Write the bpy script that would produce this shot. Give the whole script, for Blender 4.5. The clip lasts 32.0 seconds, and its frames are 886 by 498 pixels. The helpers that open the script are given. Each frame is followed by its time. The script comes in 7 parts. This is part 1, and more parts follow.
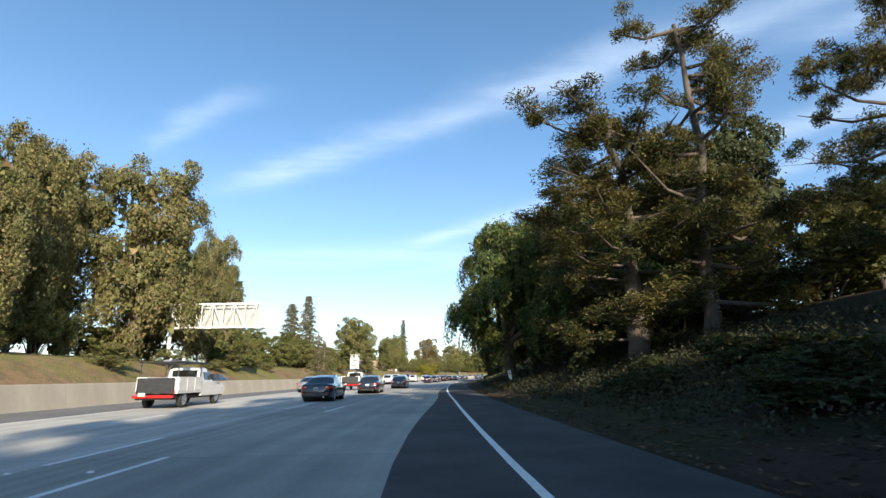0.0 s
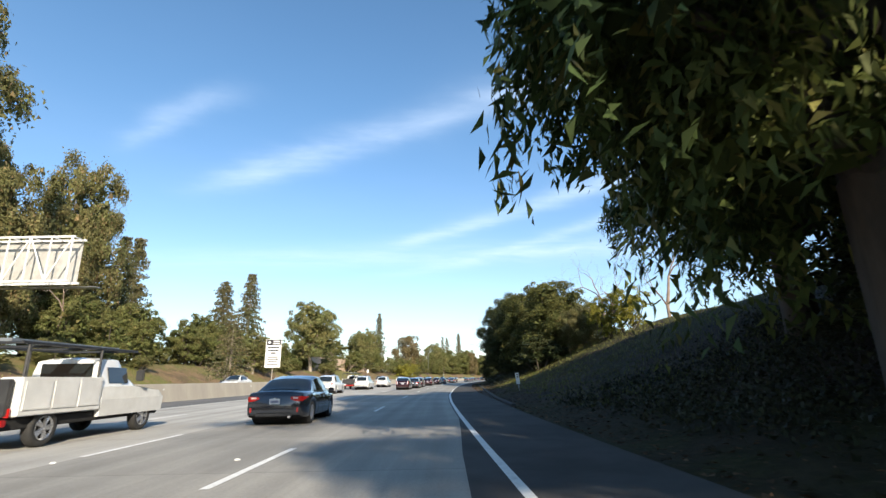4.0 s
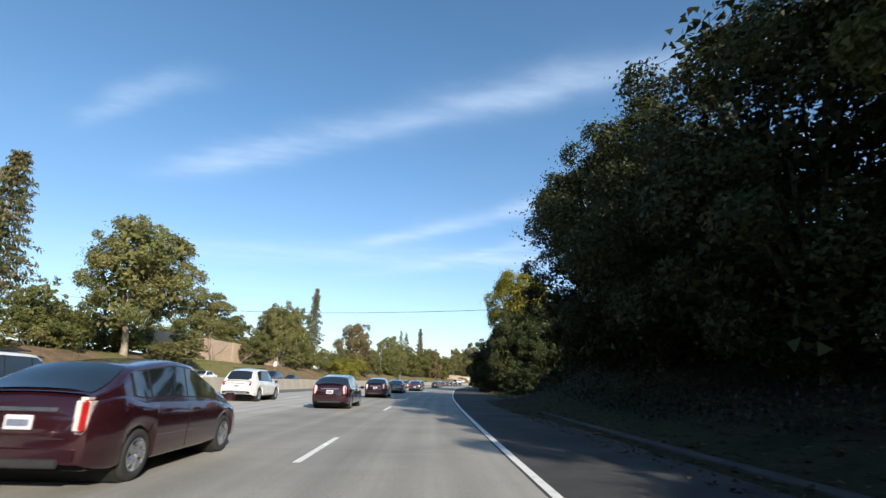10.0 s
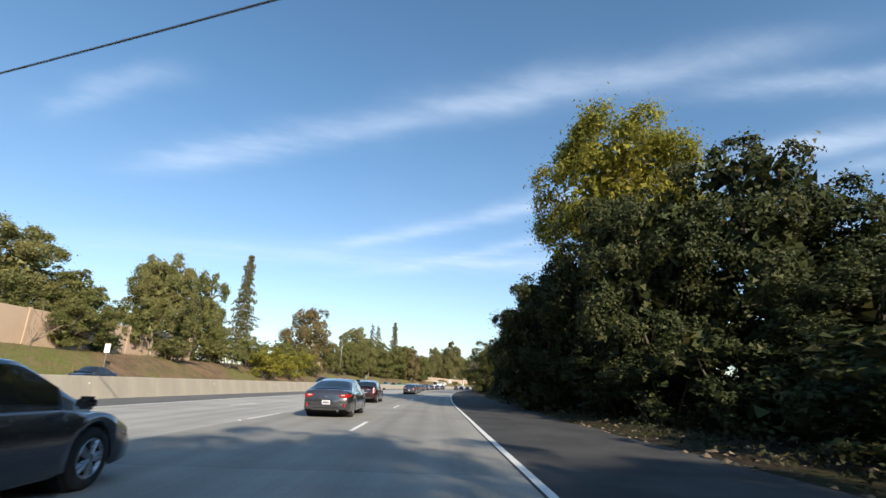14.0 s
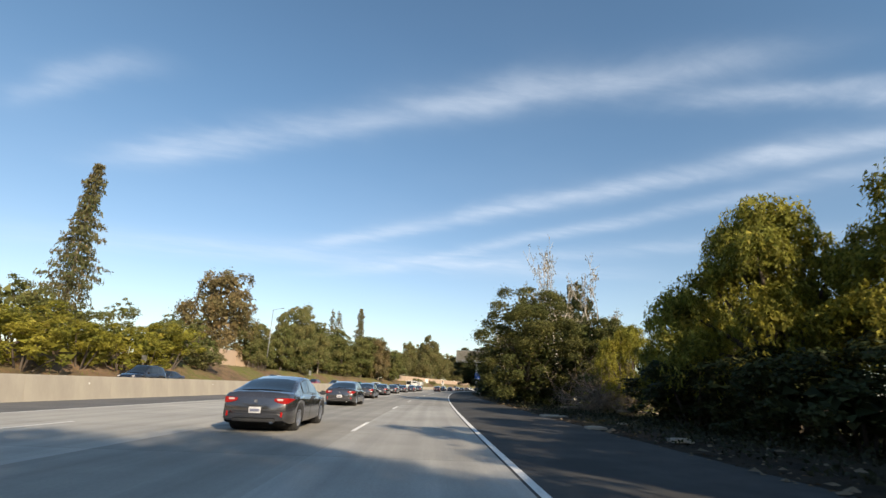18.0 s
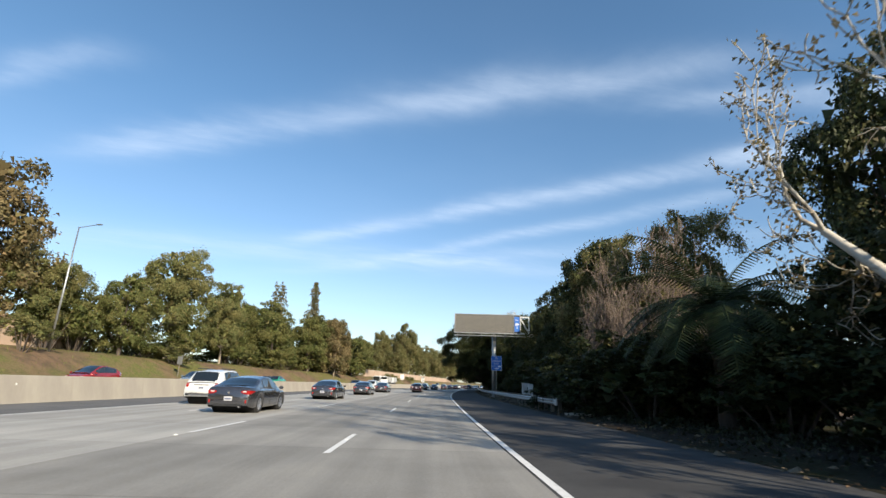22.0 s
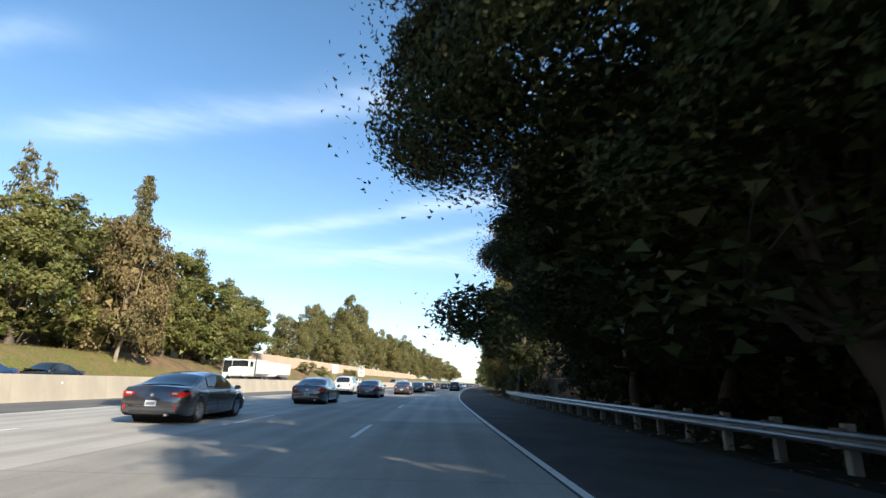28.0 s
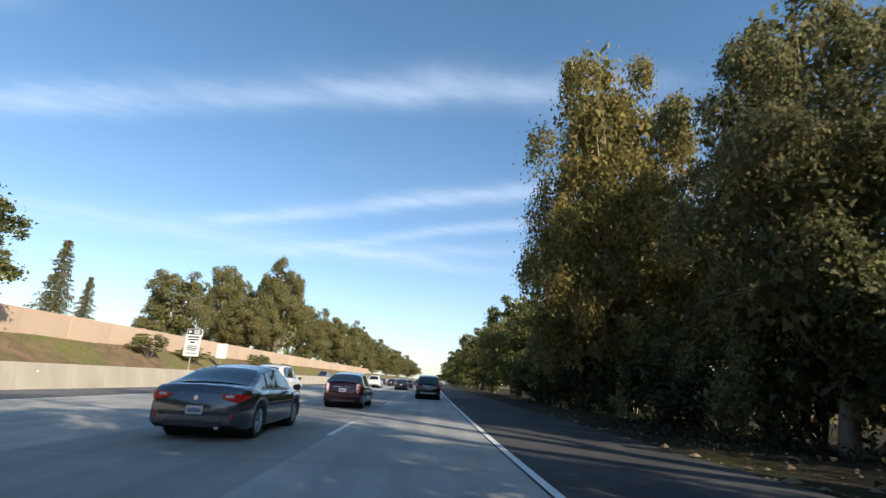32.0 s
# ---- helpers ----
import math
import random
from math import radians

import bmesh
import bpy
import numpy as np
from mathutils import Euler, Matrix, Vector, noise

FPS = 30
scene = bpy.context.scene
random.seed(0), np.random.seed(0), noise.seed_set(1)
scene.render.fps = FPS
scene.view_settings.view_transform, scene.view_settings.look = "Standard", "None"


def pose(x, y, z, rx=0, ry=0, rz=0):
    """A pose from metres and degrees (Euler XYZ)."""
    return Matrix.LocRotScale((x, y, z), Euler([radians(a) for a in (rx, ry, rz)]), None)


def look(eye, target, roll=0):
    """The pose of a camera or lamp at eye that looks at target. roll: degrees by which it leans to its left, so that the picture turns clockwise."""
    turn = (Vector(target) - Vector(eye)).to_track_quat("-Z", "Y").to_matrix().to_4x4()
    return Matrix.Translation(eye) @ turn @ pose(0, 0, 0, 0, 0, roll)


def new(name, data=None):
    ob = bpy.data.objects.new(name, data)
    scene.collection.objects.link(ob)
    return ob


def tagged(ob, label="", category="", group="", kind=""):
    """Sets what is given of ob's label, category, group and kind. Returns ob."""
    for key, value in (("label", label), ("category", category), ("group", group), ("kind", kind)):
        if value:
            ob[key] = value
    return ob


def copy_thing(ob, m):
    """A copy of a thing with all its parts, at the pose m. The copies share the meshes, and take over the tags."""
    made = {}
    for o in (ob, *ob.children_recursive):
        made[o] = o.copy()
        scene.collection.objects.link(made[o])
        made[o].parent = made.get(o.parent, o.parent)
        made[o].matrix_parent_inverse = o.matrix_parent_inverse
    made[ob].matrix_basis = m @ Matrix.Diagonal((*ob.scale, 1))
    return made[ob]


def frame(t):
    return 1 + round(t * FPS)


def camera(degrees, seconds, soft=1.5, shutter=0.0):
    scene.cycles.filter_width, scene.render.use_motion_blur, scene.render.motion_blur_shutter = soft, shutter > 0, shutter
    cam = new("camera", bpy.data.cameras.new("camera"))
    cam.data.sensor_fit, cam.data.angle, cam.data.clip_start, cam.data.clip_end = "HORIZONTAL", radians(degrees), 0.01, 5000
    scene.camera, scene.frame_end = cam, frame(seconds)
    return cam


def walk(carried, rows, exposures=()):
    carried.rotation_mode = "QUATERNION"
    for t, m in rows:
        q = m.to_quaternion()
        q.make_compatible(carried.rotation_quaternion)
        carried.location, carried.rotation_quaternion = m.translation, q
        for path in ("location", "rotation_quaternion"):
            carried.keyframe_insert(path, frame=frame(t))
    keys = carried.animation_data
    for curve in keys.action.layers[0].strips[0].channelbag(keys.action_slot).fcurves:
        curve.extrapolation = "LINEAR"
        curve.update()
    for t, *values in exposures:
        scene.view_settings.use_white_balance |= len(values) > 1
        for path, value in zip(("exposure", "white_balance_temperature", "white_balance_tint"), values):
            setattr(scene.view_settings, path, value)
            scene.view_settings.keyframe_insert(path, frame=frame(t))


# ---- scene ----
# the camera and its drive along the right-hand lane
cam = camera(85.37, 32.0, soft=1.45, shutter=0.1)
EYE = 1.3
ROWS = [
    (0.0, -0.000, 0.000, -0.21, 14.85, 0.79),
    (0.5, -0.158, 5.241, -0.32, 14.88, 1.07),
    (1.0, -0.304, 10.505, -0.46, 14.68, 1.48),
    (1.5, -0.436, 15.794, -0.83, 14.67, 1.71),
    (2.0, -0.536, 21.112, -1.29, 14.70, 1.79),
    (2.5, -0.600, 26.464, -1.66, 14.81, 1.56),
    (3.0, -0.634, 31.862, -1.95, 14.82, 1.15),
    (3.5, -0.641, 37.295, -2.22, 14.93, 1.07),
    (5.5, -0.459, 59.943, -3.25, 15.36, -0.33),
    (6.0, -0.311, 65.764, -3.57, 15.36, -0.41),
    (6.5, -0.126, 71.642, -4.02, 15.30, -0.65),
    (7.0, 0.110, 77.613, -4.49, 15.19, -0.76),
    (7.5, 0.398, 83.693, -4.94, 15.36, -0.71),
    (8.0, 0.737, 89.797, -5.36, 15.41, -0.77),
    (8.5, 1.130, 95.876, -5.85, 15.39, -0.87),
    (9.0, 1.575, 101.895, -6.41, 15.43, -1.05),
    (9.5, 2.065, 107.963, -6.99, 15.47, -1.35),
    (10.0, 2.604, 114.142, -7.46, 15.53, -1.54),
    (10.5, 3.199, 120.455, -7.83, 15.66, -1.47),
    (11.0, 3.846, 126.877, -8.15, 15.71, -1.51),
    (11.5, 4.549, 133.359, -8.51, 15.75, -1.54),
    (12.0, 5.313, 139.863, -8.93, 15.78, -1.42),
    (12.5, 6.129, 146.397, -9.33, 15.83, -1.39),
    (13.0, 6.999, 152.871, -9.72, 15.78, -1.64),
    (13.5, 7.917, 159.482, -9.99, 15.96, -1.81),
    (14.0, 8.878, 166.240, -10.15, 15.93, -1.92),
    (14.5, 9.880, 173.091, -10.45, 16.00, -1.91),
    (15.0, 10.926, 180.013, -10.87, 15.80, -2.03),
    (15.5, 12.017, 186.969, -11.32, 15.74, -1.97),
    (17.5, 17.072, 216.251, -12.78, 16.21, -1.89),
    (18.0, 18.508, 223.646, -13.10, 16.06, -2.04),
    (18.5, 19.985, 231.049, -13.39, 16.05, -2.11),
    (19.0, 21.506, 238.531, -13.58, 16.01, -2.05),
    (19.5, 23.076, 246.167, -13.83, 16.06, -1.99),
    (20.0, 24.705, 253.931, -14.15, 16.02, -1.73),
    (20.5, 26.395, 261.773, -14.56, 16.06, -1.50),
    (21.0, 28.142, 269.668, -14.93, 15.97, -1.47),
    (21.5, 29.952, 277.619, -15.30, 15.99, -1.52),
    (22.0, 31.826, 285.616, -15.68, 15.83, -1.63),
    (22.5, 33.771, 293.639, -16.09, 15.76, -1.67),
    (23.0, 35.797, 301.679, -16.57, 15.63, -1.63),
    (23.5, 37.912, 309.750, -17.10, 15.72, -1.60),
    (24.0, 40.102, 317.809, -17.44, 15.64, -1.64),
    (24.5, 42.348, 325.839, -17.64, 15.83, -1.55),
    (25.0, 44.633, 333.909, -17.83, 15.77, -1.20),
    (25.5, 46.945, 342.018, -18.11, 15.66, -1.07),
    (27.5, 56.706, 374.268, -19.74, 15.60, -1.42),
    (28.0, 59.139, 381.783, -20.20, 15.66, -1.58),
    (28.5, 61.580, 389.174, -20.67, 15.68, -1.69),
    (29.0, 64.061, 396.468, -21.19, 15.76, -1.87),
    (29.5, 66.579, 403.625, -21.79, 15.47, -2.13),
    (30.0, 69.133, 410.604, -22.56, 15.38, -2.10),
    (30.5, 71.714, 417.421, -23.16, 15.32, -1.96),
    (31.0, 74.321, 424.093, -23.83, 15.33, -2.11),
    (31.5, 76.961, 430.637, -24.48, 15.36, -2.53),
    (32.0, 79.635, 437.079, -25.04, 15.51, -2.98),
]
EXPOSURE = [(0.0, 0.95, 6500, 10), (3.5, 0.9, 6450, 10), (6.0, 0.70, 6700, 10), (7.0, 0.66, 6500, 10), (8.5, 0.54, 6150, 8), (10.0, 0.60, 6250, 9), (12.0, 0.66, 6600, 10), (14.0, 0.62, 6550, 10), (17.5, 0.55, 7250, 12), (20.0, 0.53, 6950, 11),
            (22.0, 0.60, 6550, 10), (25.0, 0.65, 6400, 9), (27.5, 1.0, 6500, 10), (29.0, 0.93, 6350, 9), (30.0, 0.60, 6450, 10), (32.0, 0.68, 6500, 10)]
walk(cam, [(t, pose(x, y, EYE, 90 + pitch, roll, yaw)) for t, x, y, yaw, pitch, roll in ROWS], EXPOSURE)

# ---- sky, sun ----
SUN_AZ, SUN_EL = 161.0, 25.5  # degrees clockwise from +y, and above the horizon
world = bpy.data.worlds.new("sky")
scene.world = world
world.use_nodes = True


class Nodes:
    """Short hand for building node trees."""

    def __init__(self, tree):
        self.t = tree
        self.t.nodes.clear()

    def add(self, kind, **kw):
        n = self.t.nodes.new(kind)
        for k, v in kw.items():
            if k in n.inputs:
                n.inputs[k].default_value = v
        return n

    def link(self, a, b):
        self.t.links.new(a, b)

    def put(self, socket, v):
        if isinstance(v, bpy.types.NodeSocket):
            self.link(v, socket)
        else:
            socket.default_value = v

    def math(self, op, a, b=0.0, c=0.0):
        n = self.t.nodes.new("ShaderNodeMath")
        n.operation = op
        for i, v in enumerate((a, b, c)):
            self.put(n.inputs[i], v)
        return n.outputs[0]

    def mix(self, f, a, b, mode="MIX"):
        n = self.t.nodes.new("ShaderNodeMix")
        n.data_type, n.blend_type = "RGBA", mode
        self.put(n.inputs[0], f)
        self.put(n.inputs[6], a)
        self.put(n.inputs[7], b)
        return n.outputs[2]

    def noise(self, vec, scale, detail=4.0, rough=0.55, dist=0.0):
        n = self.t.nodes.new("ShaderNodeTexNoise")
        if vec is not None:
            self.link(vec, n.inputs["Vector"])
        n.inputs["Scale"].default_value, n.inputs["Detail"].default_value = scale, detail
        n.inputs["Roughness"].default_value, n.inputs["Distortion"].default_value = rough, dist
        return n.outputs["Fac"]

    def ramp(self, f, lo, hi, a=0.0, b=1.0):
        n = self.t.nodes.new("ShaderNodeMapRange")
        n.interpolation_type = "SMOOTHSTEP"
        self.put(n.inputs[0], f)
        for i, v in enumerate((lo, hi, a, b)):
            self.put(n.inputs[i + 1], v)
        return n.outputs[0]


def build_sky():
    k = Nodes(world.node_tree)
    out, bg = k.add("ShaderNodeOutputWorld"), k.add("ShaderNodeBackground")
    sky = k.add("ShaderNodeTexSky")
    sky.sky_type, sky.sun_disc = "NISHITA", False
    sky.sun_elevation, sky.sun_rotation = radians(SUN_EL), radians(SUN_AZ)
    sky.altitude, sky.air_density, sky.dust_density, sky.ozone_density = 0, 1.0, 0.6, 1.4
    tc = k.add("ShaderNodeTexCoord")
    sep = k.add("ShaderNodeSeparateXYZ")
    k.link(tc.outputs["Generated"], sep.inputs[0])
    z = k.math("MAXIMUM", sep.outputs[2], 0.06)
    px, py = k.math("DIVIDE", sep.outputs[0], z), k.math("DIVIDE", sep.outputs[1], z)
    plane = k.add("ShaderNodeCombineXYZ")
    k.link(px, plane.inputs[0]), k.link(py, plane.inputs[1])
    warp = k.noise(plane.outputs[0], 0.7, 5.0)
    wob = k.math("MULTIPLY", k.math("ADD", k.math("SUBTRACT", warp, 0.5), k.math("MULTIPLY", k.math("SUBTRACT", k.noise(plane.outputs[0], 3.2, 5.0), 0.5), 0.3)), 0.40)

    def streak(nx, ny, d, width, level, a0, a1, soft):
        """A ribbon of high ice cloud along a line of the sky's plane."""
        c = k.math("ADD", k.math("ADD", k.math("MULTIPLY", px, nx), k.math("MULTIPLY", py, ny)), k.math("SUBTRACT", wob, d))
        along = k.math("SUBTRACT", k.math("MULTIPLY", px, ny), k.math("MULTIPLY", py, nx))
        g = k.math("EXPONENT", k.math("MULTIPLY", k.math("POWER", k.math("DIVIDE", k.math("ABSOLUTE", c), width), 2.0), -1.0))
        ends = k.math("MULTIPLY", k.ramp(along, a0, a0 + soft), k.ramp(along, a1, a1 - soft))
        return k.math("MULTIPLY", k.math("MULTIPLY", g, ends), level)

    rot = k.add("ShaderNodeMapping")
    k.link(plane.outputs[0], rot.inputs[0])
    rot.inputs["Rotation"].default_value = (0, 0, radians(38))
    rot.inputs["Scale"].default_value = (0.45, 1.1, 1.0)
    fibre = k.noise(rot.outputs[0], 2.2, 7.0, 0.6, 0.4)
    total = k.math("ADD", streak(0.515, 0.857, 1.49, 0.11, 0.34, -2.6, 0.9, 0.8), streak(0.736, 0.677, 2.31, 0.12, 0.40, -3.4, 1.6, 1.4))
    total = k.math("ADD", total, streak(0.363, 0.932, 1.6, 0.07, 0.36, 0.2, 3.0, 0.9))
    total = k.math("ADD", total, streak(0.83, 0.56, 2.68, 0.12, 0.30, -3.6, 0.8, 1.4))
    total = k.math("ADD", total, streak(0.52, 0.855, 0.97, 0.06, 0.30, -2.3, -1.2, 0.45))
    total = k.math("ADD", total, streak(0.1, 0.995, 3.9, 0.35, 0.22, -3.6, 3.0, 2.0))
    total = k.math("ADD", total, streak(0.6, 0.8, 3.6, 0.2, 0.2, -4.0, 2.0, 2.0))
    wisp = k.noise(rot.outputs[0], 6.5, 6.0, 0.65, 0.8)
    total = k.math("MULTIPLY", k.math("MULTIPLY", total, k.ramp(fibre, 0.25, 0.75, 0.35, 1.25)), k.ramp(wisp, 0.25, 0.7, 0.75, 1.1))
    veil = k.math("MULTIPLY", k.ramp(k.noise(plane.outputs[0], 0.5, 4.0), 0.42, 0.8), 0.05)
    low = k.math("MULTIPLY", k.ramp(sep.outputs[2], 0.30, 0.02), 0.09)
    cover = k.math("MINIMUM", k.math("ADD", k.math("ADD", total, veil), low), 0.85)
    cloud = k.mix(0.5, (6.2, 6.9, 7.9, 1), (5.2, 6.3, 7.9, 1))
    tint = k.mix(k.ramp(sep.outputs[2], 0.05, 0.62), (0.93, 0.99, 1.06, 1), (0.79, 1.06, 1.17, 1))
    blue = k.mix(1.0, sky.outputs[0], tint, "MULTIPLY")
    k.link(k.mix(cover, blue, cloud), bg.inputs[0])
    bg.inputs[1].default_value = 0.108
    k.link(bg.outputs[0], out.inputs[0])


build_sky()
sun_data = bpy.data.lights.new("sun", "SUN")
sun_data.energy, sun_data.angle, sun_data.color = 5.0, radians(0.55), (1.0, 0.88, 0.70)
sun = new("sun", sun_data)
az, el = radians(SUN_AZ), radians(SUN_EL)
SUN_DIR = Vector((math.sin(az) * math.cos(el), math.cos(az) * math.cos(el), math.sin(el)))
sun.matrix_world = look(SUN_DIR * 300, (0, 0, 0))

# ---- materials ----


def material(name, base, second=None, scale=3.0, rough=0.8, metal=0.0, bump=0.0, bump_scale=None, lo=0.35, hi=0.65, coat=0.0, fine=0.0, island=0.0, obj=0.0, spec=0.5, stretch=None):
    """A mottled surface: two colours by a coarse noise, a finer grain, and relief."""
    m = bpy.data.materials.new(name)
    m.use_nodes = True
    k = Nodes(m.node_tree)
    out, b = k.add("ShaderNodeOutputMaterial"), k.add("ShaderNodeBsdfPrincipled")
    k.link(b.outputs[0], out.inputs[0])
    tc = k.add("ShaderNodeTexCoord")
    vec = tc.outputs["Object"]
    if stretch:
        mp = k.add("ShaderNodeMapping")
        k.link(vec, mp.inputs[0])
        mp.inputs["Scale"].default_value = stretch
        vec = mp.outputs[0]
    second = second or tuple(c * 0.75 for c in base)
    big = k.noise(vec, scale, 6.0, 0.6)
    col = k.mix(k.ramp(big, lo, hi), (*base, 1), (*second, 1))
    grain = k.noise(vec, scale * 14, 4.0, 0.7)
    if fine:
        col = k.mix(1.0, col, k.mix(grain, (1 - fine,) * 3 + (1,), (1 + fine,) * 3 + (1,)), "MULTIPLY")
    if island:
        geo = k.add("ShaderNodeNewGeometry")
        v = k.ramp(geo.outputs["Random Per Island"], 0, 1, 1 - island, 1 + island)
        cmb = k.add("ShaderNodeCombineColor")
        for i in range(3):
            k.link(v, cmb.inputs[i])
        col = k.mix(1.0, col, cmb.outputs[0], "MULTIPLY")
    if obj:
        oi = k.add("ShaderNodeObjectInfo")
        v = k.ramp(oi.outputs["Random"], 0, 1, 1 - obj, 1 + obj)
        cmb = k.add("ShaderNodeCombineColor")
        for i in range(3):
            k.link(v, cmb.inputs[i])
        col = k.mix(1.0, col, cmb.outputs[0], "MULTIPLY")
    k.link(col, b.inputs["Base Color"])
    k.link(k.ramp(grain, 0.2, 0.8, max(rough - 0.08, 0.02), min(rough + 0.08, 1.0)), b.inputs["Roughness"])
    b.inputs["Metallic"].default_value = metal
    b.inputs["Specular IOR Level"].default_value = spec
    b.inputs["Coat Weight"].default_value = coat
    b.inputs["Coat Roughness"].default_value = 0.04
    if bump:
        bp = k.add("ShaderNodeBump", Strength=min(bump, 1.0), Distance=0.02 if bump <= 1 else 0.02 * bump)
        k.link(k.noise(vec, bump_scale or scale * 10, 5.0, 0.65), bp.inputs["Height"])
        k.link(bp.outputs[0], b.inputs["Normal"])
    return m


def leaf_material(name, a, b2, c=None, trans=0.25, patch=0.35):
    """Foliage: each leaf of its own tint, lighter and darker sprays, some light through."""
    m = bpy.data.materials.new(name)
    m.use_nodes = True
    k = Nodes(m.node_tree)
    out = k.add("ShaderNodeOutputMaterial")
    d, tr = k.add("ShaderNodeBsdfPrincipled", Roughness=0.55), k.add("ShaderNodeBsdfTranslucent")
    d.inputs["Specular IOR Level"].default_value = 0.14
    geo, tc = k.add("ShaderNodeNewGeometry"), k.add("ShaderNodeTexCoord")
    r = geo.outputs["Random Per Island"]
    patchy = k.noise(tc.outputs["Object"], patch, 3.0)
    col = k.mix(k.ramp(patchy, 0.35, 0.65), (*a, 1), (*b2, 1))
    if c:
        col = k.mix(k.ramp(r, 0.86, 0.92), col, (*c, 1))
    cmb = k.add("ShaderNodeCombineColor")
    v = k.ramp(k.math("FRACT", k.math("MULTIPLY", r, 7.31)), 0, 1, 0.55, 1.35)
    for i in range(3):
        k.link(v, cmb.inputs[i])
    col = k.mix(1.0, col, cmb.outputs[0], "MULTIPLY")
    k.link(col, d.inputs["Base Color"]), k.link(col, tr.inputs[0])
    sh = k.add("ShaderNodeMixShader", Fac=trans)
    k.link(d.outputs[0], sh.inputs[1]), k.link(tr.outputs[0], sh.inputs[2]), k.link(sh.outputs[0], out.inputs[0])
    return m


def lane_material(name, a, b2, joint):
    """Worn lane: darker wheel paths, an oil stripe, blotches and cross joints along the lane."""
    m = bpy.data.materials.new(name)
    m.use_nodes = True
    k = Nodes(m.node_tree)
    out, b = k.add("ShaderNodeOutputMaterial"), k.add("ShaderNodeBsdfPrincipled", Roughness=0.85)
    k.link(b.outputs[0], out.inputs[0])
    uv = k.add("ShaderNodeUVMap")
    uv.uv_map = "lane"
    sep = k.add("ShaderNodeSeparateXYZ")
    k.link(uv.outputs[0], sep.inputs[0])
    x, y = sep.outputs[0], sep.outputs[1]
    vec = k.add("ShaderNodeTexCoord").outputs["Object"]
    grain, blotch = k.noise(vec, 22.0, 6, 0.7), k.noise(vec, 0.35, 5, 0.6)
    long_map = k.add("ShaderNodeMapping")
    k.link(uv.outputs[0], long_map.inputs[0])
    long_map.inputs["Scale"].default_value = (9.0, 0.05, 1.0)
    streaks = k.noise(long_map.outputs[0], 1.0, 5, 0.6)
    col = k.mix(k.ramp(blotch, 0.32, 0.68), (*a, 1), (*b2, 1))

    def band(at, width):
        q = k.math("DIVIDE", k.math("SUBTRACT", x, at), width)
        return k.math("EXPONENT", k.math("MULTIPLY", k.math("MULTIPLY", q, q), -1.0))

    wear = k.math("ADD", k.math("ADD", band(0.24, 0.10), band(0.76, 0.10)), k.math("MULTIPLY", band(0.5, 0.07), k.ramp(streaks, 0.3, 0.7, 0.4, 1.6)))
    shade = k.math("SUBTRACT", 1.06, k.math("MULTIPLY", wear, 0.17))
    shade = k.math("MULTIPLY", shade, k.ramp(streaks, 0.3, 0.7, 0.90, 1.08))
    shade = k.math("MULTIPLY", shade, k.ramp(grain, 0.2, 0.8, 0.84, 1.16))
    slab = k.math("DIVIDE", y, 4.6)
    tone = k.add("ShaderNodeTexWhiteNoise")
    tone.noise_dimensions = "1D"
    k.link(k.math("FLOOR", slab), tone.inputs["W"])
    shade = k.math("MULTIPLY", shade, k.ramp(tone.outputs["Value"], 0, 1, 0.93, 1.06))
    gap = k.math("ABSOLUTE", k.math("SUBTRACT", k.math("FRACT", slab), 0.5))
    shade = k.math("MULTIPLY", shade, k.ramp(gap, 0.4935, 0.4975, 1.0, joint))
    cmb = k.add("ShaderNodeCombineColor")
    for i in range(3):
        k.link(shade, cmb.inputs[i])
    k.link(k.mix(1.0, col, cmb.outputs[0], "MULTIPLY"), b.inputs["Base Color"])
    bp = k.add("ShaderNodeBump", Strength=0.3, Distance=0.01)
    k.link(k.noise(vec, 30.0, 6, 0.7), bp.inputs["Height"]), k.link(bp.outputs[0], b.inputs["Normal"])
    return m


M = {}
M["concrete_old"] = lane_material("weathered grey lane concrete", (0.305, 0.288, 0.256), (0.24, 0.228, 0.204), 0.72)
M["concrete_light"] = lane_material("pale lane concrete", (0.41, 0.39, 0.35), (0.335, 0.32, 0.29), 0.75)
M["concrete_mid"] = lane_material("newer grey lane concrete", (0.37, 0.355, 0.325), (0.30, 0.288, 0.262), 0.75)
M["asphalt"] = material("worn shoulder asphalt", (0.074, 0.072, 0.070), (0.049, 0.048, 0.048), 0.5, 0.95, bump=0.5, bump_scale=45, fine=0.35, spec=0.2)
M["asphalt_left"] = material("inner shoulder asphalt", (0.135, 0.13, 0.125), (0.10, 0.098, 0.095), 0.5, 0.9, bump=0.5, bump_scale=45, fine=0.3)
M["paint"] = material("worn white road paint", (0.74, 0.73, 0.70), (0.52, 0.51, 0.49), 6.0, 0.7, fine=0.2, lo=0.45, hi=0.8)
M["barrier"] = material("stained barrier concrete", (0.40, 0.36, 0.295), (0.33, 0.295, 0.245), 0.6, 0.85, bump=0.3, bump_scale=12, fine=0.12, stretch=(1, 1, 0.3))
M["soundwall"] = material("tan block wall", (0.46, 0.34, 0.25), (0.40, 0.29, 0.21), 0.4, 0.9, bump=0.3, bump_scale=8, fine=0.1, obj=0.06)
M["dirt"] = material("dry soil", (0.20, 0.14, 0.09), (0.13, 0.10, 0.06), 0.25, 0.95, bump=1.5, bump_scale=4, fine=0.35)
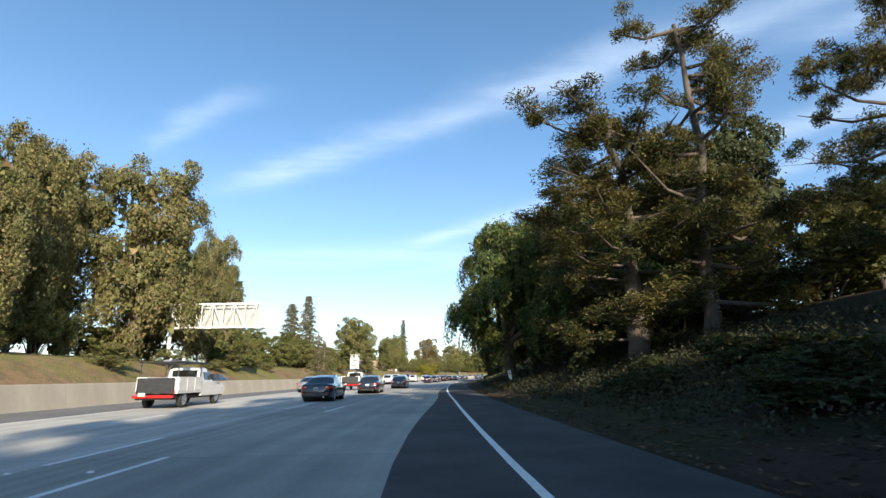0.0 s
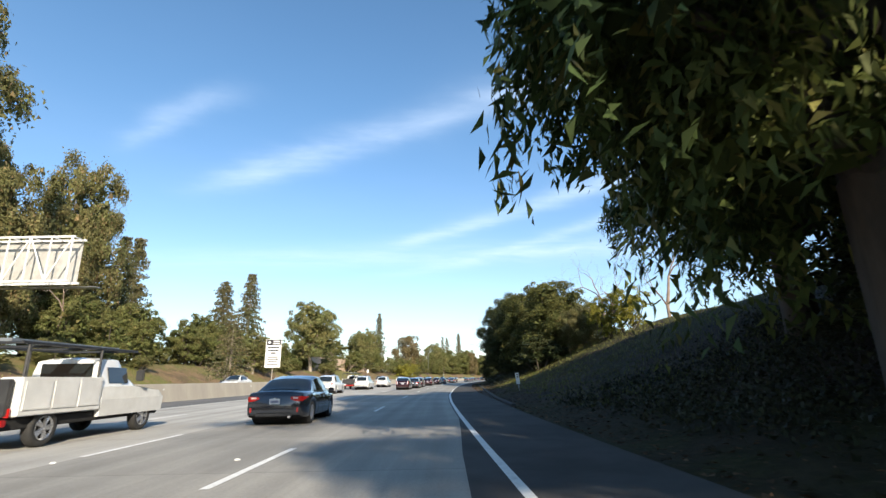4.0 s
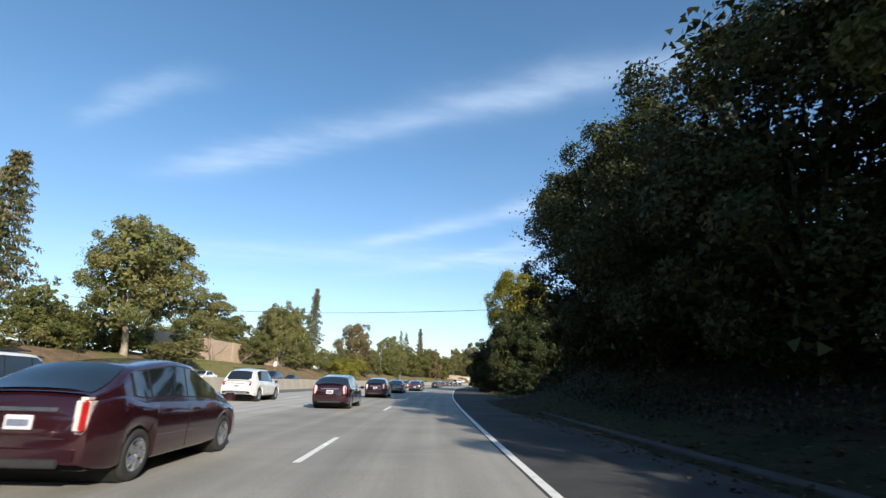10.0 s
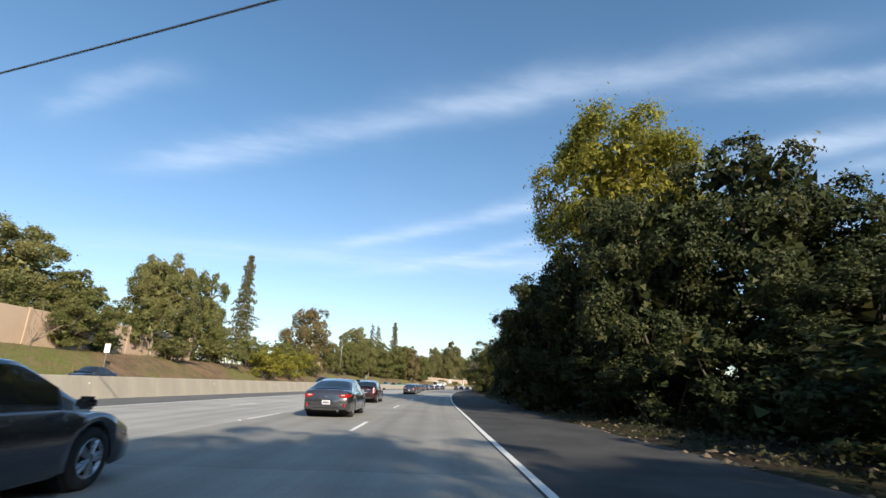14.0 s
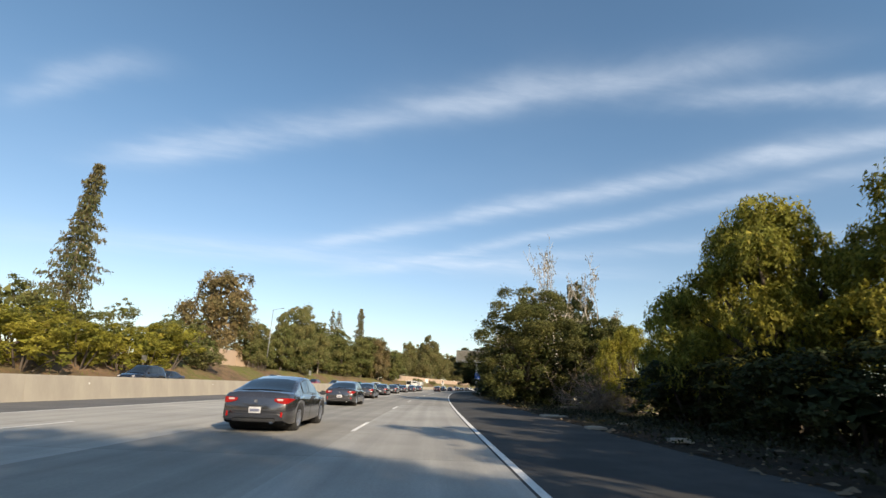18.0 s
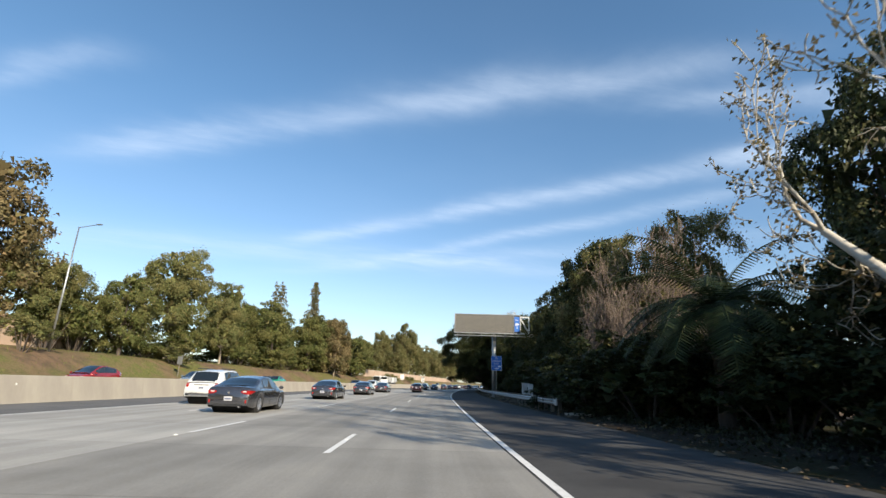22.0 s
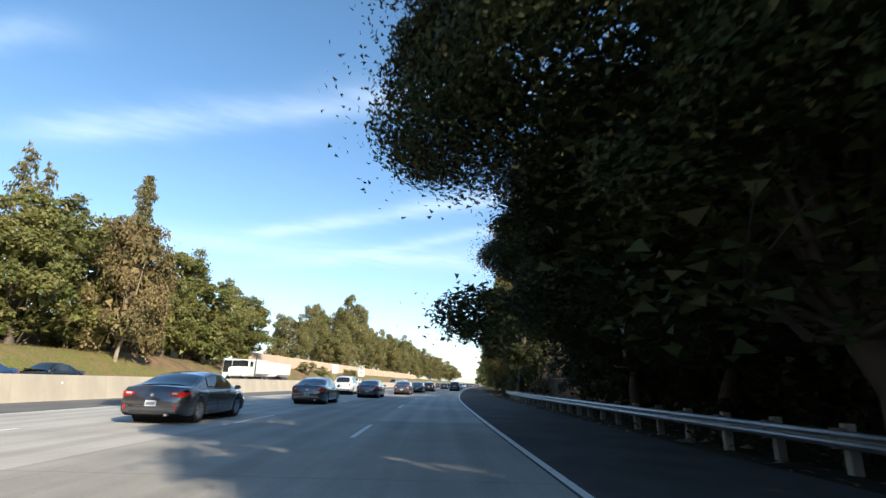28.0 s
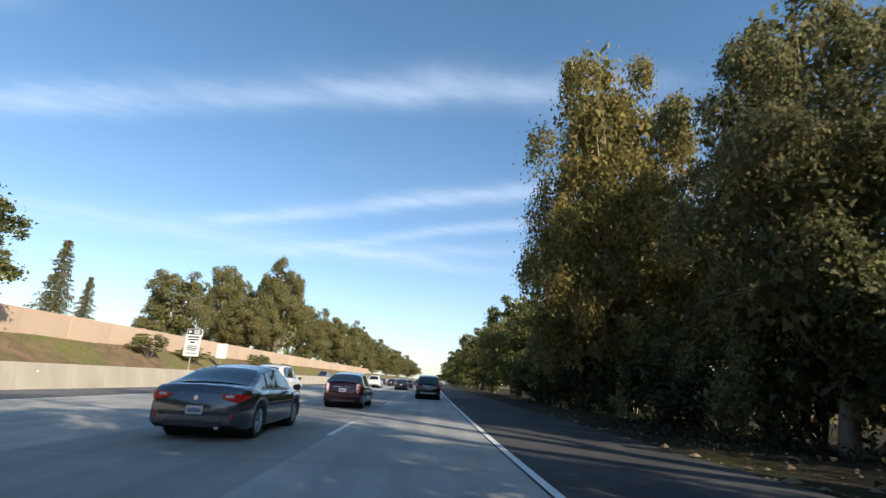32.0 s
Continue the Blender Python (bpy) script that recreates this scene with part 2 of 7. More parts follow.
M["litter"] = material("dry leaf litter", (0.115, 0.072, 0.04), (0.05, 0.034, 0.021), 2.0, 0.95, island=0.5, spec=0.15)
M["grass_leaf"] = leaf_material("grass blades", (0.13, 0.15, 0.035), (0.18, 0.17, 0.06), None, 0.2)
M["steel"] = material("galvanised steel", (0.42, 0.43, 0.43), (0.33, 0.34, 0.34), 2.0, 0.45, 0.85, fine=0.15, bump=0.1)
M["white_steel"] = material("white painted steel", (0.72, 0.72, 0.70), (0.60, 0.60, 0.58), 1.5, 0.5, fine=0.08)
M["wood_post"] = material("grey weathered timber", (0.30, 0.26, 0.21), (0.20, 0.17, 0.14), 2.5, 0.9, fine=0.3, bump=0.4, stretch=(1, 1, 0.15), obj=0.25)
M["bark"] = material("brown bark", (0.11, 0.085, 0.065), (0.06, 0.048, 0.04), 2.0, 0.95, bump=1.6, bump_scale=9, fine=0.3, stretch=(1, 1, 0.25))
M["bark_pale"] = material("pale mottled bark", (0.50, 0.46, 0.39), (0.27, 0.235, 0.19), 1.6, 0.85, bump=0.6, bump_scale=6, fine=0.15, lo=0.5, hi=0.6)
M["bark_tan"] = material("tan peeling bark", (0.30, 0.25, 0.19), (0.17, 0.135, 0.10), 1.5, 0.9, bump=0.8, bump_scale=8, fine=0.2, stretch=(1, 1, 0.3))
M["twig"] = material("bare grey-brown twigs", (0.24, 0.18, 0.135), (0.15, 0.11, 0.085), 1.5, 0.95, island=0.3)
# oak foliage comes in shaded and sunlit copies; the light is in the colour
M["oak"] = leaf_material("oak leaves darkened for shade", (0.034, 0.046, 0.017), (0.052, 0.058, 0.021), (0.075, 0.070, 0.027), 0.15)
# ivy colour is toned down to deepen the shade under the trees
M["ivy"] = leaf_material("ivy leaves darkened for bank shade", (0.030, 0.034, 0.017), (0.045, 0.044, 0.022), None, 0.1)
M["oak_mid"] = leaf_material("olive oak leaves with sun in the colour", (0.082, 0.094, 0.030), (0.12, 0.12, 0.038), (0.17, 0.15, 0.05), 0.38)
# far oaks and scrub carry the sun in a brighter leaf colour
M["oak_sunlit"] = leaf_material("green oak leaves brightened for sun", (0.12, 0.14, 0.045), (0.18, 0.175, 0.062), (0.21, 0.18, 0.075), 0.4)
M["euc"] = leaf_material("olive eucalyptus leaves", (0.155, 0.16, 0.062), (0.20, 0.18, 0.075), (0.25, 0.18, 0.09), 0.4)
# yellowing leaves, made brighter to stand for sun on the near crowns
M["euc_gold_lit"] = leaf_material("yellowing eucalyptus leaves brightened for sun", (0.21, 0.19, 0.06), (0.27, 0.215, 0.07), (0.31, 0.22, 0.09), 0.5)
M["pepper"] = leaf_material("pepper tree leaves", (0.055, 0.085, 0.03), (0.12, 0.135, 0.035), (0.17, 0.16, 0.05))
M["willow"] = leaf_material("yellow-green leaves", (0.30, 0.27, 0.045), (0.22, 0.225, 0.045), (0.36, 0.31, 0.07), 0.5)
M["pine"] = leaf_material("pine needles", (0.045, 0.055, 0.018), (0.115, 0.10, 0.028), (0.15, 0.105, 0.045), 0.25)
M["redwood"] = leaf_material("redwood sprays", (0.10, 0.11, 0.045), (0.15, 0.13, 0.06), (0.19, 0.14, 0.075), 0.35)
M["brown_leaf"] = leaf_material("russet autumn leaves", (0.19, 0.145, 0.07), (0.15, 0.13, 0.06), (0.23, 0.16, 0.08), 0.3)
M["round"] = leaf_material("grey-green leaves", (0.16, 0.175, 0.065), (0.215, 0.20, 0.08), (0.25, 0.21, 0.085), 0.4)
M["palm"] = leaf_material("palm fronds", (0.05, 0.07, 0.03), (0.08, 0.09, 0.035), None, 0.15)
M["led"] = material("dark sign matrix", (0.17, 0.155, 0.13), (0.14, 0.13, 0.11), 3.0, 0.5, fine=0.15)
M["sign_blue"] = material("blue sign sheeting", (0.02, 0.14, 0.50), (0.02, 0.12, 0.44), 2.0, 0.45)
M["sign_white"] = material("white sign sheeting", (0.78, 0.77, 0.73), (0.70, 0.69, 0.66), 2.0, 0.5)
M["sign_back"] = material("dull aluminium sign back", (0.44, 0.43, 0.40), (0.36, 0.35, 0.33), 1.0, 0.6, 0.2, fine=0.1)
M["sign_black"] = material("black sign sheeting", (0.02, 0.02, 0.022), (0.03, 0.03, 0.03), 2.0, 0.5)
M["wire"] = material("black cable", (0.02, 0.02, 0.02), None, 5.0, 0.6)

# ---- the road's line: heading by a polynomial of the distance along it ----
HEADING = (-3.0804, 8.4190, -0.9710, -0.0775, 0.0347)
X0 = 0.0284


def heading(s):
    q = np.clip(s, 0, 465) / 100.0
    a = HEADING
    return np.radians(a[0] + q * (a[1] + q * (a[2] + q * (a[3] + q * a[4]))) + 2.2 * np.clip((s - 465) / 250.0, 0, 1))


LINE_S = np.arange(-3000.0, 3001.0, 1.0)
_h = heading(LINE_S)
LINE_X = np.concatenate(([0], np.cumsum((np.sin(_h[1:]) + np.sin(_h[:-1])) / 2)))
LINE_Y = np.concatenate(([0], np.cumsum((np.cos(_h[1:]) + np.cos(_h[:-1])) / 2)))
LINE_X += X0 - LINE_X[3000]
LINE_Y -= LINE_Y[3000]


def smooth(v, lo, hi):
    q = min(max((v - lo) / (hi - lo), 0.0), 1.0)
    return q * q * (3 - 2 * q)


def rise(s, u):
    """Height of the ground beside and under the road."""
    wob = noise.noise(Vector((s * 0.06, u * 0.09, 3.0)))
    fine = noise.noise(Vector((s * 0.35, u * 0.4, 7.0)))
    if u < -36.5:
        bank = 0.5 + 3.6 * smooth(-u, 36.5, 46) + 1.5 * smooth(-u, 45, 66)
        return bank + (0.35 * wob + 0.1 * fine) * smooth(-u, 36.5, 39)
    if u < -19.2:
        return 0.42
    if u < 4.2:
        return -0.12
    bank = (1 - smooth(s, 112, 162))
    climb = (6.6 - 1.3 * (1 - smooth(s, 30, 60))) * smooth(u, 4.2, 24.0) * bank + 0.12 * bank * smooth(u, 4.6, 5.4)
    mound = 3.6 * math.exp(-((s - 146) / 9.0) ** 2 - ((u - 14) / 5.5) ** 2)
    far = 2.0 * smooth(u, 40, 90)
    return -0.05 + climb + mound + far + (0.28 * wob + 0.12 * fine) * smooth(u, 4.6, 8)


def road(s, u, z=None):
    """World place of a point s metres along the road and u metres to its right."""
    x, y, h = np.interp(s, LINE_S, LINE_X), np.interp(s, LINE_S, LINE_Y), float(heading(s))
    return Vector((x + u * math.cos(h), y - u * math.sin(h), rise(s, u) if z is None else z))


def facing(s, u, z=None, turn=0.0, scale=1.0):
    """Pose at a place by the road; its +y looks along the road."""
    p = road(s, u, z)
    return Matrix.LocRotScale(p, Euler((0, 0, -float(heading(s)) + radians(turn))), (scale,) * 3)


# ---- mesh helpers ----


def mesh_object(name, verts, faces, mat, parent=None, smooth_faces=False):
    me = bpy.data.meshes.new(name)
    me.from_pydata([tuple(v) for v in verts], [], faces)
    me.materials.append(mat)
    if smooth_faces:
        me.shade_smooth()
    ob = new(name, me)
    if parent:
        ob.parent = parent
    return ob


def part(name, bm, mat, parent, label="", smooth_faces=False):
    """Link a bmesh as one mesh object under a thing or a part."""
    me = bpy.data.meshes.new(name)
    bm.normal_update()
    bm.to_mesh(me)
    bm.free()
    me.materials.append(mat)
    if smooth_faces:
        me.shade_smooth()
    ob = new(name, me)
    ob.parent = parent
    if label:
        ob["label"] = label
    return ob


def box(sx, sy, sz, at=(0, 0, 0), bevel=0.0, rot=None, bm=None):
    own = bm is None
    bm = bm or bmesh.new()
    m = Matrix.Translation(at) @ (rot or Matrix()) @ Matrix.Diagonal((sx, sy, sz, 1))
    r = bmesh.ops.create_cube(bm, size=1.0, matrix=m)
    if bevel:
        es = list({e for v in r["verts"] for e in v.link_edges})
        bmesh.ops.bevel(bm, geom=es, offset=bevel, segments=2, affect="EDGES", clamp_overlap=True)
    return bm


def rod(a, b, r, bm=None, sides=8, r2=None):
    """A round bar from a to b."""
    bm = bm or bmesh.new()
    a, b = Vector(a), Vector(b)
    d = b - a
    m = Matrix.Translation((a + b) / 2) @ d.to_track_quat("Z", "Y").to_matrix().to_4x4()
    bmesh.ops.create_cone(bm, cap_ends=True, segments=sides, radius1=r, radius2=r if r2 is None else r2, depth=d.length, matrix=m)
    return bm


def thing(name, m, label, category, group="", kind=""):
    ob = new(name)
    ob.matrix_world = m
    ob.empty_display_size = 0.2
    return tagged(ob, label, category, group, kind)

# ---- ground: one sheet out to the horizon ----
S_LIST = [-2600, -1400, -700, -350, -180, -120] + list(range(-90, 760, 3)) + [790, 840, 920, 1050, 1250, 1600, 2100, 2900]
U_LIST = [-2600, -1300, -600, -300, -160, -115, -92, -78, -70, -64, -59, -55, -52, -49.5, -47.5, -46, -44.5, -43, -41.5, -40, -38.8, -37.6, -36.5, -36.4, -30, -24, -19.25, -19.15, -16, -8, 0, 3.6,
          4.3, 4.7, 5.1, 5.6, 6.2, 7, 8, 9, 10, 11.2, 12.5, 14, 15.5, 17, 19, 21, 23.5, 26, 30, 36, 45, 60, 85, 120, 180, 350, 700, 1400, 2600]


def ground_material(name, soil_a, soil_b, green):
    m = bpy.data.materials.new(name)
    m.use_nodes = True
    k = Nodes(m.node_tree)
    out, b = k.add("ShaderNodeOutputMaterial"), k.add("ShaderNodeBsdfPrincipled", Roughness=0.95)
    b.inputs["Specular IOR Level"].default_value = 0.15
    k.link(b.outputs[0], out.inputs[0])
    vec = k.add("ShaderNodeTexCoord").outputs["Object"]
    big, mid, fine = k.noise(vec, 0.06, 4), k.noise(vec, 0.5, 6, 0.65), k.noise(vec, 5.0, 6, 0.7)
    soil = k.mix(k.ramp(mid, 0.35, 0.65), (*soil_a, 1), (*soil_b, 1))
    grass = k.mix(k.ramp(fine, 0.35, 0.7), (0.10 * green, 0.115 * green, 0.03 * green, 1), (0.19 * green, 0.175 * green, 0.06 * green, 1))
    col = k.mix(k.math("MULTIPLY", k.ramp(big, 0.42, 0.58), k.ramp(mid, 0.4, 0.6, 0.45, 1.0)), soil, grass)
    col = k.mix(1.0, col, k.mix(fine, (0.55, 0.55, 0.55, 1), (1.45, 1.45, 1.45, 1)), "MULTIPLY")
    k.link(col, b.inputs["Base Color"])
    bp = k.add("ShaderNodeBump", Strength=0.9, Distance=0.12)
    k.link(k.noise(vec, 3.0, 8, 0.7), bp.inputs["Height"]), k.link(bp.outputs[0], b.inputs["Normal"])
    return m


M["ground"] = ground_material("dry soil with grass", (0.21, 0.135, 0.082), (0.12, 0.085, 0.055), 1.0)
# soil and grass of the right-hand bank, with tree shade put into the colour
M["shaded_soil"] = ground_material("mossy, grassy bank soil darkened for tree shade", (0.046, 0.033, 0.023), (0.021, 0.017, 0.013), 0.28)
gv, gf = [], []
for s in S_LIST:
    for u in U_LIST:
        gv.append(road(s, u))
nu = len(U_LIST)
for i in range(len(S_LIST) - 1):
    for j in range(nu - 1):
        a = i * nu + j
        gf.append((a, a + 1, a + nu + 1, a + nu))
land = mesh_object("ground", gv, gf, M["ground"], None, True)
# the shade-darkened soil covers the right-hand side
land.data.materials.append(M["shaded_soil"])
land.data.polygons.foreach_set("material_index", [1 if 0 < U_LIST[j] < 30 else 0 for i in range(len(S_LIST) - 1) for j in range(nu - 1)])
tagged(land, "dry soil banks with thin green grass beside the road", "ground", kind="structure")


def strip(name, u0, u1, z, mat, s0=-260.0, s1=1500.0, step=4.0, parent=None, thick=0.0):
    """A flat band of paving that follows the road; u0 and u1 may vary along it."""
    n = int((s1 - s0) / step)
    v, fc = [], []
    for i in range(n + 1):
        s = s0 + (s1 - s0) * i / n
        a, b2 = (u0(s) if callable(u0) else u0), (u1(s) if callable(u1) else u1)
        v += [road(s, a, z), road(s, b2, z)]
        if i:
            q = 2 * i
            fc.append((q - 2, q - 1, q + 1, q))
    ob = mesh_object(name, v, fc, mat, parent)
    uv = ob.data.uv_layers.new(name="lane")
    for loop in ob.data.loops:
        i = loop.vertex_index
        uv.data[loop.index].uv = (i % 2, s0 + (s1 - s0) * (i // 2) / n)
    return ob


def dash1_u(s):
    """Line between the right-hand lane and the next; the lane is wider where the ramp joins."""
    return -2.02 - 2.9 * (1 - smooth(s, -14, 70))


def edge_u(s):
    """The painted right edge wanders a little along the lane."""
    return 1.65 + float(np.interp(s, (0, 6, 16, 27, 38, 55, 72, 84, 96, 108, 120, 160, 175, 190, 205, 330, 344, 360, 394, 410, 430, 453, 480), (-0.28, -0.25, -0.12, 0, -0.08, -0.2, -0.32, -0.32, -0.14, -0.07, 0, 0, 0.14, 0.17, 0, 0, -0.1, 0, 0.16, 0.14, 0.05, 0.2, 0.1)))


def slab_u(s):
    """Where the concrete of the right-hand lane ends; asphalt fills the rest beside the on-ramp."""
    return min(edge_u(s) - 0.12, -0.45 + 1.2 * smooth(s, 5, 34) + 1.2 * smooth(s, 44, 75))


DASH2_U, DASH3_U, LEFT_U, WALL_U = -6.0, -9.9, -13.6, -18.5
highway = thing("road", Matrix(), "four-lane concrete highway in sun and tree shade", "road", kind="structure")
for a, b, mat in ((-260, 228, "concrete_old"), (228, 261, "concrete_mid"), (261, 406, "concrete_old"), (406, 1500, "concrete_mid")):
    strip("right_lane", dash1_u, slab_u, 0.0, M[mat], a, b, parent=highway)
strip("second_lane", DASH2_U, dash1_u, 0.0, M["concrete_old"], parent=highway)["label"] = "grey worn concrete lane"
strip("third_lane", DASH3_U, DASH2_U, 0.0, M["concrete_light"], parent=highway)["label"] = "pale concrete lane"
strip("left_lane", LEFT_U, DASH3_U, 0.0, M["concrete_light"], parent=highway)["label"] = "pale concrete lane"
strip("left_shoulder", WALL_U, LEFT_U, 0.0, M["asphalt_left"], parent=highway)["label"] = "brown-grey asphalt shoulder"
strip("right_shoulder", slab_u, lambda s: 3.9 + 1.2 * smooth(s, 60, 110) + 1.2 * smooth(s, 140, 165) - 0.2 * smooth(s, 300, 330), 0.0, M["asphalt"], parent=highway)["label"] = "dark asphalt shoulder"
strip("edge_line", lambda s: edge_u(s) - 0.07, lambda s: edge_u(s) + 0.07, 0.005, M["paint"], parent=highway)["label"] = "solid white edge line"
strip("left_edge_line", LEFT_U - 0.06, LEFT_U + 0.06, 0.005, M["paint"], parent=highway)
opposite = tagged(strip("opposite_road", -36.2, -19.1, 0.50, M["concrete_light"]), "pale carriageway beyond the median barrier", "road", kind="structure")

# ---- trees: shared meshes, built once for each kind and shape ----
UNIT_H, UNIT_R = 10.0, 4.0
TREE_MESHES, TREE_SIZE = {}, {}


def quads_mesh(name, co, mat):
    """A mesh of loose leaves from an array (leaves, corners, 3)."""
    n, e = co.shape[0], co.shape[1]
    me = bpy.data.meshes.new(name)
    me.vertices.add(e * n), me.loops.add(e * n), me.polygons.add(n)
    me.vertices.foreach_set("co", co.reshape(-1).astype(np.float32))
    me.loops.foreach_set("vertex_index", np.arange(e * n, dtype=np.int32))
    me.polygons.foreach_set("loop_start", np.arange(0, e * n, e, dtype=np.int32))
    me.polygons.foreach_set("loop_total", np.full(n, e, dtype=np.int32))
    me.update(calc_edges=True)
    me.materials.append(mat)
    return me


def unit(v):
    return v / np.maximum(np.linalg.norm(v, axis=-1, keepdims=True), 1e-6)


def leaves(rng, at, size, wide=0.6, axis=None, spread=1.0, normal=None):
    """Three-cornered leaves at the places given: random turn, roughly along an axis, or facing a normal."""
    n = len(at)
    a = unit(rng.normal(size=(n, 3))) * spread
    if axis is not None:
        a = unit(a + axis)
    b = unit(np.cross(a, rng.normal(size=(n, 3)) if normal is None else normal))
    if normal is not None:
        a = unit(np.cross(normal, b))
    L = size * rng.uniform(0.6, 1.35, (n, 1))
    W = L * wide * 0.5
    return np.stack([at - a * L * 0.5 - b * W * 0.5, at + b * W * 1.3 - a * L * 0.1, at + a * L * 0.55 - b * W * 0.3], axis=1)


def lobes_cloud(rng, lobes, size, cover=1.5, wide=0.75, droop=0.0, puff=(0.24, 0.46), stray=0.10, low=-0.45):
    """Leaves in rounded puffs that sit over the outside of overlapping lobes (x, y, z, rx, rz)."""
    lobes = np.array(lobes, dtype=float)
    area = lobes[:, 3] * lobes[:, 4]
    mean = 0.5 * (puff[0] + puff[1])
    puffs = int(len(lobes) * 2.6 / mean ** 2 * 0.42)
    pick = rng.choice(len(lobes), size=puffs, p=area / area.sum())
    d = unit(rng.normal(size=(puffs, 3)))
    d[:, 2] = np.where(d[:, 2] < low, -d[:, 2] * 0.6, d[:, 2])
    rad = rng.uniform(0.70, 1.06, (puffs, 1))
    c = lobes[pick, :3] + d * np.stack([lobes[pick, 3], lobes[pick, 3], lobes[pick, 4]], axis=1) * rad
    pr = lobes[pick, 3] * rng.uniform(puff[0], puff[1], puffs)
    gap = (c[:, None, :] - lobes[None, :, :3]) / np.stack([lobes[:, 3], lobes[:, 3], lobes[:, 4]], axis=1)[None]
    seen = np.sqrt((gap ** 2).sum(-1)).min(axis=1) > 0.66
    c, d, pr, puffs = c[seen], d[seen], pr[seen], int(seen.sum())
    per = np.maximum((cover * 6.5 * pr ** 2 / (0.36 * wide / 0.75 * size ** 2)).astype(int), 6)
    idx = np.repeat(np.arange(puffs), per)
    n = len(idx)
    e = unit(unit(rng.normal(size=(n, 3))) + d[idx] * 0.55 + np.array([0, 0, 0.25]))
    out = rng.uniform(0.55, 1.08, (n, 1)) + (rng.uniform(0, 1, (n, 1)) < stray) * rng.uniform(0.0, 0.75, (n, 1))
    off = e * pr[idx][:, None] * out
    off[:, 2] *= 0.9
    if droop:
        off[:, 2] -= droop * np.abs(rng.normal(size=n)) * pr[idx] * 0.8
    nor = unit(e * 0.9 + d[idx] * 0.35 + unit(rng.normal(size=(n, 3))) * 0.95)
    return leaves(rng, c[idx] + off, size, wide, np.tile(np.array([[0, 0, -1.5 * droop]]), (n, 1)), normal=nor)


def core_cloud(rng, lobes, size, n):
    """Larger inner leaves that close a crown."""
    lobes = np.array(lobes, dtype=float)
    pick = rng.choice(len(lobes), size=n, p=lobes[:, 3] ** 2 / (lobes[:, 3] ** 2).sum())
    d = unit(rng.normal(size=(n, 3))) * rng.uniform(0.1, 0.74, (n, 1))
    return leaves(rng, lobes[pick, :3] + d * np.stack([lobes[pick, 3], lobes[pick, 3], lobes[pick, 4]], axis=1), size, 0.9)


def tubes(segs, sides=6):
    """Vertices and faces of tapered limbs from (start, end, radius, end radius)."""
    v, fc = [], []
    for p0, p1, r0, r1 in segs:
        d = (p1 - p0)
        if d.length < 1e-5:
            continue
        q = d.to_track_quat("Z", "Y")
        base = len(v)
        k = sides if r0 > 0.03 else 3
        for p, r in ((p0, r0), (p1, r1)):
            for i in range(k):
                a = 2 * math.pi * i / k
                v.append(p + q @ Vector((math.cos(a) * r, math.sin(a) * r, 0)))
        for i in range(k):
            j = (i + 1) % k
            fc.append((base + i, base + j, base + k + j, base + k + i))
    return v, fc


def tubes_mesh(name, segs, mat, sides=6):
    v, fc = tubes(segs, sides)
    me = bpy.data.meshes.new(name)
    me.from_pydata([tuple(p) for p in v], [], fc)
    me.materials.append(mat)
    me.shade_smooth()
    return me


def grow(rnd, p, d, length, r, depth, segs, tips, bend=0.25, kids=3, ratio=0.68, up=0.1):
    """A limb that bends, tapers and forks."""
    steps = 3
    for i in range(steps):
        d = (d + Vector((rnd.gauss(0, bend), rnd.gauss(0, bend), rnd.gauss(0, bend) + up))).normalized()
        q = p + d * (length / steps)
        r1 = r * 0.86
        segs.append((p, q, r, r1))
        p, r = q, r1
        if depth > 0 and i < steps - 1 and rnd.random() < 0.55:
            side = Vector((rnd.gauss(0, 1), rnd.gauss(0, 1), rnd.gauss(0, 0.6))).normalized()
            grow(rnd, p, (d * 0.5 + side).normalized(), length * ratio * 0.8, r * 0.5, depth - 1, segs, tips, bend, kids, ratio, up)
    if depth == 0:
        tips.append(p)
        return
    for _ in range(kids):
        side = Vector((rnd.gauss(0, 1), rnd.gauss(0, 1), rnd.gauss(0, 0.7))).normalized()
        grow(rnd, p, (d * 0.75 + side * 0.75).normalized(), length * ratio * rnd.uniform(0.8, 1.15), r * 0.66, depth - 1, segs, tips, bend, kids, ratio, up)


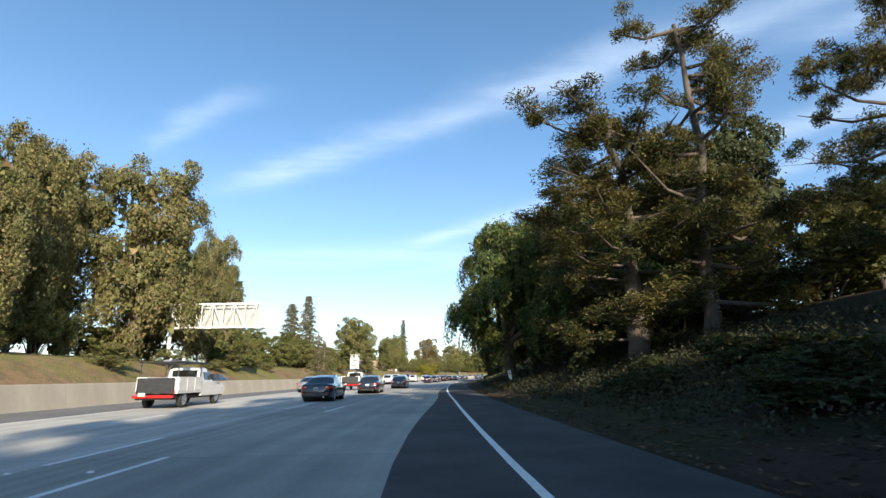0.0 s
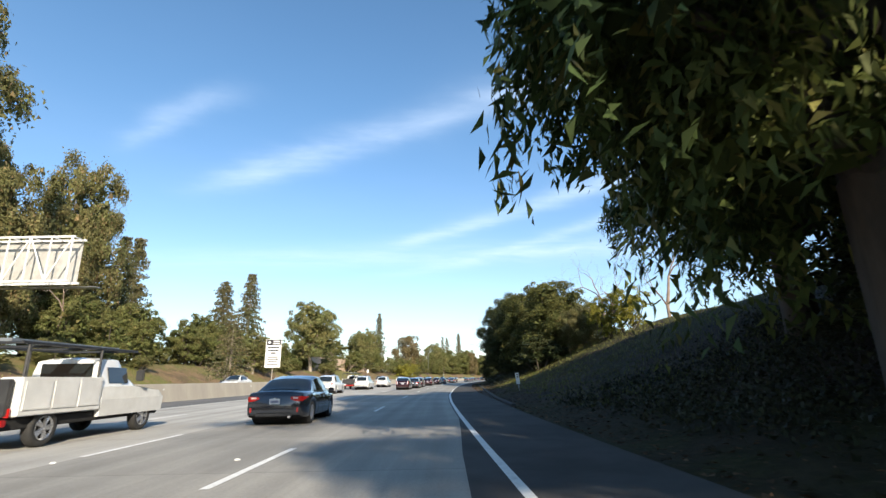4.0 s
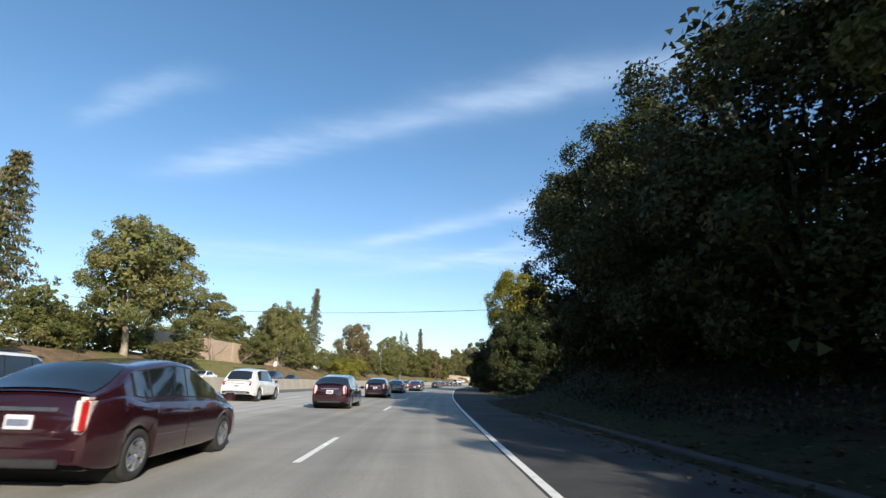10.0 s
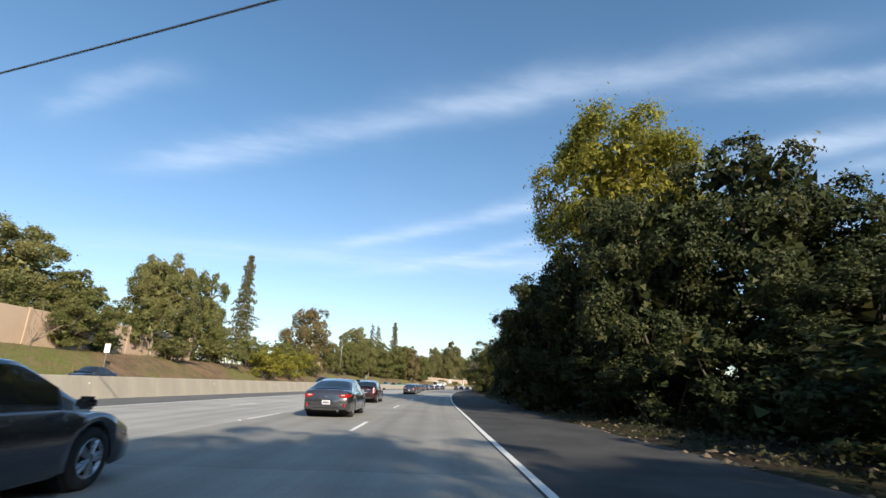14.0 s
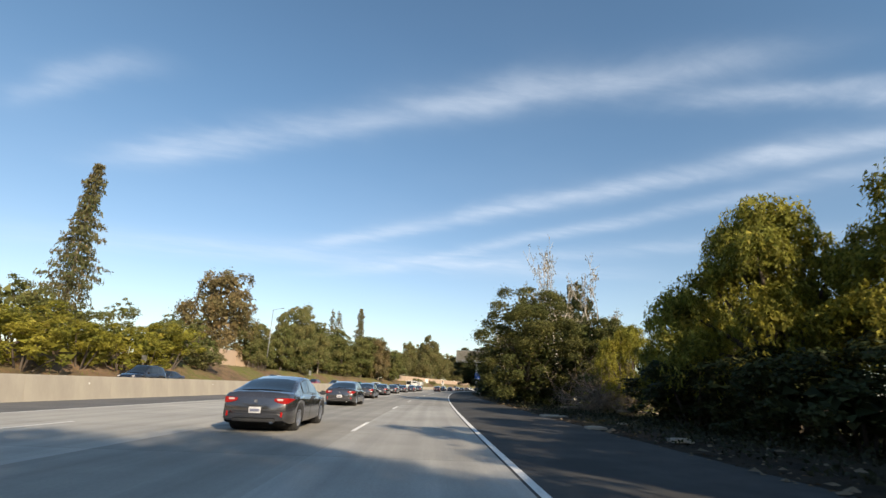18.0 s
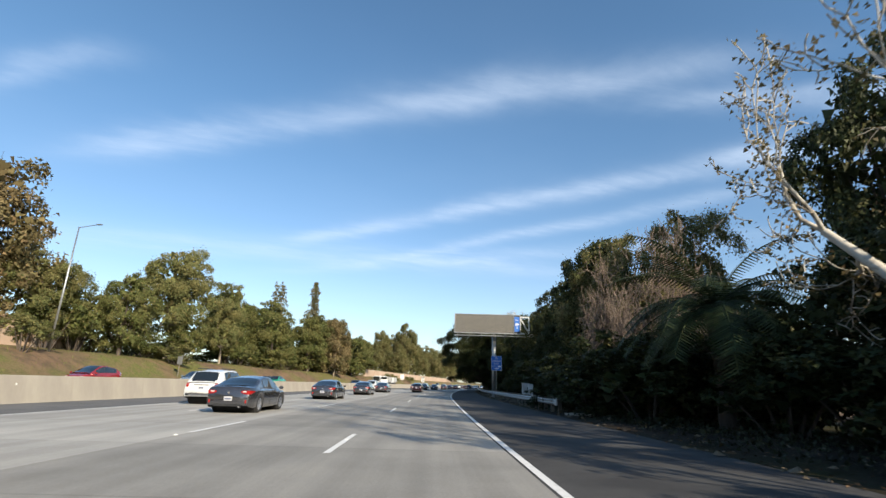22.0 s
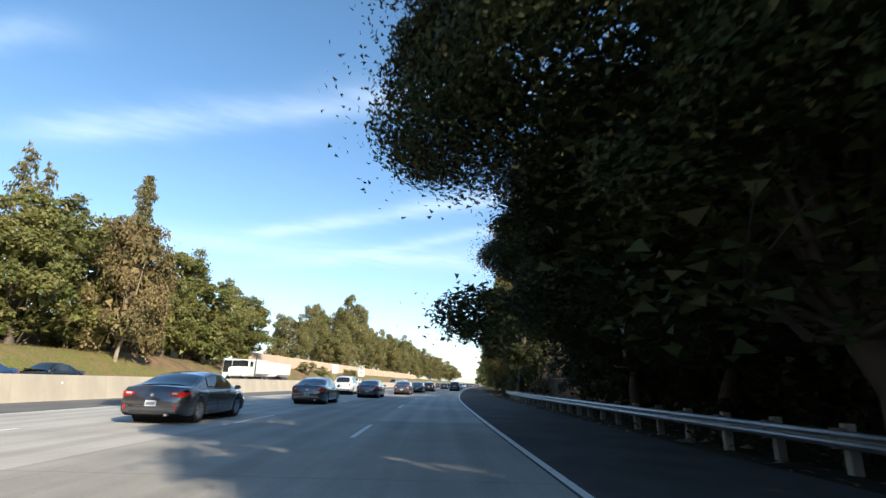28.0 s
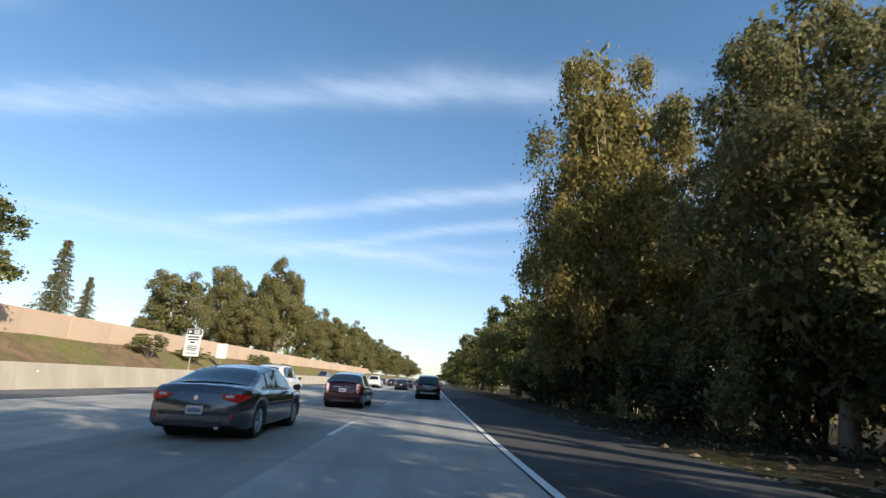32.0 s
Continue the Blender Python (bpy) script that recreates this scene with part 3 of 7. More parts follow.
def make_oak(seed, dense, mat, bark, low=1.2, n_lobes=13, top=1.0, trunk_r=0.28, droop=0.1):
    rnd, rng = random.Random(seed), np.random.default_rng(seed)
    lobes = []
    for i in range(n_lobes):
        z = low + 1.3 + (UNIT_H - low - 2.3) * ((i + rnd.random()) / n_lobes)
        q = (z - low) / (UNIT_H - low)
        wide = UNIT_R * (1.0 - abs(q - 0.42) ** 1.6 * 1.35 * top)
        a = i * 2.4 + rnd.uniform(-0.5, 0.5)
        rr = rnd.uniform(0.28, 0.46) * wide + 0.5
        k = max(wide - rr, 0) * rnd.uniform(0.55, 1.05)
        lobes.append((math.cos(a) * k, math.sin(a) * k, z, rr, rr * rnd.uniform(0.7, 0.95)))
    lobes.append((0, 0, UNIT_H * 0.5, UNIT_R * 0.55, UNIT_H * 0.33))
    size, inner, n_in = {0: (0.21, 0.55, 900), 1: (0.155, 0.44, 1600), 2: (0.112, 0.22, 5200), 3: (0.052, 0.12, 22000)}[int(dense)]
    co = np.concatenate([lobes_cloud(rng, lobes, size, 1.6 if dense == 3 else 1.2, 0.75, droop, (0.15, 0.38) if dense == 3 else (0.22, 0.44), 0.06 if dense == 3 else 0.10), core_cloud(rng, lobes, inner, n_in)])
    segs, tips = [], []
    p, d, r = Vector((0, 0, -0.4)), Vector((rnd.gauss(0, 0.08), rnd.gauss(0, 0.08), 1)), trunk_r
    for i in range(3):
        q = p + d * (max(low, 0.6) * 0.55 + 0.3)
        segs.append((p, q, r * (1.25 if i == 0 else 1), r * 0.9))
        p, r = q, r * 0.9
        d = (d + Vector((rnd.gauss(0, 0.12), rnd.gauss(0, 0.12), 0))).normalized()
    for lx, ly, lz, lr, _ in lobes:
        e = Vector((lx, ly, lz))
        mid = p.lerp(e, 0.5) + Vector((0, 0, -0.3))
        segs.append((p, mid, r * 0.55, r * 0.35)), segs.append((mid, e, r * 0.35, r * 0.12))
        for _k in range(2):
            t2 = e + Vector((rnd.gauss(0, 1), rnd.gauss(0, 1), rnd.gauss(0.2, 0.6))).normalized() * lr * 0.8
            segs.append((e, t2, r * 0.12, r * 0.04))
    return {"trunk": tubes_mesh("trunk", segs, bark), "crown": quads_mesh("crown", co, mat)}


def make_weeping(seed, mat, bark, strands=420, per=26, leaf=0.2):
    rnd, rng = random.Random(seed), np.random.default_rng(seed)
    lobes = []
    for i in range(19):
        a, q = i * 2.4 + rnd.uniform(-0.4, 0.4), (i + 0.5) / 19
        z = 2.6 + 6.3 * q
        k = UNIT_R * (0.98 - 0.72 * max(q - 0.45, 0) * 1.7) * rnd.uniform(0.55, 0.86) * (1 if i % 4 else 0.35)
        lobes.append((math.cos(a) * k, math.sin(a) * k, z, rnd.uniform(0.85, 1.45), rnd.uniform(0.7, 1.05)))
    lob = np.array(lobes)
    pick = rng.integers(0, len(lob), strands)
    d = unit(rng.normal(size=(strands, 3)))
    d[:, 2] = np.where(d[:, 2] < -0.3, -d[:, 2], d[:, 2])
    root = lob[pick, :3] + d * np.stack([lob[pick, 3], lob[pick, 3], lob[pick, 4]], 1) * rng.uniform(0.75, 1.1, (strands, 1))
    length = np.minimum(rng.uniform(0.5, 2.3, strands) * rng.uniform(0.6, 1.25, strands), root[:, 2] - 0.3)
    k = np.tile(np.linspace(0, 1, per), strands)
    at = np.repeat(root, per, 0)
    at[:, 2] -= k * np.repeat(length, per)
    outward = np.repeat(unit(d * np.array([1, 1, 0.2]) + 1e-3), per, 0)
    at += outward * (np.sin(k * 2.2) * 0.22)[:, None] + rng.normal(scale=0.075, size=at.shape)
    nor = unit(outward + np.array([0, 0, 0.35]) + rng.normal(size=at.shape) * 0.5)
    co = leaves(rng, at, leaf, 0.36, np.tile(np.array([[0, 0, -1.6]]), (len(at), 1)), normal=nor)
    co = np.concatenate([co, lobes_cloud(rng, lobes, leaf * 1.1, 0.8, 0.45, 0.7), core_cloud(rng, lobes, 0.42, 1500)])
    segs = [(Vector((0, 0, -0.4)), Vector((0.1, 0, 2.2)), 0.36, 0.28), (Vector((0.1, 0, 2.2)), Vector((0.2, 0.1, 4.0)), 0.28, 0.2)]
    for lx, ly, lz, lr, _ in lobes:
        mid = Vector((lx * 0.45, ly * 0.45, 2.6 + 0.45 * (lz - 2.6)))
        segs += [(Vector((0.15, 0.05, 2.2)), mid, 0.17, 0.11), (mid, Vector((lx, ly, lz)), 0.11, 0.03)]
    return {"trunk": tubes_mesh("trunk", segs, bark), "crown": quads_mesh("crown", co, mat)}


def make_redwood(seed, dense, mat, bark, thin=0.0):
    rnd, rng = random.Random(seed), np.random.default_rng(seed)
    segs = [(Vector((0, 0, -0.5)), Vector((0, 0, 5)), 0.22, 0.14), (Vector((0, 0, 5)), Vector((0, 0, 10)), 0.14, 0.015)]
    pts, axes = [], []
    z = 0.9 + 2.0 * thin
    while z < 9.9:
        q = (z - 0.6) / 9.4
        reach = UNIT_R * (0.12 + 0.88 * (1 - q) ** 0.85) * rnd.uniform(0.72, 1.12)
        n = 7 if dense else 6
        a0 = rnd.uniform(0, 6.3)
        for i in range(n):
            if rnd.random() < thin * 0.5:
                continue
            a = a0 + 6.283 * i / n + rnd.uniform(-0.3, 0.3)
            L = reach * rnd.uniform(0.6, 1.1)
            d = Vector((math.cos(a), math.sin(a), 0))
            sag = rnd.uniform(0.12, 0.34)
            tip = Vector((0, 0, z)) + d * L + Vector((0, 0, -sag * L + 0.10 * L))
            segs.append((Vector((0, 0, z)), tip, 0.03, 0.006))
            m = int((62 if dense else 24) * (0.35 + L / UNIT_R))
            for _ in range(m):
                k = rnd.uniform(0.15, 1.03)
                w = 0.20 * L * (1.1 - k) + 0.10
                pts.append((d.x * L * k + rnd.gauss(0, w), d.y * L * k + rnd.gauss(0, w), z + (0.10 - sag) * L * k * k - abs(rnd.gauss(0, 0.10))))
                axes.append((d.x * 0.8, d.y * 0.8, -0.7))
        z += 0.30 if dense else 0.36
    co = leaves(rng, np.array(pts), 0.30 if dense else 0.38, 0.42, np.array(axes))
    return {"trunk": tubes_mesh("trunk", segs, bark, 7), "crown": quads_mesh("crown", co, mat)}


def make_pine(seed, mat, bark):
    rnd, rng = random.Random(seed), np.random.default_rng(seed)
    segs, pts, axes = [], [], []
    p, r = Vector((0, 0, -0.4)), 0.30
    spine = [p]
    for i in range(9):
        q = p + Vector((rnd.gauss(0, 0.12), rnd.gauss(0, 0.12), 1.12))
        segs.append((p, q, r, r * 0.86))
        p, r = q, r * 0.86
        spine.append(p)
    tufts = []
    for i in range(40):
        k = rnd.uniform(0.14, 1.0) ** 0.9
        b = spine[min(int(k * 9), 8)].lerp(spine[min(int(k * 9) + 1, 9)], rnd.random())
        a = rnd.uniform(0, 6.283)
        L = UNIT_R * rnd.uniform(0.45, 1.05) * (1.12 - 0.62 * k)
        d = Vector((math.cos(a), math.sin(a), rnd.uniform(-0.05, 0.45)))
        mid, tip = b + d * L * 0.5 + Vector((0, 0, -0.12 * L)), b + d * L
        segs += [(b, mid, 0.07, 0.045), (mid, tip, 0.045, 0.012)]
        for _ in range(rnd.randint(4, 8)):
            c = mid.lerp(tip, rnd.uniform(-0.2, 1.08)) + Vector((rnd.gauss(0, 0.34), rnd.gauss(0, 0.34), rnd.gauss(0.14, 0.18)))
            segs.append((mid.lerp(tip, 0.6), c, 0.012, 0.004))
            tufts.append((c.x, c.y, c.z, rnd.uniform(0.24, 0.50)))
    tf = np.array(tufts)
    idx = np.repeat(np.arange(len(tf)), 360)
    e = unit(rng.normal(size=(len(idx), 3)) + np.array([0, 0, 0.35]))
    at = tf[idx, :3] + e * tf[idx, 3][:, None] * rng.uniform(0.25, 1.1, (len(idx), 1)) * np.array([1.0, 1.0, 0.85])
    co = leaves(rng, at, 0.115, 0.30, e * 0.9)
    return {"trunk": tubes_mesh("trunk", segs, bark, 7), "crown": quads_mesh("crown", co, mat)}


def make_bare(seed, bark, depth=5, sparse=None, lean=0.0, kids=2, spread=0.24, first=3.2, thick=0.2, ratio=0.72):
    rnd, rng = random.Random(seed), np.random.default_rng(seed)
    segs, tips = [], []
    grow(rnd, Vector((0, 0, -0.3)), Vector((lean, 0, 1)).normalized(), first, thick, depth, segs, tips, spread, kids, ratio, 0.05)
    top = max(s[1].z for s in segs)
    wide = sorted(max(abs(s[1].x), abs(s[1].y)) for s in segs)[int(len(segs) * 0.97)]
    fx, fz = UNIT_R / max(wide, 0.5), UNIT_H / top
    least = 0.016 if sparse or kids == 3 else 0.0
    segs = [(Vector((a.x * fx, a.y * fx, a.z * fz)), Vector((b.x * fx, b.y * fx, b.z * fz)), max(r0, least), max(r1, least)) for a, b, r0, r1 in segs]
    out = {"trunk": tubes_mesh("trunk", segs, bark, 6)}
    if sparse:
        t = np.array([(s[1].x, s[1].y, s[1].z) for s in segs if s[2] < 0.03])
        pick = t[rng.integers(0, len(t), 2600)] + rng.normal(scale=0.10, size=(2600, 3))
        out["leaf_cover"] = quads_mesh("leaf_cover", leaves(rng, pick, 0.11, 0.9), sparse)
    return out


def make_great_sycamore(seed):
    """Pale forked trunk with one long crooked limb reaching sideways (+x)."""
    rnd, rng = random.Random(seed), np.random.default_rng(seed)
    segs, tips = [], []

    def chain(pts, r0, r1, depth, length):
        pts = [Vector(p) for p in pts]
        n = len(pts) - 1
        for i in range(n):
            a, b = r0 + (r1 - r0) * i / n, r0 + (r1 - r0) * (i + 1) / n
            segs.append((pts[i], pts[i + 1], a, b))
            if i >= 1:
                for _ in range(3):
                    d = Vector((rnd.gauss(0.2, 0.8), rnd.gauss(0, 0.9), rnd.gauss(0.35, 0.6))).normalized()
                    grow(rnd, pts[i + 1], d, length * rnd.uniform(0.6, 1.1), max(b * 0.42, 0.014), depth, segs, tips, 0.32, 2, 0.74, 0.04)
        grow(rnd, pts[-1], (pts[-1] - pts[-2]).normalized(), length, r1 * 0.9, depth, segs, tips, 0.28, 3, 0.72, 0.03)

    segs.append((Vector((0, 0, -0.3)), Vector((0.02, 0, 1.6)), 0.25, 0.20))
    segs.append((Vector((0.02, 0, 1.6)), Vector((0.05, 0, 3.5)), 0.20, 0.18))
    chain([(0.05, 0, 3.5), (0.55, 0.1, 4.4), (0.98, 0.1, 5.4), (1.2, 0.1, 6.4), (1.55, 0.2, 7.6)], 0.14, 0.05, 4, 1.0)
    chain([(0.98, 0.1, 5.4), (1.6, 0.0, 5.3), (1.95, -0.1, 4.72), (2.3, -0.1, 4.6), (2.7, -0.1, 4.95), (3.2, -0.1, 5.6), (4.0, -0.2, 6.2), (4.7, -0.2, 6.7)], 0.085, 0.03, 4, 0.75)
    chain([(0.05, 0, 3.5), (-0.15, 0.05, 4.8), (-0.25, 0.1, 6.2), (-0.1, 0.1, 7.6), (0.2, 0.1, 8.6)], 0.15, 0.05, 4, 1.0)
    chain([(-0.15, 0.05, 4.8), (-0.9, 0.4, 5.6), (-1.6, 0.7, 6.8), (-2.2, 0.8, 8.0)], 0.09, 0.03, 4, 0.9)
    segs = [(a, b, max(r0, 0.005), max(r1, 0.005)) for a, b, r0, r1 in segs]
    t = np.array([(s[1].x, s[1].y, s[1].z) for s in segs if s[2] < 0.02])
    pick = t[rng.integers(0, len(t), 9000)] + rng.normal(scale=0.05, size=(9000, 3))
    return {"trunk": tubes_mesh("trunk", segs, M["bark_pale"], 8), "leaf_cover": quads_mesh("leaf_cover", leaves(rng, pick, 0.036, 0.8), M["brown_leaf"])}


def make_palm(seed):
    rnd, rng = random.Random(seed), np.random.default_rng(seed)
    segs = [(Vector((0, 0, -0.3)), Vector((0.05, 0, 2.4)), 0.44, 0.38), (Vector((0.05, 0, 2.4)), Vector((0, 0, 4.6)), 0.38, 0.46)]
    crown, rachis = [], []
    for i in range(46):
        a, lift = rnd.uniform(0, 6.283), rnd.uniform(-0.55, 1.25)
        d = Vector((math.cos(a), math.sin(a), 0))
        L = rnd.uniform(3.6, 4.8)
        p = Vector((0, 0, 4.6))
        v = (d * math.cos(lift) + Vector((0, 0, math.sin(lift)))).normalized()
        side = Vector((-d.y, d.x, 0))
        for k in range(12):
            q = p + v * L / 12
            rachis.append((p, q, 0.03, 0.022))
            for sgn in (-1, 1):
                for j in range(3):
                    b = p.lerp(q, j / 3)
                    l2 = 0.75 * (1.15 - abs(k / 12 - 0.4))
                    tip = b + side * sgn * l2 + v * 0.35 * l2 + Vector((0, 0, -0.28 * l2))
                    w = v * 0.035
                    crown.append((b - w, b + w, tip + w * 0.2, tip - w * 0.2))
            p = q
            v = (v + Vector((0, 0, -0.14))).normalized()
    co = np.array([[tuple(c) for c in q] for q in crown])
    return {"trunk": tubes_mesh("trunk", segs, M["bark"], 12), "frond_stalk": tubes_mesh("frond_stems", rachis, M["palm"], 4), "crown": quads_mesh("crown", co, M["palm"])}


def make_bush(seed, mat, dense=True, low=0.0):
    rnd, rng = random.Random(seed), np.random.default_rng(seed)
    lobes = []
    for i in range(9):
        a, k = i * 2.4, UNIT_R * 0.62 * math.sqrt((i + 0.3) / 9)
        rr = rnd.uniform(1.3, 2.1)
        lobes.append((math.cos(a) * k, math.sin(a) * k, rnd.uniform(1.5, 7.4) * (1.05 - 0.45 * k / UNIT_R), rr, rr * 1.25))
    co = np.concatenate([lobes_cloud(rng, lobes, 0.25 if dense else 0.31, 1.0, 0.6, 0.05), core_cloud(rng, lobes, 0.7, 300)])
    segs = []
    for lx, ly, lz, lr, _ in lobes:
        segs += [(Vector((lx * 0.2, ly * 0.2, -0.6)), Vector((lx * 0.7, ly * 0.7, lz * 0.6)), 0.10, 0.07), (Vector((lx * 0.7, ly * 0.7, lz * 0.6)), Vector((lx, ly, lz)), 0.07, 0.03)]
    return {"stem": tubes_mesh("stem", segs, M["bark"], 5), "crown": quads_mesh("crown", co, mat)}


MAKERS = {
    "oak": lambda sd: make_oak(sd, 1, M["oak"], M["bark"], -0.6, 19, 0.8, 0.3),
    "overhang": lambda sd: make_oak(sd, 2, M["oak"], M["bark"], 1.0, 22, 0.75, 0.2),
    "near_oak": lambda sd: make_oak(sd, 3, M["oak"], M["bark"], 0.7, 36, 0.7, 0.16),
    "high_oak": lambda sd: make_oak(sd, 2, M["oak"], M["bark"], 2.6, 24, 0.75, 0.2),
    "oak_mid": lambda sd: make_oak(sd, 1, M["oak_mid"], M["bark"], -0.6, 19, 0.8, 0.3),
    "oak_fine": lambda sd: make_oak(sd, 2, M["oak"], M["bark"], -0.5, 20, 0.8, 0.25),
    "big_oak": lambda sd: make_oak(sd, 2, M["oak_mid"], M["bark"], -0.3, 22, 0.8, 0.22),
    "oak_far": lambda sd: make_oak(sd, False, M["oak_sunlit"], M["bark"], -0.3, 16, 0.85, 0.3),
    "round": lambda sd: make_oak(sd, 1, M["round"], M["bark_tan"], 1.2, 17, 0.75, 0.24),
    "euc": lambda sd: make_oak(sd, 1, M["euc"], M["bark_tan"], 0.2, 22, 0.7, 0.2, 0.6),
    "euc_near": lambda sd: make_oak(sd, 2, M["euc_gold_lit"], M["bark_tan"], 0.4, 20, 0.75, 0.2, 0.6),
    "brown": lambda sd: make_oak(sd, False, M["brown_leaf"], M["bark_tan"], 0.0, 18, 0.8, 0.2, 0.7),
    "olive": lambda sd: make_oak(sd, 2, M["euc"], M["bark_tan"], -0.5, 17, 1.0, 0.24, 0.3),
    "yellow_top": lambda sd: make_oak(sd, 2, M["willow"], M["bark_tan"], 4.6, 12, 0.9, 0.22, 0.3),
    "pepper": lambda sd: make_weeping(sd, M["pepper"], M["bark"], 1500, 38, 0.19),
    "willow": lambda sd: make_weeping(sd, M["willow"], M["bark"], 1100, 36, 0.19),
    "redwood": lambda sd: make_redwood(sd, True, M["redwood"], M["bark_tan"], 0.25),
    "thin_redwood": lambda sd: make_redwood(sd, False, M["redwood"], M["bark_tan"], 0.5),
    "pine": lambda sd: make_pine(sd, M["pine"], M["bark"]),
    "bare": lambda sd: make_bare(sd, M["twig"], 5),
    "sycamore": lambda sd: make_bare(sd, M["bark_pale"], 5, M["brown_leaf"], 0.1, 2, 0.26, 3.4, 0.34, 0.74),
    "palm": make_palm,
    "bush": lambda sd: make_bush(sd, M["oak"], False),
    "far_bush": lambda sd: make_bush(sd, M["oak_sunlit"], False),
    "great_sycamore": lambda sd: make_great_sycamore(sd),
    "olive_bush": lambda sd: make_bush(sd, M["round"]),
    "yellow_bush": lambda sd: make_bush(sd, M["willow"]),
    "twig_tree": lambda sd: make_bare(sd, M["twig"], 5, None, 0.0, 3, 0.36, 2.4, 0.12, 0.76),
    "twig_bush": lambda sd: make_bare(sd, M["twig"], 5, None, 0.0, 3, 0.38, 1.5, 0.15, 0.8),
}
TREE_RND = random.Random(11)


def tree(kind, s, u, h, r, label, category="tree", variant=0, group="", z=None, turn=None, name=None):
    """A tree of a kind at a place by the road, h metres high and r metres in half-width."""
    key = (kind, variant)
    if key not in TREE_MESHES:
        TREE_MESHES[key] = MAKERS[kind](100 + 17 * variant + len(kind) * 7)
        crown = TREE_MESHES[key].get("crown")
        TREE_SIZE[key] = (1.0, 1.0)
        if crown and kind not in ("palm", "redwood", "thin_redwood"):
            co = np.empty(len(crown.vertices) * 3, dtype=np.float32)
            crown.vertices.foreach_get("co", co)
            co = co.reshape(-1, 3)
            TREE_SIZE[key] = (np.percentile(np.hypot(co[:, 0], co[:, 1]), 95) / UNIT_R, np.percentile(co[:, 2], 99.3) / UNIT_H)
    p = road(s, u, z)
    p.z -= 0.1
    fr, fh = TREE_SIZE[key]
    r, h = r / fr, h / fh
    a = TREE_RND.uniform(0, 6.283) if turn is None else radians(turn)
    ob = new(name or category.replace(" ", "_"))
    ob.matrix_world = Matrix.LocRotScale(p, Euler((0, 0, a)), (r / UNIT_R, r / UNIT_R, h / UNIT_H))
    tagged(ob, label, category, group)
    for nm, me in TREE_MESHES[key].items():
        c = new(nm, me)
        c.parent = ob
    return ob

# ---- trees beyond the opposite carriageway ----
EUC = "tall olive-green eucalyptus with peeling trunk on the bank"
for s, u, h, r, v in ((56, -58, 28, 7, 0), (70, -64, 35, 8, 1), (87, -57, 39, 11, 2), (40, -60, 30, 8, 1), (118, -62, 33, 6.6, 0), (22, -62, 30, 8, 2), (103, -66, 30, 8, 1), (78, -68, 36, 9, 0), (62, -72, 33, 9, 2), (48, -68, 32, 9, 0), (96, -54, 24, 6, 2), (108, -58, 22, 6, 1)):
    tree("euc", s, u, h, r, EUC, "tree", v, "eucalyptus on the far bank")
RED = "tall conical redwood with drooping sprays behind the bank"
for s, u, h, r, v, k in ((112, -31, 11, 3.6, 0, "thin_redwood"), (107, -28, 9, 3.4, 1, "thin_redwood"), (126, -60, 23, 4.6, 0, "redwood"), (131, -70, 32, 5, 1, "redwood"), (154, -80, 32, 6.5, 0, "redwood"), (164, -62, 22, 6.2, 1, "redwood"), (177, -62, 27, 6.0, 0, "redwood"), (301, -61, 32, 5, 1, "redwood"),
                      (454, -66, 31, 5.5, 0, "thin_redwood"), (476, -63, 36, 5.5, 1, "redwood"), (531, -66, 17, 3.4, 0, "redwood"), (466, -75, 34, 5, 0, "thin_redwood"), (544, -70, 13, 2.6, 1, "redwood")):
    tree(k, s, u, h, r * 1.2, RED, "tree", v, "redwoods behind the far bank")
OAK = "dark green rounded oak on the far bank"
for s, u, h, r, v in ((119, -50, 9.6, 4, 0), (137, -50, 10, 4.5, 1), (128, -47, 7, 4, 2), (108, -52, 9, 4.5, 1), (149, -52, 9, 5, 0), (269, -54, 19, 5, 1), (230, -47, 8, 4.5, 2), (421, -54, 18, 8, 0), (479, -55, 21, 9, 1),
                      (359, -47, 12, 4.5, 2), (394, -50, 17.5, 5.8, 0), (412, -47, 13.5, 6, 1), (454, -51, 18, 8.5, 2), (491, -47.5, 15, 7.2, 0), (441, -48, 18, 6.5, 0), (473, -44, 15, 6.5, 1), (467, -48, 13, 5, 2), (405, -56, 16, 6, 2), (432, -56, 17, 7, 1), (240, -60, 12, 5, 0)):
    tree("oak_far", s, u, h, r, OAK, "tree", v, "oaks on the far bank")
for s, u, h, r, v in ((182, -44.5, 20, 8.4, 0), (234, -65, 17, 8, 1), (249, -50, 18.5, 5, 2), (376, -51, 20.5, 7, 0), (386, -46, 13, 4, 1), (143, -42, 8.2, 5, 2), (257, -56, 17, 7, 0), (350, -52, 12, 5, 2)):
    tree("round", s, u, h, r, "grey-green dome-shaped tree with bare lower trunk on the far bank", "tree", v, "dome trees on the far bank")
for s, u, h, r, v in ((344, -58, 22.5, 9, 0), (450, -42.5, 19, 5.4, 1)):
    tree("brown", s, u, h, r, "russet-brown drooping tree on the far bank", "tree", v, "brown trees on the far bank")
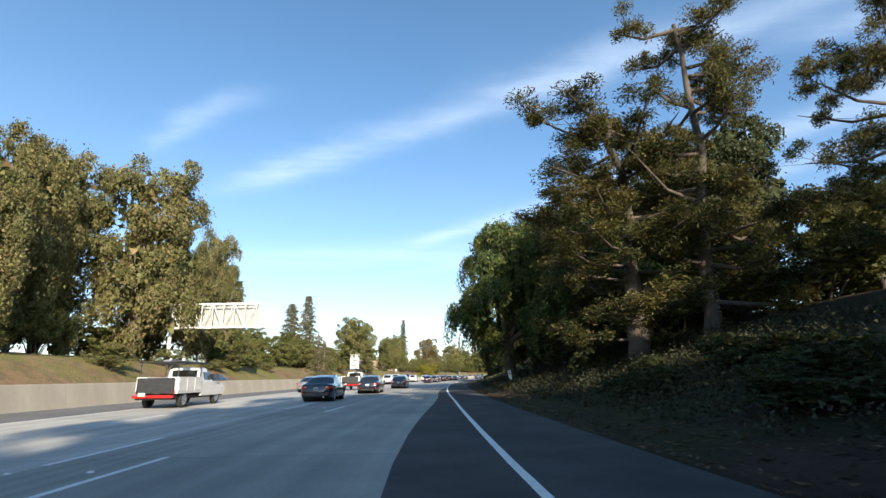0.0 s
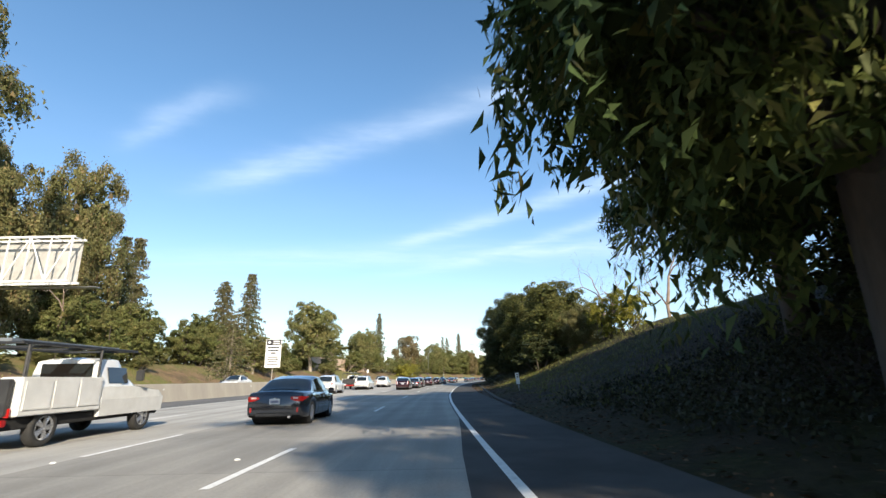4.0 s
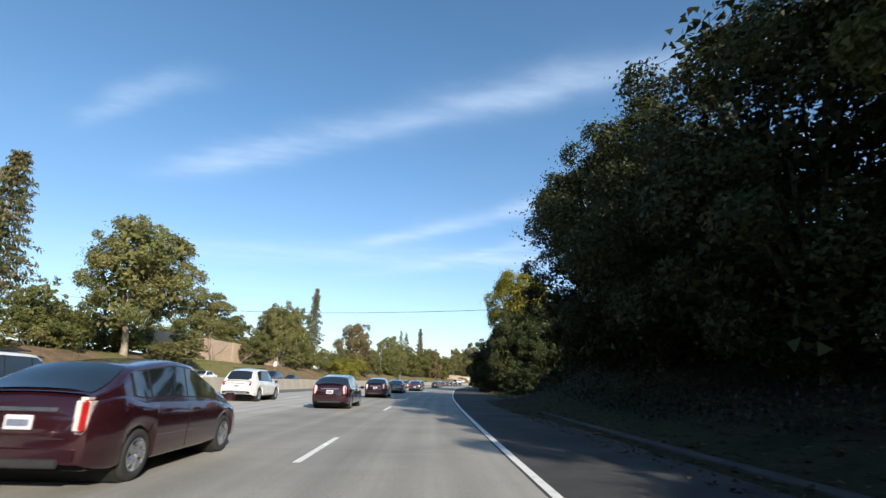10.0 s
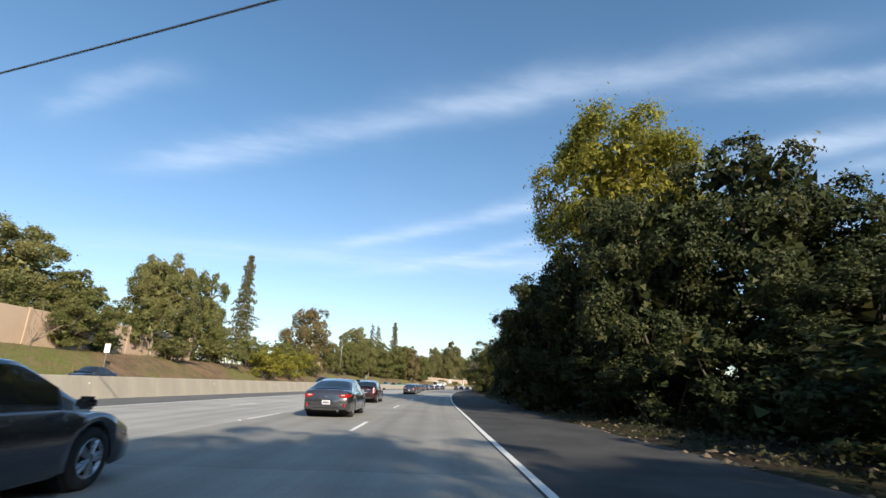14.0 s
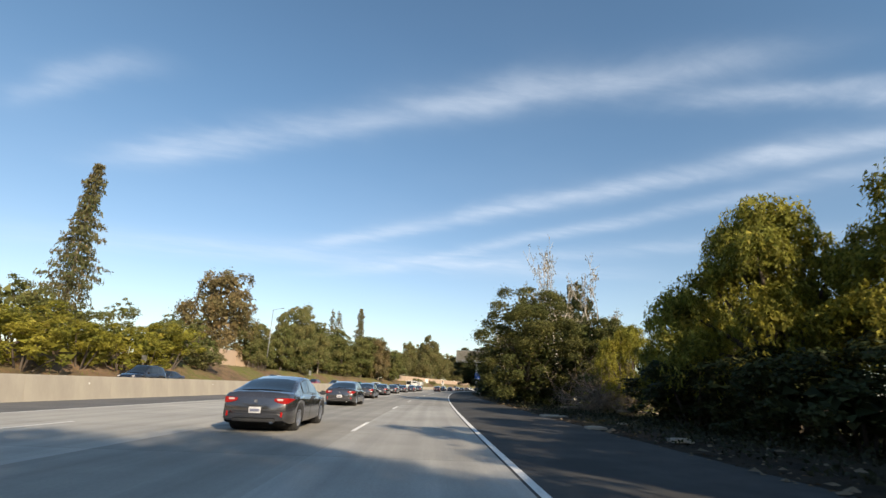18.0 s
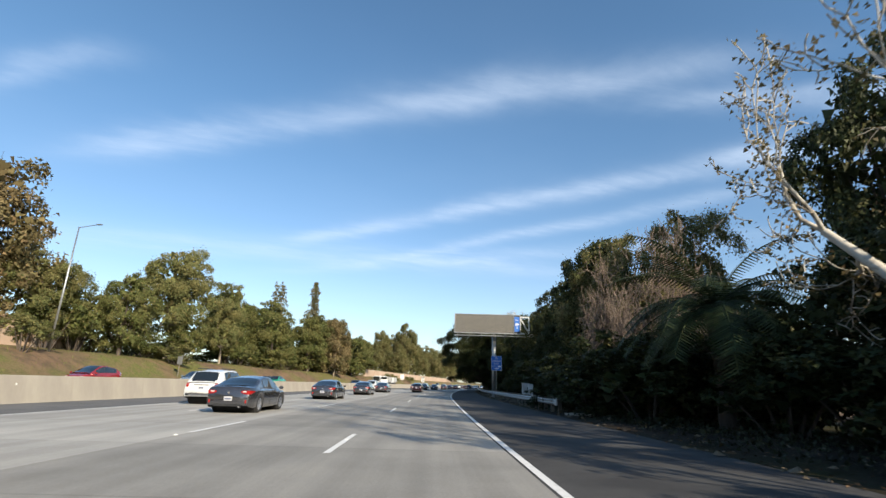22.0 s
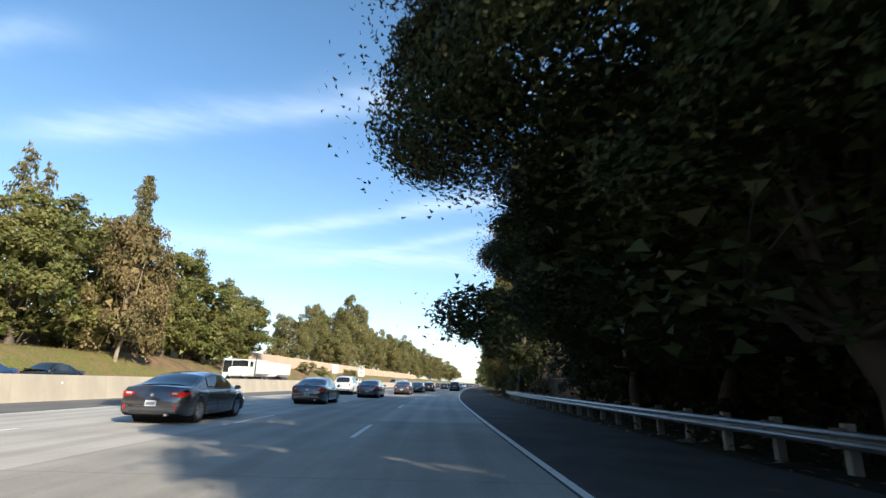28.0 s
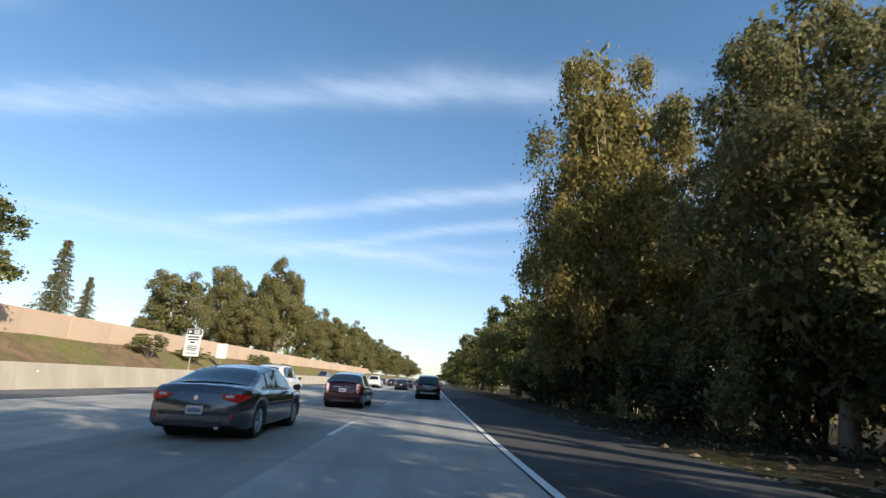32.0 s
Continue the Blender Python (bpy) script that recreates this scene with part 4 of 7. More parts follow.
for s, u, h, r, v in ((573, -68, 20, 9, 2), (605, -70, 29, 8, 0), (623, -58, 36, 11, 1), (640, -70, 30, 9, 2), (665, -58, 26, 10, 0), (700, -57, 26, 11, 1), (745, -57, 29, 12, 2), (790, -58, 27, 12, 0), (850, -57, 27, 14, 1), (930, -57, 27, 16, 2), (1040, -57, 26, 18, 0),
                      (585, -55, 17, 8, 1), (1180, -56, 25, 20, 1)):
    tree("euc", s, u, h, r, "tall olive eucalyptus behind the long tan wall", "tree", v, "eucalyptus behind the wall")
for s, u, h, r, v in ((273, -40, 6.6, 4.6, 0), (281, -40.5, 5.4, 3.4, 1), (287, -40, 6.0, 3.8, 0), (301, -42, 6.6, 4.5, 1), (294, -41, 5, 3.2, 0)):
    tree("yellow_bush", s, u, h, r, "yellow-green flowering shrub on the far bank", "shrub", v, "yellow shrubs on the far bank")
for s, u, h, r, v in ((213, -48, 9, 5.2, 0), (222, -47, 7, 4.5, 1), (203, -46, 6, 4, 1), (104, -50, 15, 4, 0)):
    tree("bare", s, u, h, r, "bare brown leafless tree on the far bank", "tree", v, "bare trees on the far bank")
for s, u, h, r, v in ((160, -42, 3.5, 3, 0), (186, -41, 4, 3.4, 1), (192, -42, 5, 4, 0), (146, -41, 2.6, 2.4, 1), (96, -43, 3.2, 3, 0), (76, -43, 3, 3, 1), (62, -42, 3.4, 3, 0), (198, -45, 5, 4, 1), (246, -44, 4, 4, 0), (262, -43, 5, 4, 1), (311, -42, 4, 3.6, 0), (340, -44, 4, 3, 1), (366, -43, 3.4, 3, 0),
                      (520, -41.5, 3.4, 3.6, 1), (532, -41, 3, 3, 0), (564, -41, 3.2, 3.4, 1), (110, -42, 2.4, 2.2, 1), (88, -42, 2.2, 2.4, 0)):
    tree("olive_bush", s, u, h, r, "low olive-green shrub on the dry far bank", "shrub", v, "shrubs on the far bank")

# ---- trees along the right side ----
tree("pine", 28, 12.2, 16, 7.4, "large dark pine with bare upper limbs above the bank", "tree", 0)
tree("pine", 26, 15.4, 21, 5.2, "tall thin-crowned pine with open limbs above the bank", "tree", 1)
tree("pine", 15.5, 18.8, 13, 3.8, "dark pine at the top of the shaded bank", "tree", 0)
for s, u, h, r, v in ((23, 23, 6.0, 2.8, 0), (28, 28, 6.5, 3.6, 1), (33, 30, 8, 4, 2)):
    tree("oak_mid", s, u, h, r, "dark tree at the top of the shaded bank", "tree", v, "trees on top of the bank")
PEP = "weeping pepper tree with hanging green strands over the bank"
for s, u, h, r, v in ((50, 8.0, 16.5, 7.2, 0), (41, 13.5, 12.8, 7.0, 1), (59, 13, 13, 6.0, 1)):
    tree("pepper", s, u, h, r, PEP, "tree", v, "pepper trees on the bank")
# the last three stand hidden behind the others, added to shade the lanes
for s, u, h, r, v in ((40, 19, 13, 5.4, 0), (47, 17.5, 12, 5, 2), (36, 24, 16, 6, 1), (52, 22, 15, 6, 0), (59, 20, 12, 5, 2)):
    tree("oak", s, u, h, r, "dark tree behind the pepper trees on the bank", "tree", v, "trees on top of the bank")
for s, u, h, r, v in ((104, 14.5, 9.4, 4.6, 0), (112, 13.5, 11.2, 4.6, 1), (120, 12.5, 11.6, 4.6, 2)):
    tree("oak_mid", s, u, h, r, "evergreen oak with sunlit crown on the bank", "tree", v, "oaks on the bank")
for s, u, h, r, v in ((124, 18, 11, 6, 1), (147, 18, 12, 5, 0)):
    tree("oak", s, u, h, r, "dark evergreen oak crowding the shaded bank", "tree", v, "oaks on the bank")
for s, u, h, r, v in ((128, 11.4, 13, 5.0, 0), (138, 11.4, 14.5, 6.0, 1), (147, 12.4, 13.5, 5.6, 0), (153.5, 15, 8.5, 3.6, 1)):
    tree("oak_fine", s, u, h, r, "dense black-green evergreen oak on the shaded bank", "tree", v, "oaks on the bank")
for s, u, h, r, v in ((151, 11.8, 5.0, 2.6, 0), (149, 15, 6, 3, 1), (143, 9.6, 3.6, 2.2, 0)):
    tree("bush", s, u, h, r, "dark leafy undergrowth in the shade of the trees", "shrub", v, "undergrowth beside the shoulder")
for s, u, h, r, v in ((96, 15.8, 4.9, 2.4, 0), (101, 15.4, 5.2, 1.7, 1)):
    tree("olive", s, u, h, r, "small olive-green tree on top of the bank", "tree", v, "small trees on the bank")
for s, u, h, r, v in ((91.5, 17.0, 4.6, 2.1, 1), (88, 18.4, 4.0, 1.9, 0)):
    tree("yellow_bush", s, u, h, r, "bright yellow-green shrub on top of the bank", "shrub", v, "bright shrubs on the bank")
for s, u, h, r, v in ((96, 18.4, 10, 3.6, 0), (91, 18.6, 9, 3.4, 1), (86, 21, 9.5, 3.6, 0)):
    tree("bare", s, u, h, r, "bare leafless tree on top of the bank", "tree", v, "bare trees on the bank")
# out-of-view trees added to throw shade on the thicket ahead
for s, u, h, r, v in ((158, 25, 15, 5, 0), (165, 28, 16, 5, 1), (169, 35, 17, 5, 2)):
    tree("oak", s, u, h, r, "unseen tree behind the mound, added for shade", "tree", v, "oaks on the bank")
tree("yellow_top", 199, 13.6, 20.5, 6.2, "tall tree with yellow-green top and bare brown stems", "tree", 0)
for s, u, h, r, v in ((195, 10, 14, 4.0, 0), (200, 9.5, 13, 3.6, 1), (206, 9.5, 11, 3.4, 0), (190, 10, 10, 3.2, 1)):
    tree("bare", s, u, h, r, "tangled bare brown stems beside the tall tree", "tree", v, "bare stems in the thicket")
# those at 218 and 225 are added behind the thicket to shade the lanes
for s, u, h, r, v in ((184, 15.5, 6.2, 3.4, 0), (199, 7.6, 9.2, 3.4, 1), (203, 6.8, 7.0, 2.6, 0), (190.5, 11.2, 11.5, 4.0, 1), (196, 11.5, 13, 4.4, 0), (204, 11, 12, 4.6, 2), (189, 20, 10, 5, 2), (211, 11, 11, 4.4, 0), (218, 15, 12.5, 5, 1), (225, 17, 12, 5, 2), (190, 16.6, 14.5, 5.2, 1)):
    tree("oak", s, u, h, r, "dense dark green tree in a thicket beside the shoulder", "tree", v, "thicket beside the shoulder")
for s, u, h, r, v in ((229, 10.5, 5.2, 2.6, 0), (222, 12, 5.6, 3.0, 1)):
    tree("olive_bush", s, u, h, r, "light green bushy tree beside the shoulder", "shrub", v, "light trees beside the shoulder")
for s, u, h, r, v in ((243.5, 13.6, 9, 3.8, 0), (250, 14.0, 6.6, 3.0, 1), (239, 17.5, 9.5, 4.4, 1), (259, 13.5, 6.0, 2.2, 1)):
    tree("willow", s, u, h, r, "yellow-green weeping tree at the edge of a field", "tree", v, "weeping trees by the field")
tree("oak_mid", 266, 14, 7.5, 3.2, "olive-green oak beside the shoulder in sun", "tree", 2)
tree("big_oak", 271, 8.7, 10.8, 5.3, "broad evergreen oak beside the shoulder in sun", "tree", 1)
tree("willow", 271.5, 15.6, 6.6, 2.6, "olive-green bushy tree beside the shoulder", "tree", 1)
tree("oak", 283, 11.5, 6.5, 3.4, "dark evergreen oak beside the shoulder", "tree", 0)
for s, u, h, r, v in ((285, 16.5, 21.5, 4.4, 0), (281, 13.5, 15, 5.5, 1), (287, 12.5, 13, 5, 0), (293, 13, 15.5, 6.4, 1), (290, 17.5, 19.5, 6.5, 1), (303, 17, 16, 5.5, 0), (298, 12.5, 12, 5, 0)):
    tree("sycamore", s, u, h, r, "bare pale-barked sycamore with a few russet leaves", "tree", v, "bare sycamores")
for s, u, h, r, v in ((318.5, 11.2, 9.6, 3.6, 0), (321, 12, 11, 3.6, 1), (315, 12.6, 11.5, 3.8, 1), (317, 10.6, 8.2, 3.2, 1), (312, 12.5, 10.5, 3.2, 0)):
    tree("twig_tree", s, u, h, r, "bare twiggy tree before the dark oaks", "tree", v, "bare trees before the oak row")
tree("palm", 307.5, 11.4, 10.4, 4.2, "stout dark palm with arching fronds", "palm", 0)
for s, u, h, r, v in ((324.5, 13.2, 12.6, 3.8, 0), (319, 16, 13, 3.8, 1)):
    tree("olive", s, u, h, r, "olive-green leafy tree with bare twigs in sun", "tree", v, "lit trees before the oak row")
tree("palm", 316, 15.5, 9.4, 4.2, "stout dark palm with arching fronds", "palm", 1)
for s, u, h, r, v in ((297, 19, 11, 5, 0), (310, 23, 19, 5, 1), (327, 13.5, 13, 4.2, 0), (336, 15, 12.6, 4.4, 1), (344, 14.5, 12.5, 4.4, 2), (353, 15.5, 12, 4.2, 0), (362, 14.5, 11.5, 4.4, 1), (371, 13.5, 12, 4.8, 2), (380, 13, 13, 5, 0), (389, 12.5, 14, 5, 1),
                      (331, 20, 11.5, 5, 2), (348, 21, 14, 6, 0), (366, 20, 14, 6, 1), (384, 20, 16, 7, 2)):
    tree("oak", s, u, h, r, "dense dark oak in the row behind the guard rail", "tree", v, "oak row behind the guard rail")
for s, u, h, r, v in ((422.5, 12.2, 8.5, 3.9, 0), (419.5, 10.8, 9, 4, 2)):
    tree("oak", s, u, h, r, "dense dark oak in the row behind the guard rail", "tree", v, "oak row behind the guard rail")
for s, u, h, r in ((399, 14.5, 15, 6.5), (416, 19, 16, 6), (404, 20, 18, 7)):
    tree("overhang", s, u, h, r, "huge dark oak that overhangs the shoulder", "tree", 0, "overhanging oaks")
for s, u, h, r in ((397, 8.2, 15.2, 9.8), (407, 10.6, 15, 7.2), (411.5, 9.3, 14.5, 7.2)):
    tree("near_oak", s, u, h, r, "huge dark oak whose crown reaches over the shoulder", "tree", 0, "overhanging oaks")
tree("great_sycamore", 440.5, 19.8, 24, 10, "large bare white-barked sycamore with a long crooked limb", "tree", 0, turn=160)
for s, u, h, r, v in ((434, 14, 7, 3.6, 0), (444, 13.5, 7.5, 4, 1), (448, 14.5, 7.5, 3.6, 0), (438, 12.5, 7, 3.6, 1), (433, 14, 7.5, 3.6, 0), (442, 15.5, 8, 4, 1), (429, 13, 6.5, 3.2, 1), (430, 16, 7, 4, 1), (440, 17, 8, 4, 1), (438, 14.5, 7, 3.6, 0), (436, 12, 6, 3, 1), (442, 12.2, 6.5, 3, 0), (432, 12.5, 5, 3, 0), (434, 17, 8, 4, 0), (436, 20, 9, 4.5, 1), (453, 14.8, 6, 2.6, 0), (450.5, 17.5, 7, 3, 1), (455, 17, 7, 3, 0)):
    tree("twig_bush", s, u, h, r, "tangle of bare brown brush behind the wire fence", "shrub", v, "bare brush behind the fence")
for s, u, h, r, v in ((460, 10.9, 13.4, 4.2, 0), (457, 14.6, 9.6, 3.2, 1), (466, 14.4, 14.6, 4.4, 1)):
    tree("olive", s, u, h, r, "olive-green leafy tree in sun beside the shoulder", "tree", v, "lit trees past the fence")
tree("high_oak", 442, 8.2, 12.0, 5.7, "dark evergreen oak at the end of the guard rail", "tree", 0, turn=200)
for s, u, h, r, v in ((444, 10.0, 5.2, 2.6, 0), (440, 9.8, 5.4, 2.4, 1), (436.5, 10.4, 4.4, 2.4, 0), (446.5, 10.8, 5.4, 2.6, 1), (457, 11, 4.0, 2.4, 0)):
    tree("bush", s, u, h, r, "dark leafy undergrowth in the shade of the trees", "shrub", v, "undergrowth beside the shoulder")
tree("euc_near", 474, 10.5, 21, 5.4, "tall eucalyptus with yellowing crown and hanging bark", "tree", 0)
tree("euc_near", 481, 14, 18, 6, "tall eucalyptus with yellowing crown", "tree", 1)
for s, u, h, r, v in ((469, 10.6, 5.5, 2.2, 0), (486, 10, 7, 3.2, 1)):
    tree("olive_bush", s, u, h, r, "light green shrub beside the shoulder", "shrub", v, "light shrubs beside the shoulder")
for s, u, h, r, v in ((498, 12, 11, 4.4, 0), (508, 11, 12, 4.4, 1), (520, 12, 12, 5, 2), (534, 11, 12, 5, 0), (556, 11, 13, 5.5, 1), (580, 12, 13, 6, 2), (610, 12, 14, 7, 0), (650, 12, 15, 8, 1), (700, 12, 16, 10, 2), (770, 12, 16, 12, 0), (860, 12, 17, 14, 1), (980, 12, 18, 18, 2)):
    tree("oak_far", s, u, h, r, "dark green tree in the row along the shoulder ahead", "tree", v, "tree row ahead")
for s, u, h, r, v in ((350, 72, 27, 9, 0), (338, 80, 25, 9, 1), (362, 84, 26, 9, 2), (330, 66, 20, 8, 0), (310, 60, 14, 6, 1), (235, 58, 8, 5, 0), (250, 68, 9, 5, 1), (264, 78, 9, 5, 2), (226, 50, 6, 4, 1), (282, 84, 12, 6, 0), (245, 82, 9, 5, 2)):
    tree("round", s, u, h, r, "broad green tree across the field", "tree", v, "trees across the field")
# unseen tall trees behind the start, added to shade the road and bank
for s, u, h, r, v in ((-6, 12, 22, 6, 1), (-16, 9.5, 26, 7, 2), (-27, 9.5, 27, 7, 0), (-39, 11, 30, 8, 1), (-53, 12, 31, 8, 0), (-68, 13, 30, 8, 2), (-4, 24, 14, 6, 2)):
    tree("oak", s, u, h, r, "dark tree at the top of the shaded bank", "tree", v, "trees on top of the bank")

low_rnd = random.Random(8)
for i in range(22):
    tree("bush", 3.5 + i * 0.85, low_rnd.uniform(7.5, 11.5), low_rnd.uniform(0.7, 1.3), low_rnd.uniform(0.9, 1.5), "low dark shrub on the shaded bank", "shrub", i % 2, "low shrubs on the bank")

# ---- undergrowth: dark thickets on the right, scrub on the far bank ----
bush_rnd = random.Random(21)
for s0, s1, u0, u1, h0, h1, step in ((100, 152, 10.5, 17, 2.5, 4.5, 4.0), (104, 152, 15, 20, 4, 6.5, 4.0), (176, 214, 9.5, 12.5, 3, 6, 3.6), (176, 230, 19, 26, 5, 8, 6), (275, 296, 9.5, 14, 3, 5, 3.4), (292, 322, 11.8, 14, 3, 5, 2.8), (290, 320, 14, 18, 4, 7, 4.0), (318, 419, 12.0, 14.5, 3, 5, 4.4), (318, 420, 19, 24, 5, 9, 6.5), (462, 500, 10.2, 13, 3, 5.5, 4.6), (478, 520, 18, 24, 5, 9, 8), (311, 323, 9.0, 10.2, 3.2, 4.6, 2.4), (237, 254, 11.5, 14.5, 2.2, 3.6, 2.6), (24, 62, 14, 22, 2, 4.5, 6.0), (426, 452, 23, 28, 4, 6, 6)):
    s = s0
    while s < s1:
        tree("bush", s, bush_rnd.uniform(u0, u1), bush_rnd.uniform(h0, h1), bush_rnd.uniform(2.4, 3.6), "dark leafy undergrowth in the shade of the trees", "shrub", bush_rnd.randint(0, 1), "undergrowth beside the shoulder")
        s += step * bush_rnd.uniform(0.8, 1.25)
for s0, s1, u0, u1, h0, h1, step in ((28, 62, 11, 16, 2, 4, 5.0), (392, 419, 11.0, 13.5, 3.5, 6.5, 2.8), (394, 420, 12.5, 17, 6, 9, 4.0)):
    s = s0
    while s < s1:
        tree("bush", s, bush_rnd.uniform(u0, u1), bush_rnd.uniform(h0, h1), bush_rnd.uniform(1.8, 3.2), "dense dark shrub under the trees beside the shoulder", "shrub", bush_rnd.randint(0, 1), "shrubs under the trees")
        s += step * bush_rnd.uniform(0.8, 1.25)
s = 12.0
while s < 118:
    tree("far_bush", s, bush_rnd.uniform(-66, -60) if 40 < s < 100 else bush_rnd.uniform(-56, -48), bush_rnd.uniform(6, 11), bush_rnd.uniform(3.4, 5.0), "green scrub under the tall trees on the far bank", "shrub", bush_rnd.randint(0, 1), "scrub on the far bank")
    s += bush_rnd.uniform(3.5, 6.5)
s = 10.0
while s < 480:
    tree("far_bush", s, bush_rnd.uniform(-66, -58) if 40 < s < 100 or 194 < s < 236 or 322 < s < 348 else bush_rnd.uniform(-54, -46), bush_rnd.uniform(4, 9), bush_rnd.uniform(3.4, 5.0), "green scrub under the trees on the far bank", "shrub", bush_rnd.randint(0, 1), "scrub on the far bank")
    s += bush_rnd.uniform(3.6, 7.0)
# added to block the sun; the first three stand unseen behind the start
for s, u, h, r, v in ((-70, 26, 17, 7, 0), (-45, 27, 17, 7, 1), (-22, 28, 17, 7, 2), (44, 26, 16, 6, 2)):
    tree("oak", s, u, h, r, "tree added on top of the bank for shade", "tree", v, "trees on top of the bank")


# ---- fallen branches ----
def brush_pile(s, u):
    ob = thing("brush_pile", facing(s, u), "heap of grey cut branches and twigs on the soil", "brush pile")
    rnd = random.Random(3)
    for i in range(3):
        a = rnd.uniform(-0.5, 0.5) + (0 if i % 2 else 3.14)
        part("log", rod((math.cos(a) * 0.3, rnd.uniform(-1, 1), 0.25 + 0.12 * i), (math.cos(a) * rnd.uniform(2.6, 3.6), rnd.uniform(-1, 1), rnd.uniform(0.2, 0.6)), 0.09, sides=8, r2=0.05), M["bark_tan"], ob, "cut log")
    segs, tips = [], []
    for i in range(110):
        a = rnd.uniform(0, 6.283)
        p = Vector((rnd.gauss(0, 1.1), rnd.gauss(0, 0.8), 0.2 + abs(rnd.gauss(0, 0.35))))
        grow(rnd, p, Vector((math.cos(a), math.sin(a), rnd.uniform(0.15, 1.1))).normalized(), rnd.uniform(1.0, 2.3), 0.03, 2, segs, tips, 0.2, 2, 0.7, 0.0)
    o = new("brushwood", tubes_mesh("brushwood", segs, M["twig"], 5))
    o.parent = ob
    o["kind"] = "stuff"


brush_pile(257.5, 11.5)


# ---- trailing ground cover and clods on the bank ----
def ground_cover(name, n, per, s0, s1, u0, u1, size, mat, label, seed, lift=0.12):
    rng = np.random.default_rng(seed)
    ss, uu = rng.uniform(s0, s1, n), rng.uniform(u0, u1, n)
    c = np.array([tuple(road(float(a), float(b), max(rise(float(a), float(b)), 0.0))) for a, b in zip(ss, uu)])
    at = np.repeat(c, per, 0) + rng.normal(size=(n * per, 3)) * np.array([0.34, 0.34, 0.0]) + np.stack([np.zeros(n * per), np.zeros(n * per), np.abs(rng.normal(scale=lift, size=n * per)) + 0.03], 1)
    return tagged(new(name, quads_mesh(name, leaves(rng, at, size, 0.7), mat)), label, "ground cover", kind="stuff")


# ivy and weeds are thickened and darkened so the ground reads as shaded
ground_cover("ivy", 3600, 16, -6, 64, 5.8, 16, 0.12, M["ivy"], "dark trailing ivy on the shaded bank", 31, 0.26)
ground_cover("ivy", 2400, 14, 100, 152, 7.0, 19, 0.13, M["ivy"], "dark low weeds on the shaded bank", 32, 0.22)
ground_cover("weeds", 420, 16, 60, 104, 6.0, 18, 0.10, M["oak_mid"], "bright moss and weeds on the bank", 33, 0.06)
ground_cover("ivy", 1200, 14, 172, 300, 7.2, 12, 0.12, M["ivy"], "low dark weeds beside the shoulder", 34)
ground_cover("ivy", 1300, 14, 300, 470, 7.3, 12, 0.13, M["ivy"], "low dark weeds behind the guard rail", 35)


def clods(name, n, s0, s1, u0, u1, lo, hi, mat, label, seed, power=1.5):
    rnd = random.Random(seed)
    v, fc = [], []
    for _ in range(n):
        s, u = rnd.uniform(s0, s1), u0 + (u1 - u0) * rnd.random() ** power
        r = lo + (hi - lo) * rnd.random() ** 3
        c = road(s, u, max(rise(s, u), 0.0) + r * 0.25)
        a, k = rnd.uniform(0, 6.283), len(v)
        ring = [(math.cos(a + i * 1.257) * r * rnd.uniform(0.7, 1.2), math.sin(a + i * 1.257) * r * rnd.uniform(0.7, 1.2), rnd.uniform(-0.2, 0.15) * r) for i in range(5)]
        v += [c + Vector(q) for q in ring] + [c + Vector((rnd.uniform(-0.3, 0.3) * r, rnd.uniform(-0.3, 0.3) * r, r * rnd.uniform(0.35, 0.7)))]
        fc += [(k + i, k + (i + 1) % 5, k + 5) for i in range(5)]
    return tagged(mesh_object(name, v, fc, mat, None), label, "ground cover", kind="stuff")


clods("clods", 2600, -6, 150, 4.6, 13, 0.03, 0.13, M["shaded_soil"], "clods of soil and small stones on the bank", 41)
clods("clods", 1800, 150, 480, 6.0, 10, 0.04, 0.16, M["dirt"], "clods of soil and small stones beside the shoulder", 42)

# ---- litter and grass, joined ----
def scatter(name, n, s0, s1, u0, u1, size, mat, label, upright=False, seed=1, power=1.0):
    rng = np.random.default_rng(seed)
    ss, uu = rng.uniform(s0, s1, n), u0 + (u1 - u0) * rng.uniform(0, 1, n) ** power
    at = np.array([tuple(road(float(a), float(b), max(rise(float(a), float(b)), 0.0))) for a, b in zip(ss, uu)])
    ax = np.tile(np.array([[0, 0, 2.4]]), (n, 1)) if upright else None
    if upright:
        at[:, 2] += size * 0.3
        co = leaves(rng, at, size, 0.12, ax)
    else:
        at[:, 2] += 0.02
        co = leaves(rng, at, size, 0.6)
        co[:, :, 2] = at[:, None, 2] + (co[:, :, 2] - at[:, None, 2]) * 0.25
    return tagged(new(name, quads_mesh(name, co, mat)), label, "ground cover", kind="stuff")


scatter("leaf_litter", 16000, -5, 150, 4.0, 14, 0.16, M["litter"], "brown fallen leaves on the bank", seed=2, power=1.4)
scatter("leaf_litter", 12000, 150, 480, 6.2, 13, 0.15, M["litter"], "brown fallen leaves beside the shoulder", seed=3, power=1.5)
scatter("grass", 9000, 58, 112, 7.0, 20, 0.24, M["grass_leaf"], "thin green grass on the bank", True, 4)
scatter("grass", 7000, 225, 300, 12, 34, 0.3, M["grass_leaf"], "green grass at the field edge", True, 5)
scatter("grass", 12000, 40, 560, -47, -37, 0.4, M["grass_leaf"], "dry and green grass on the far bank", True, 6)

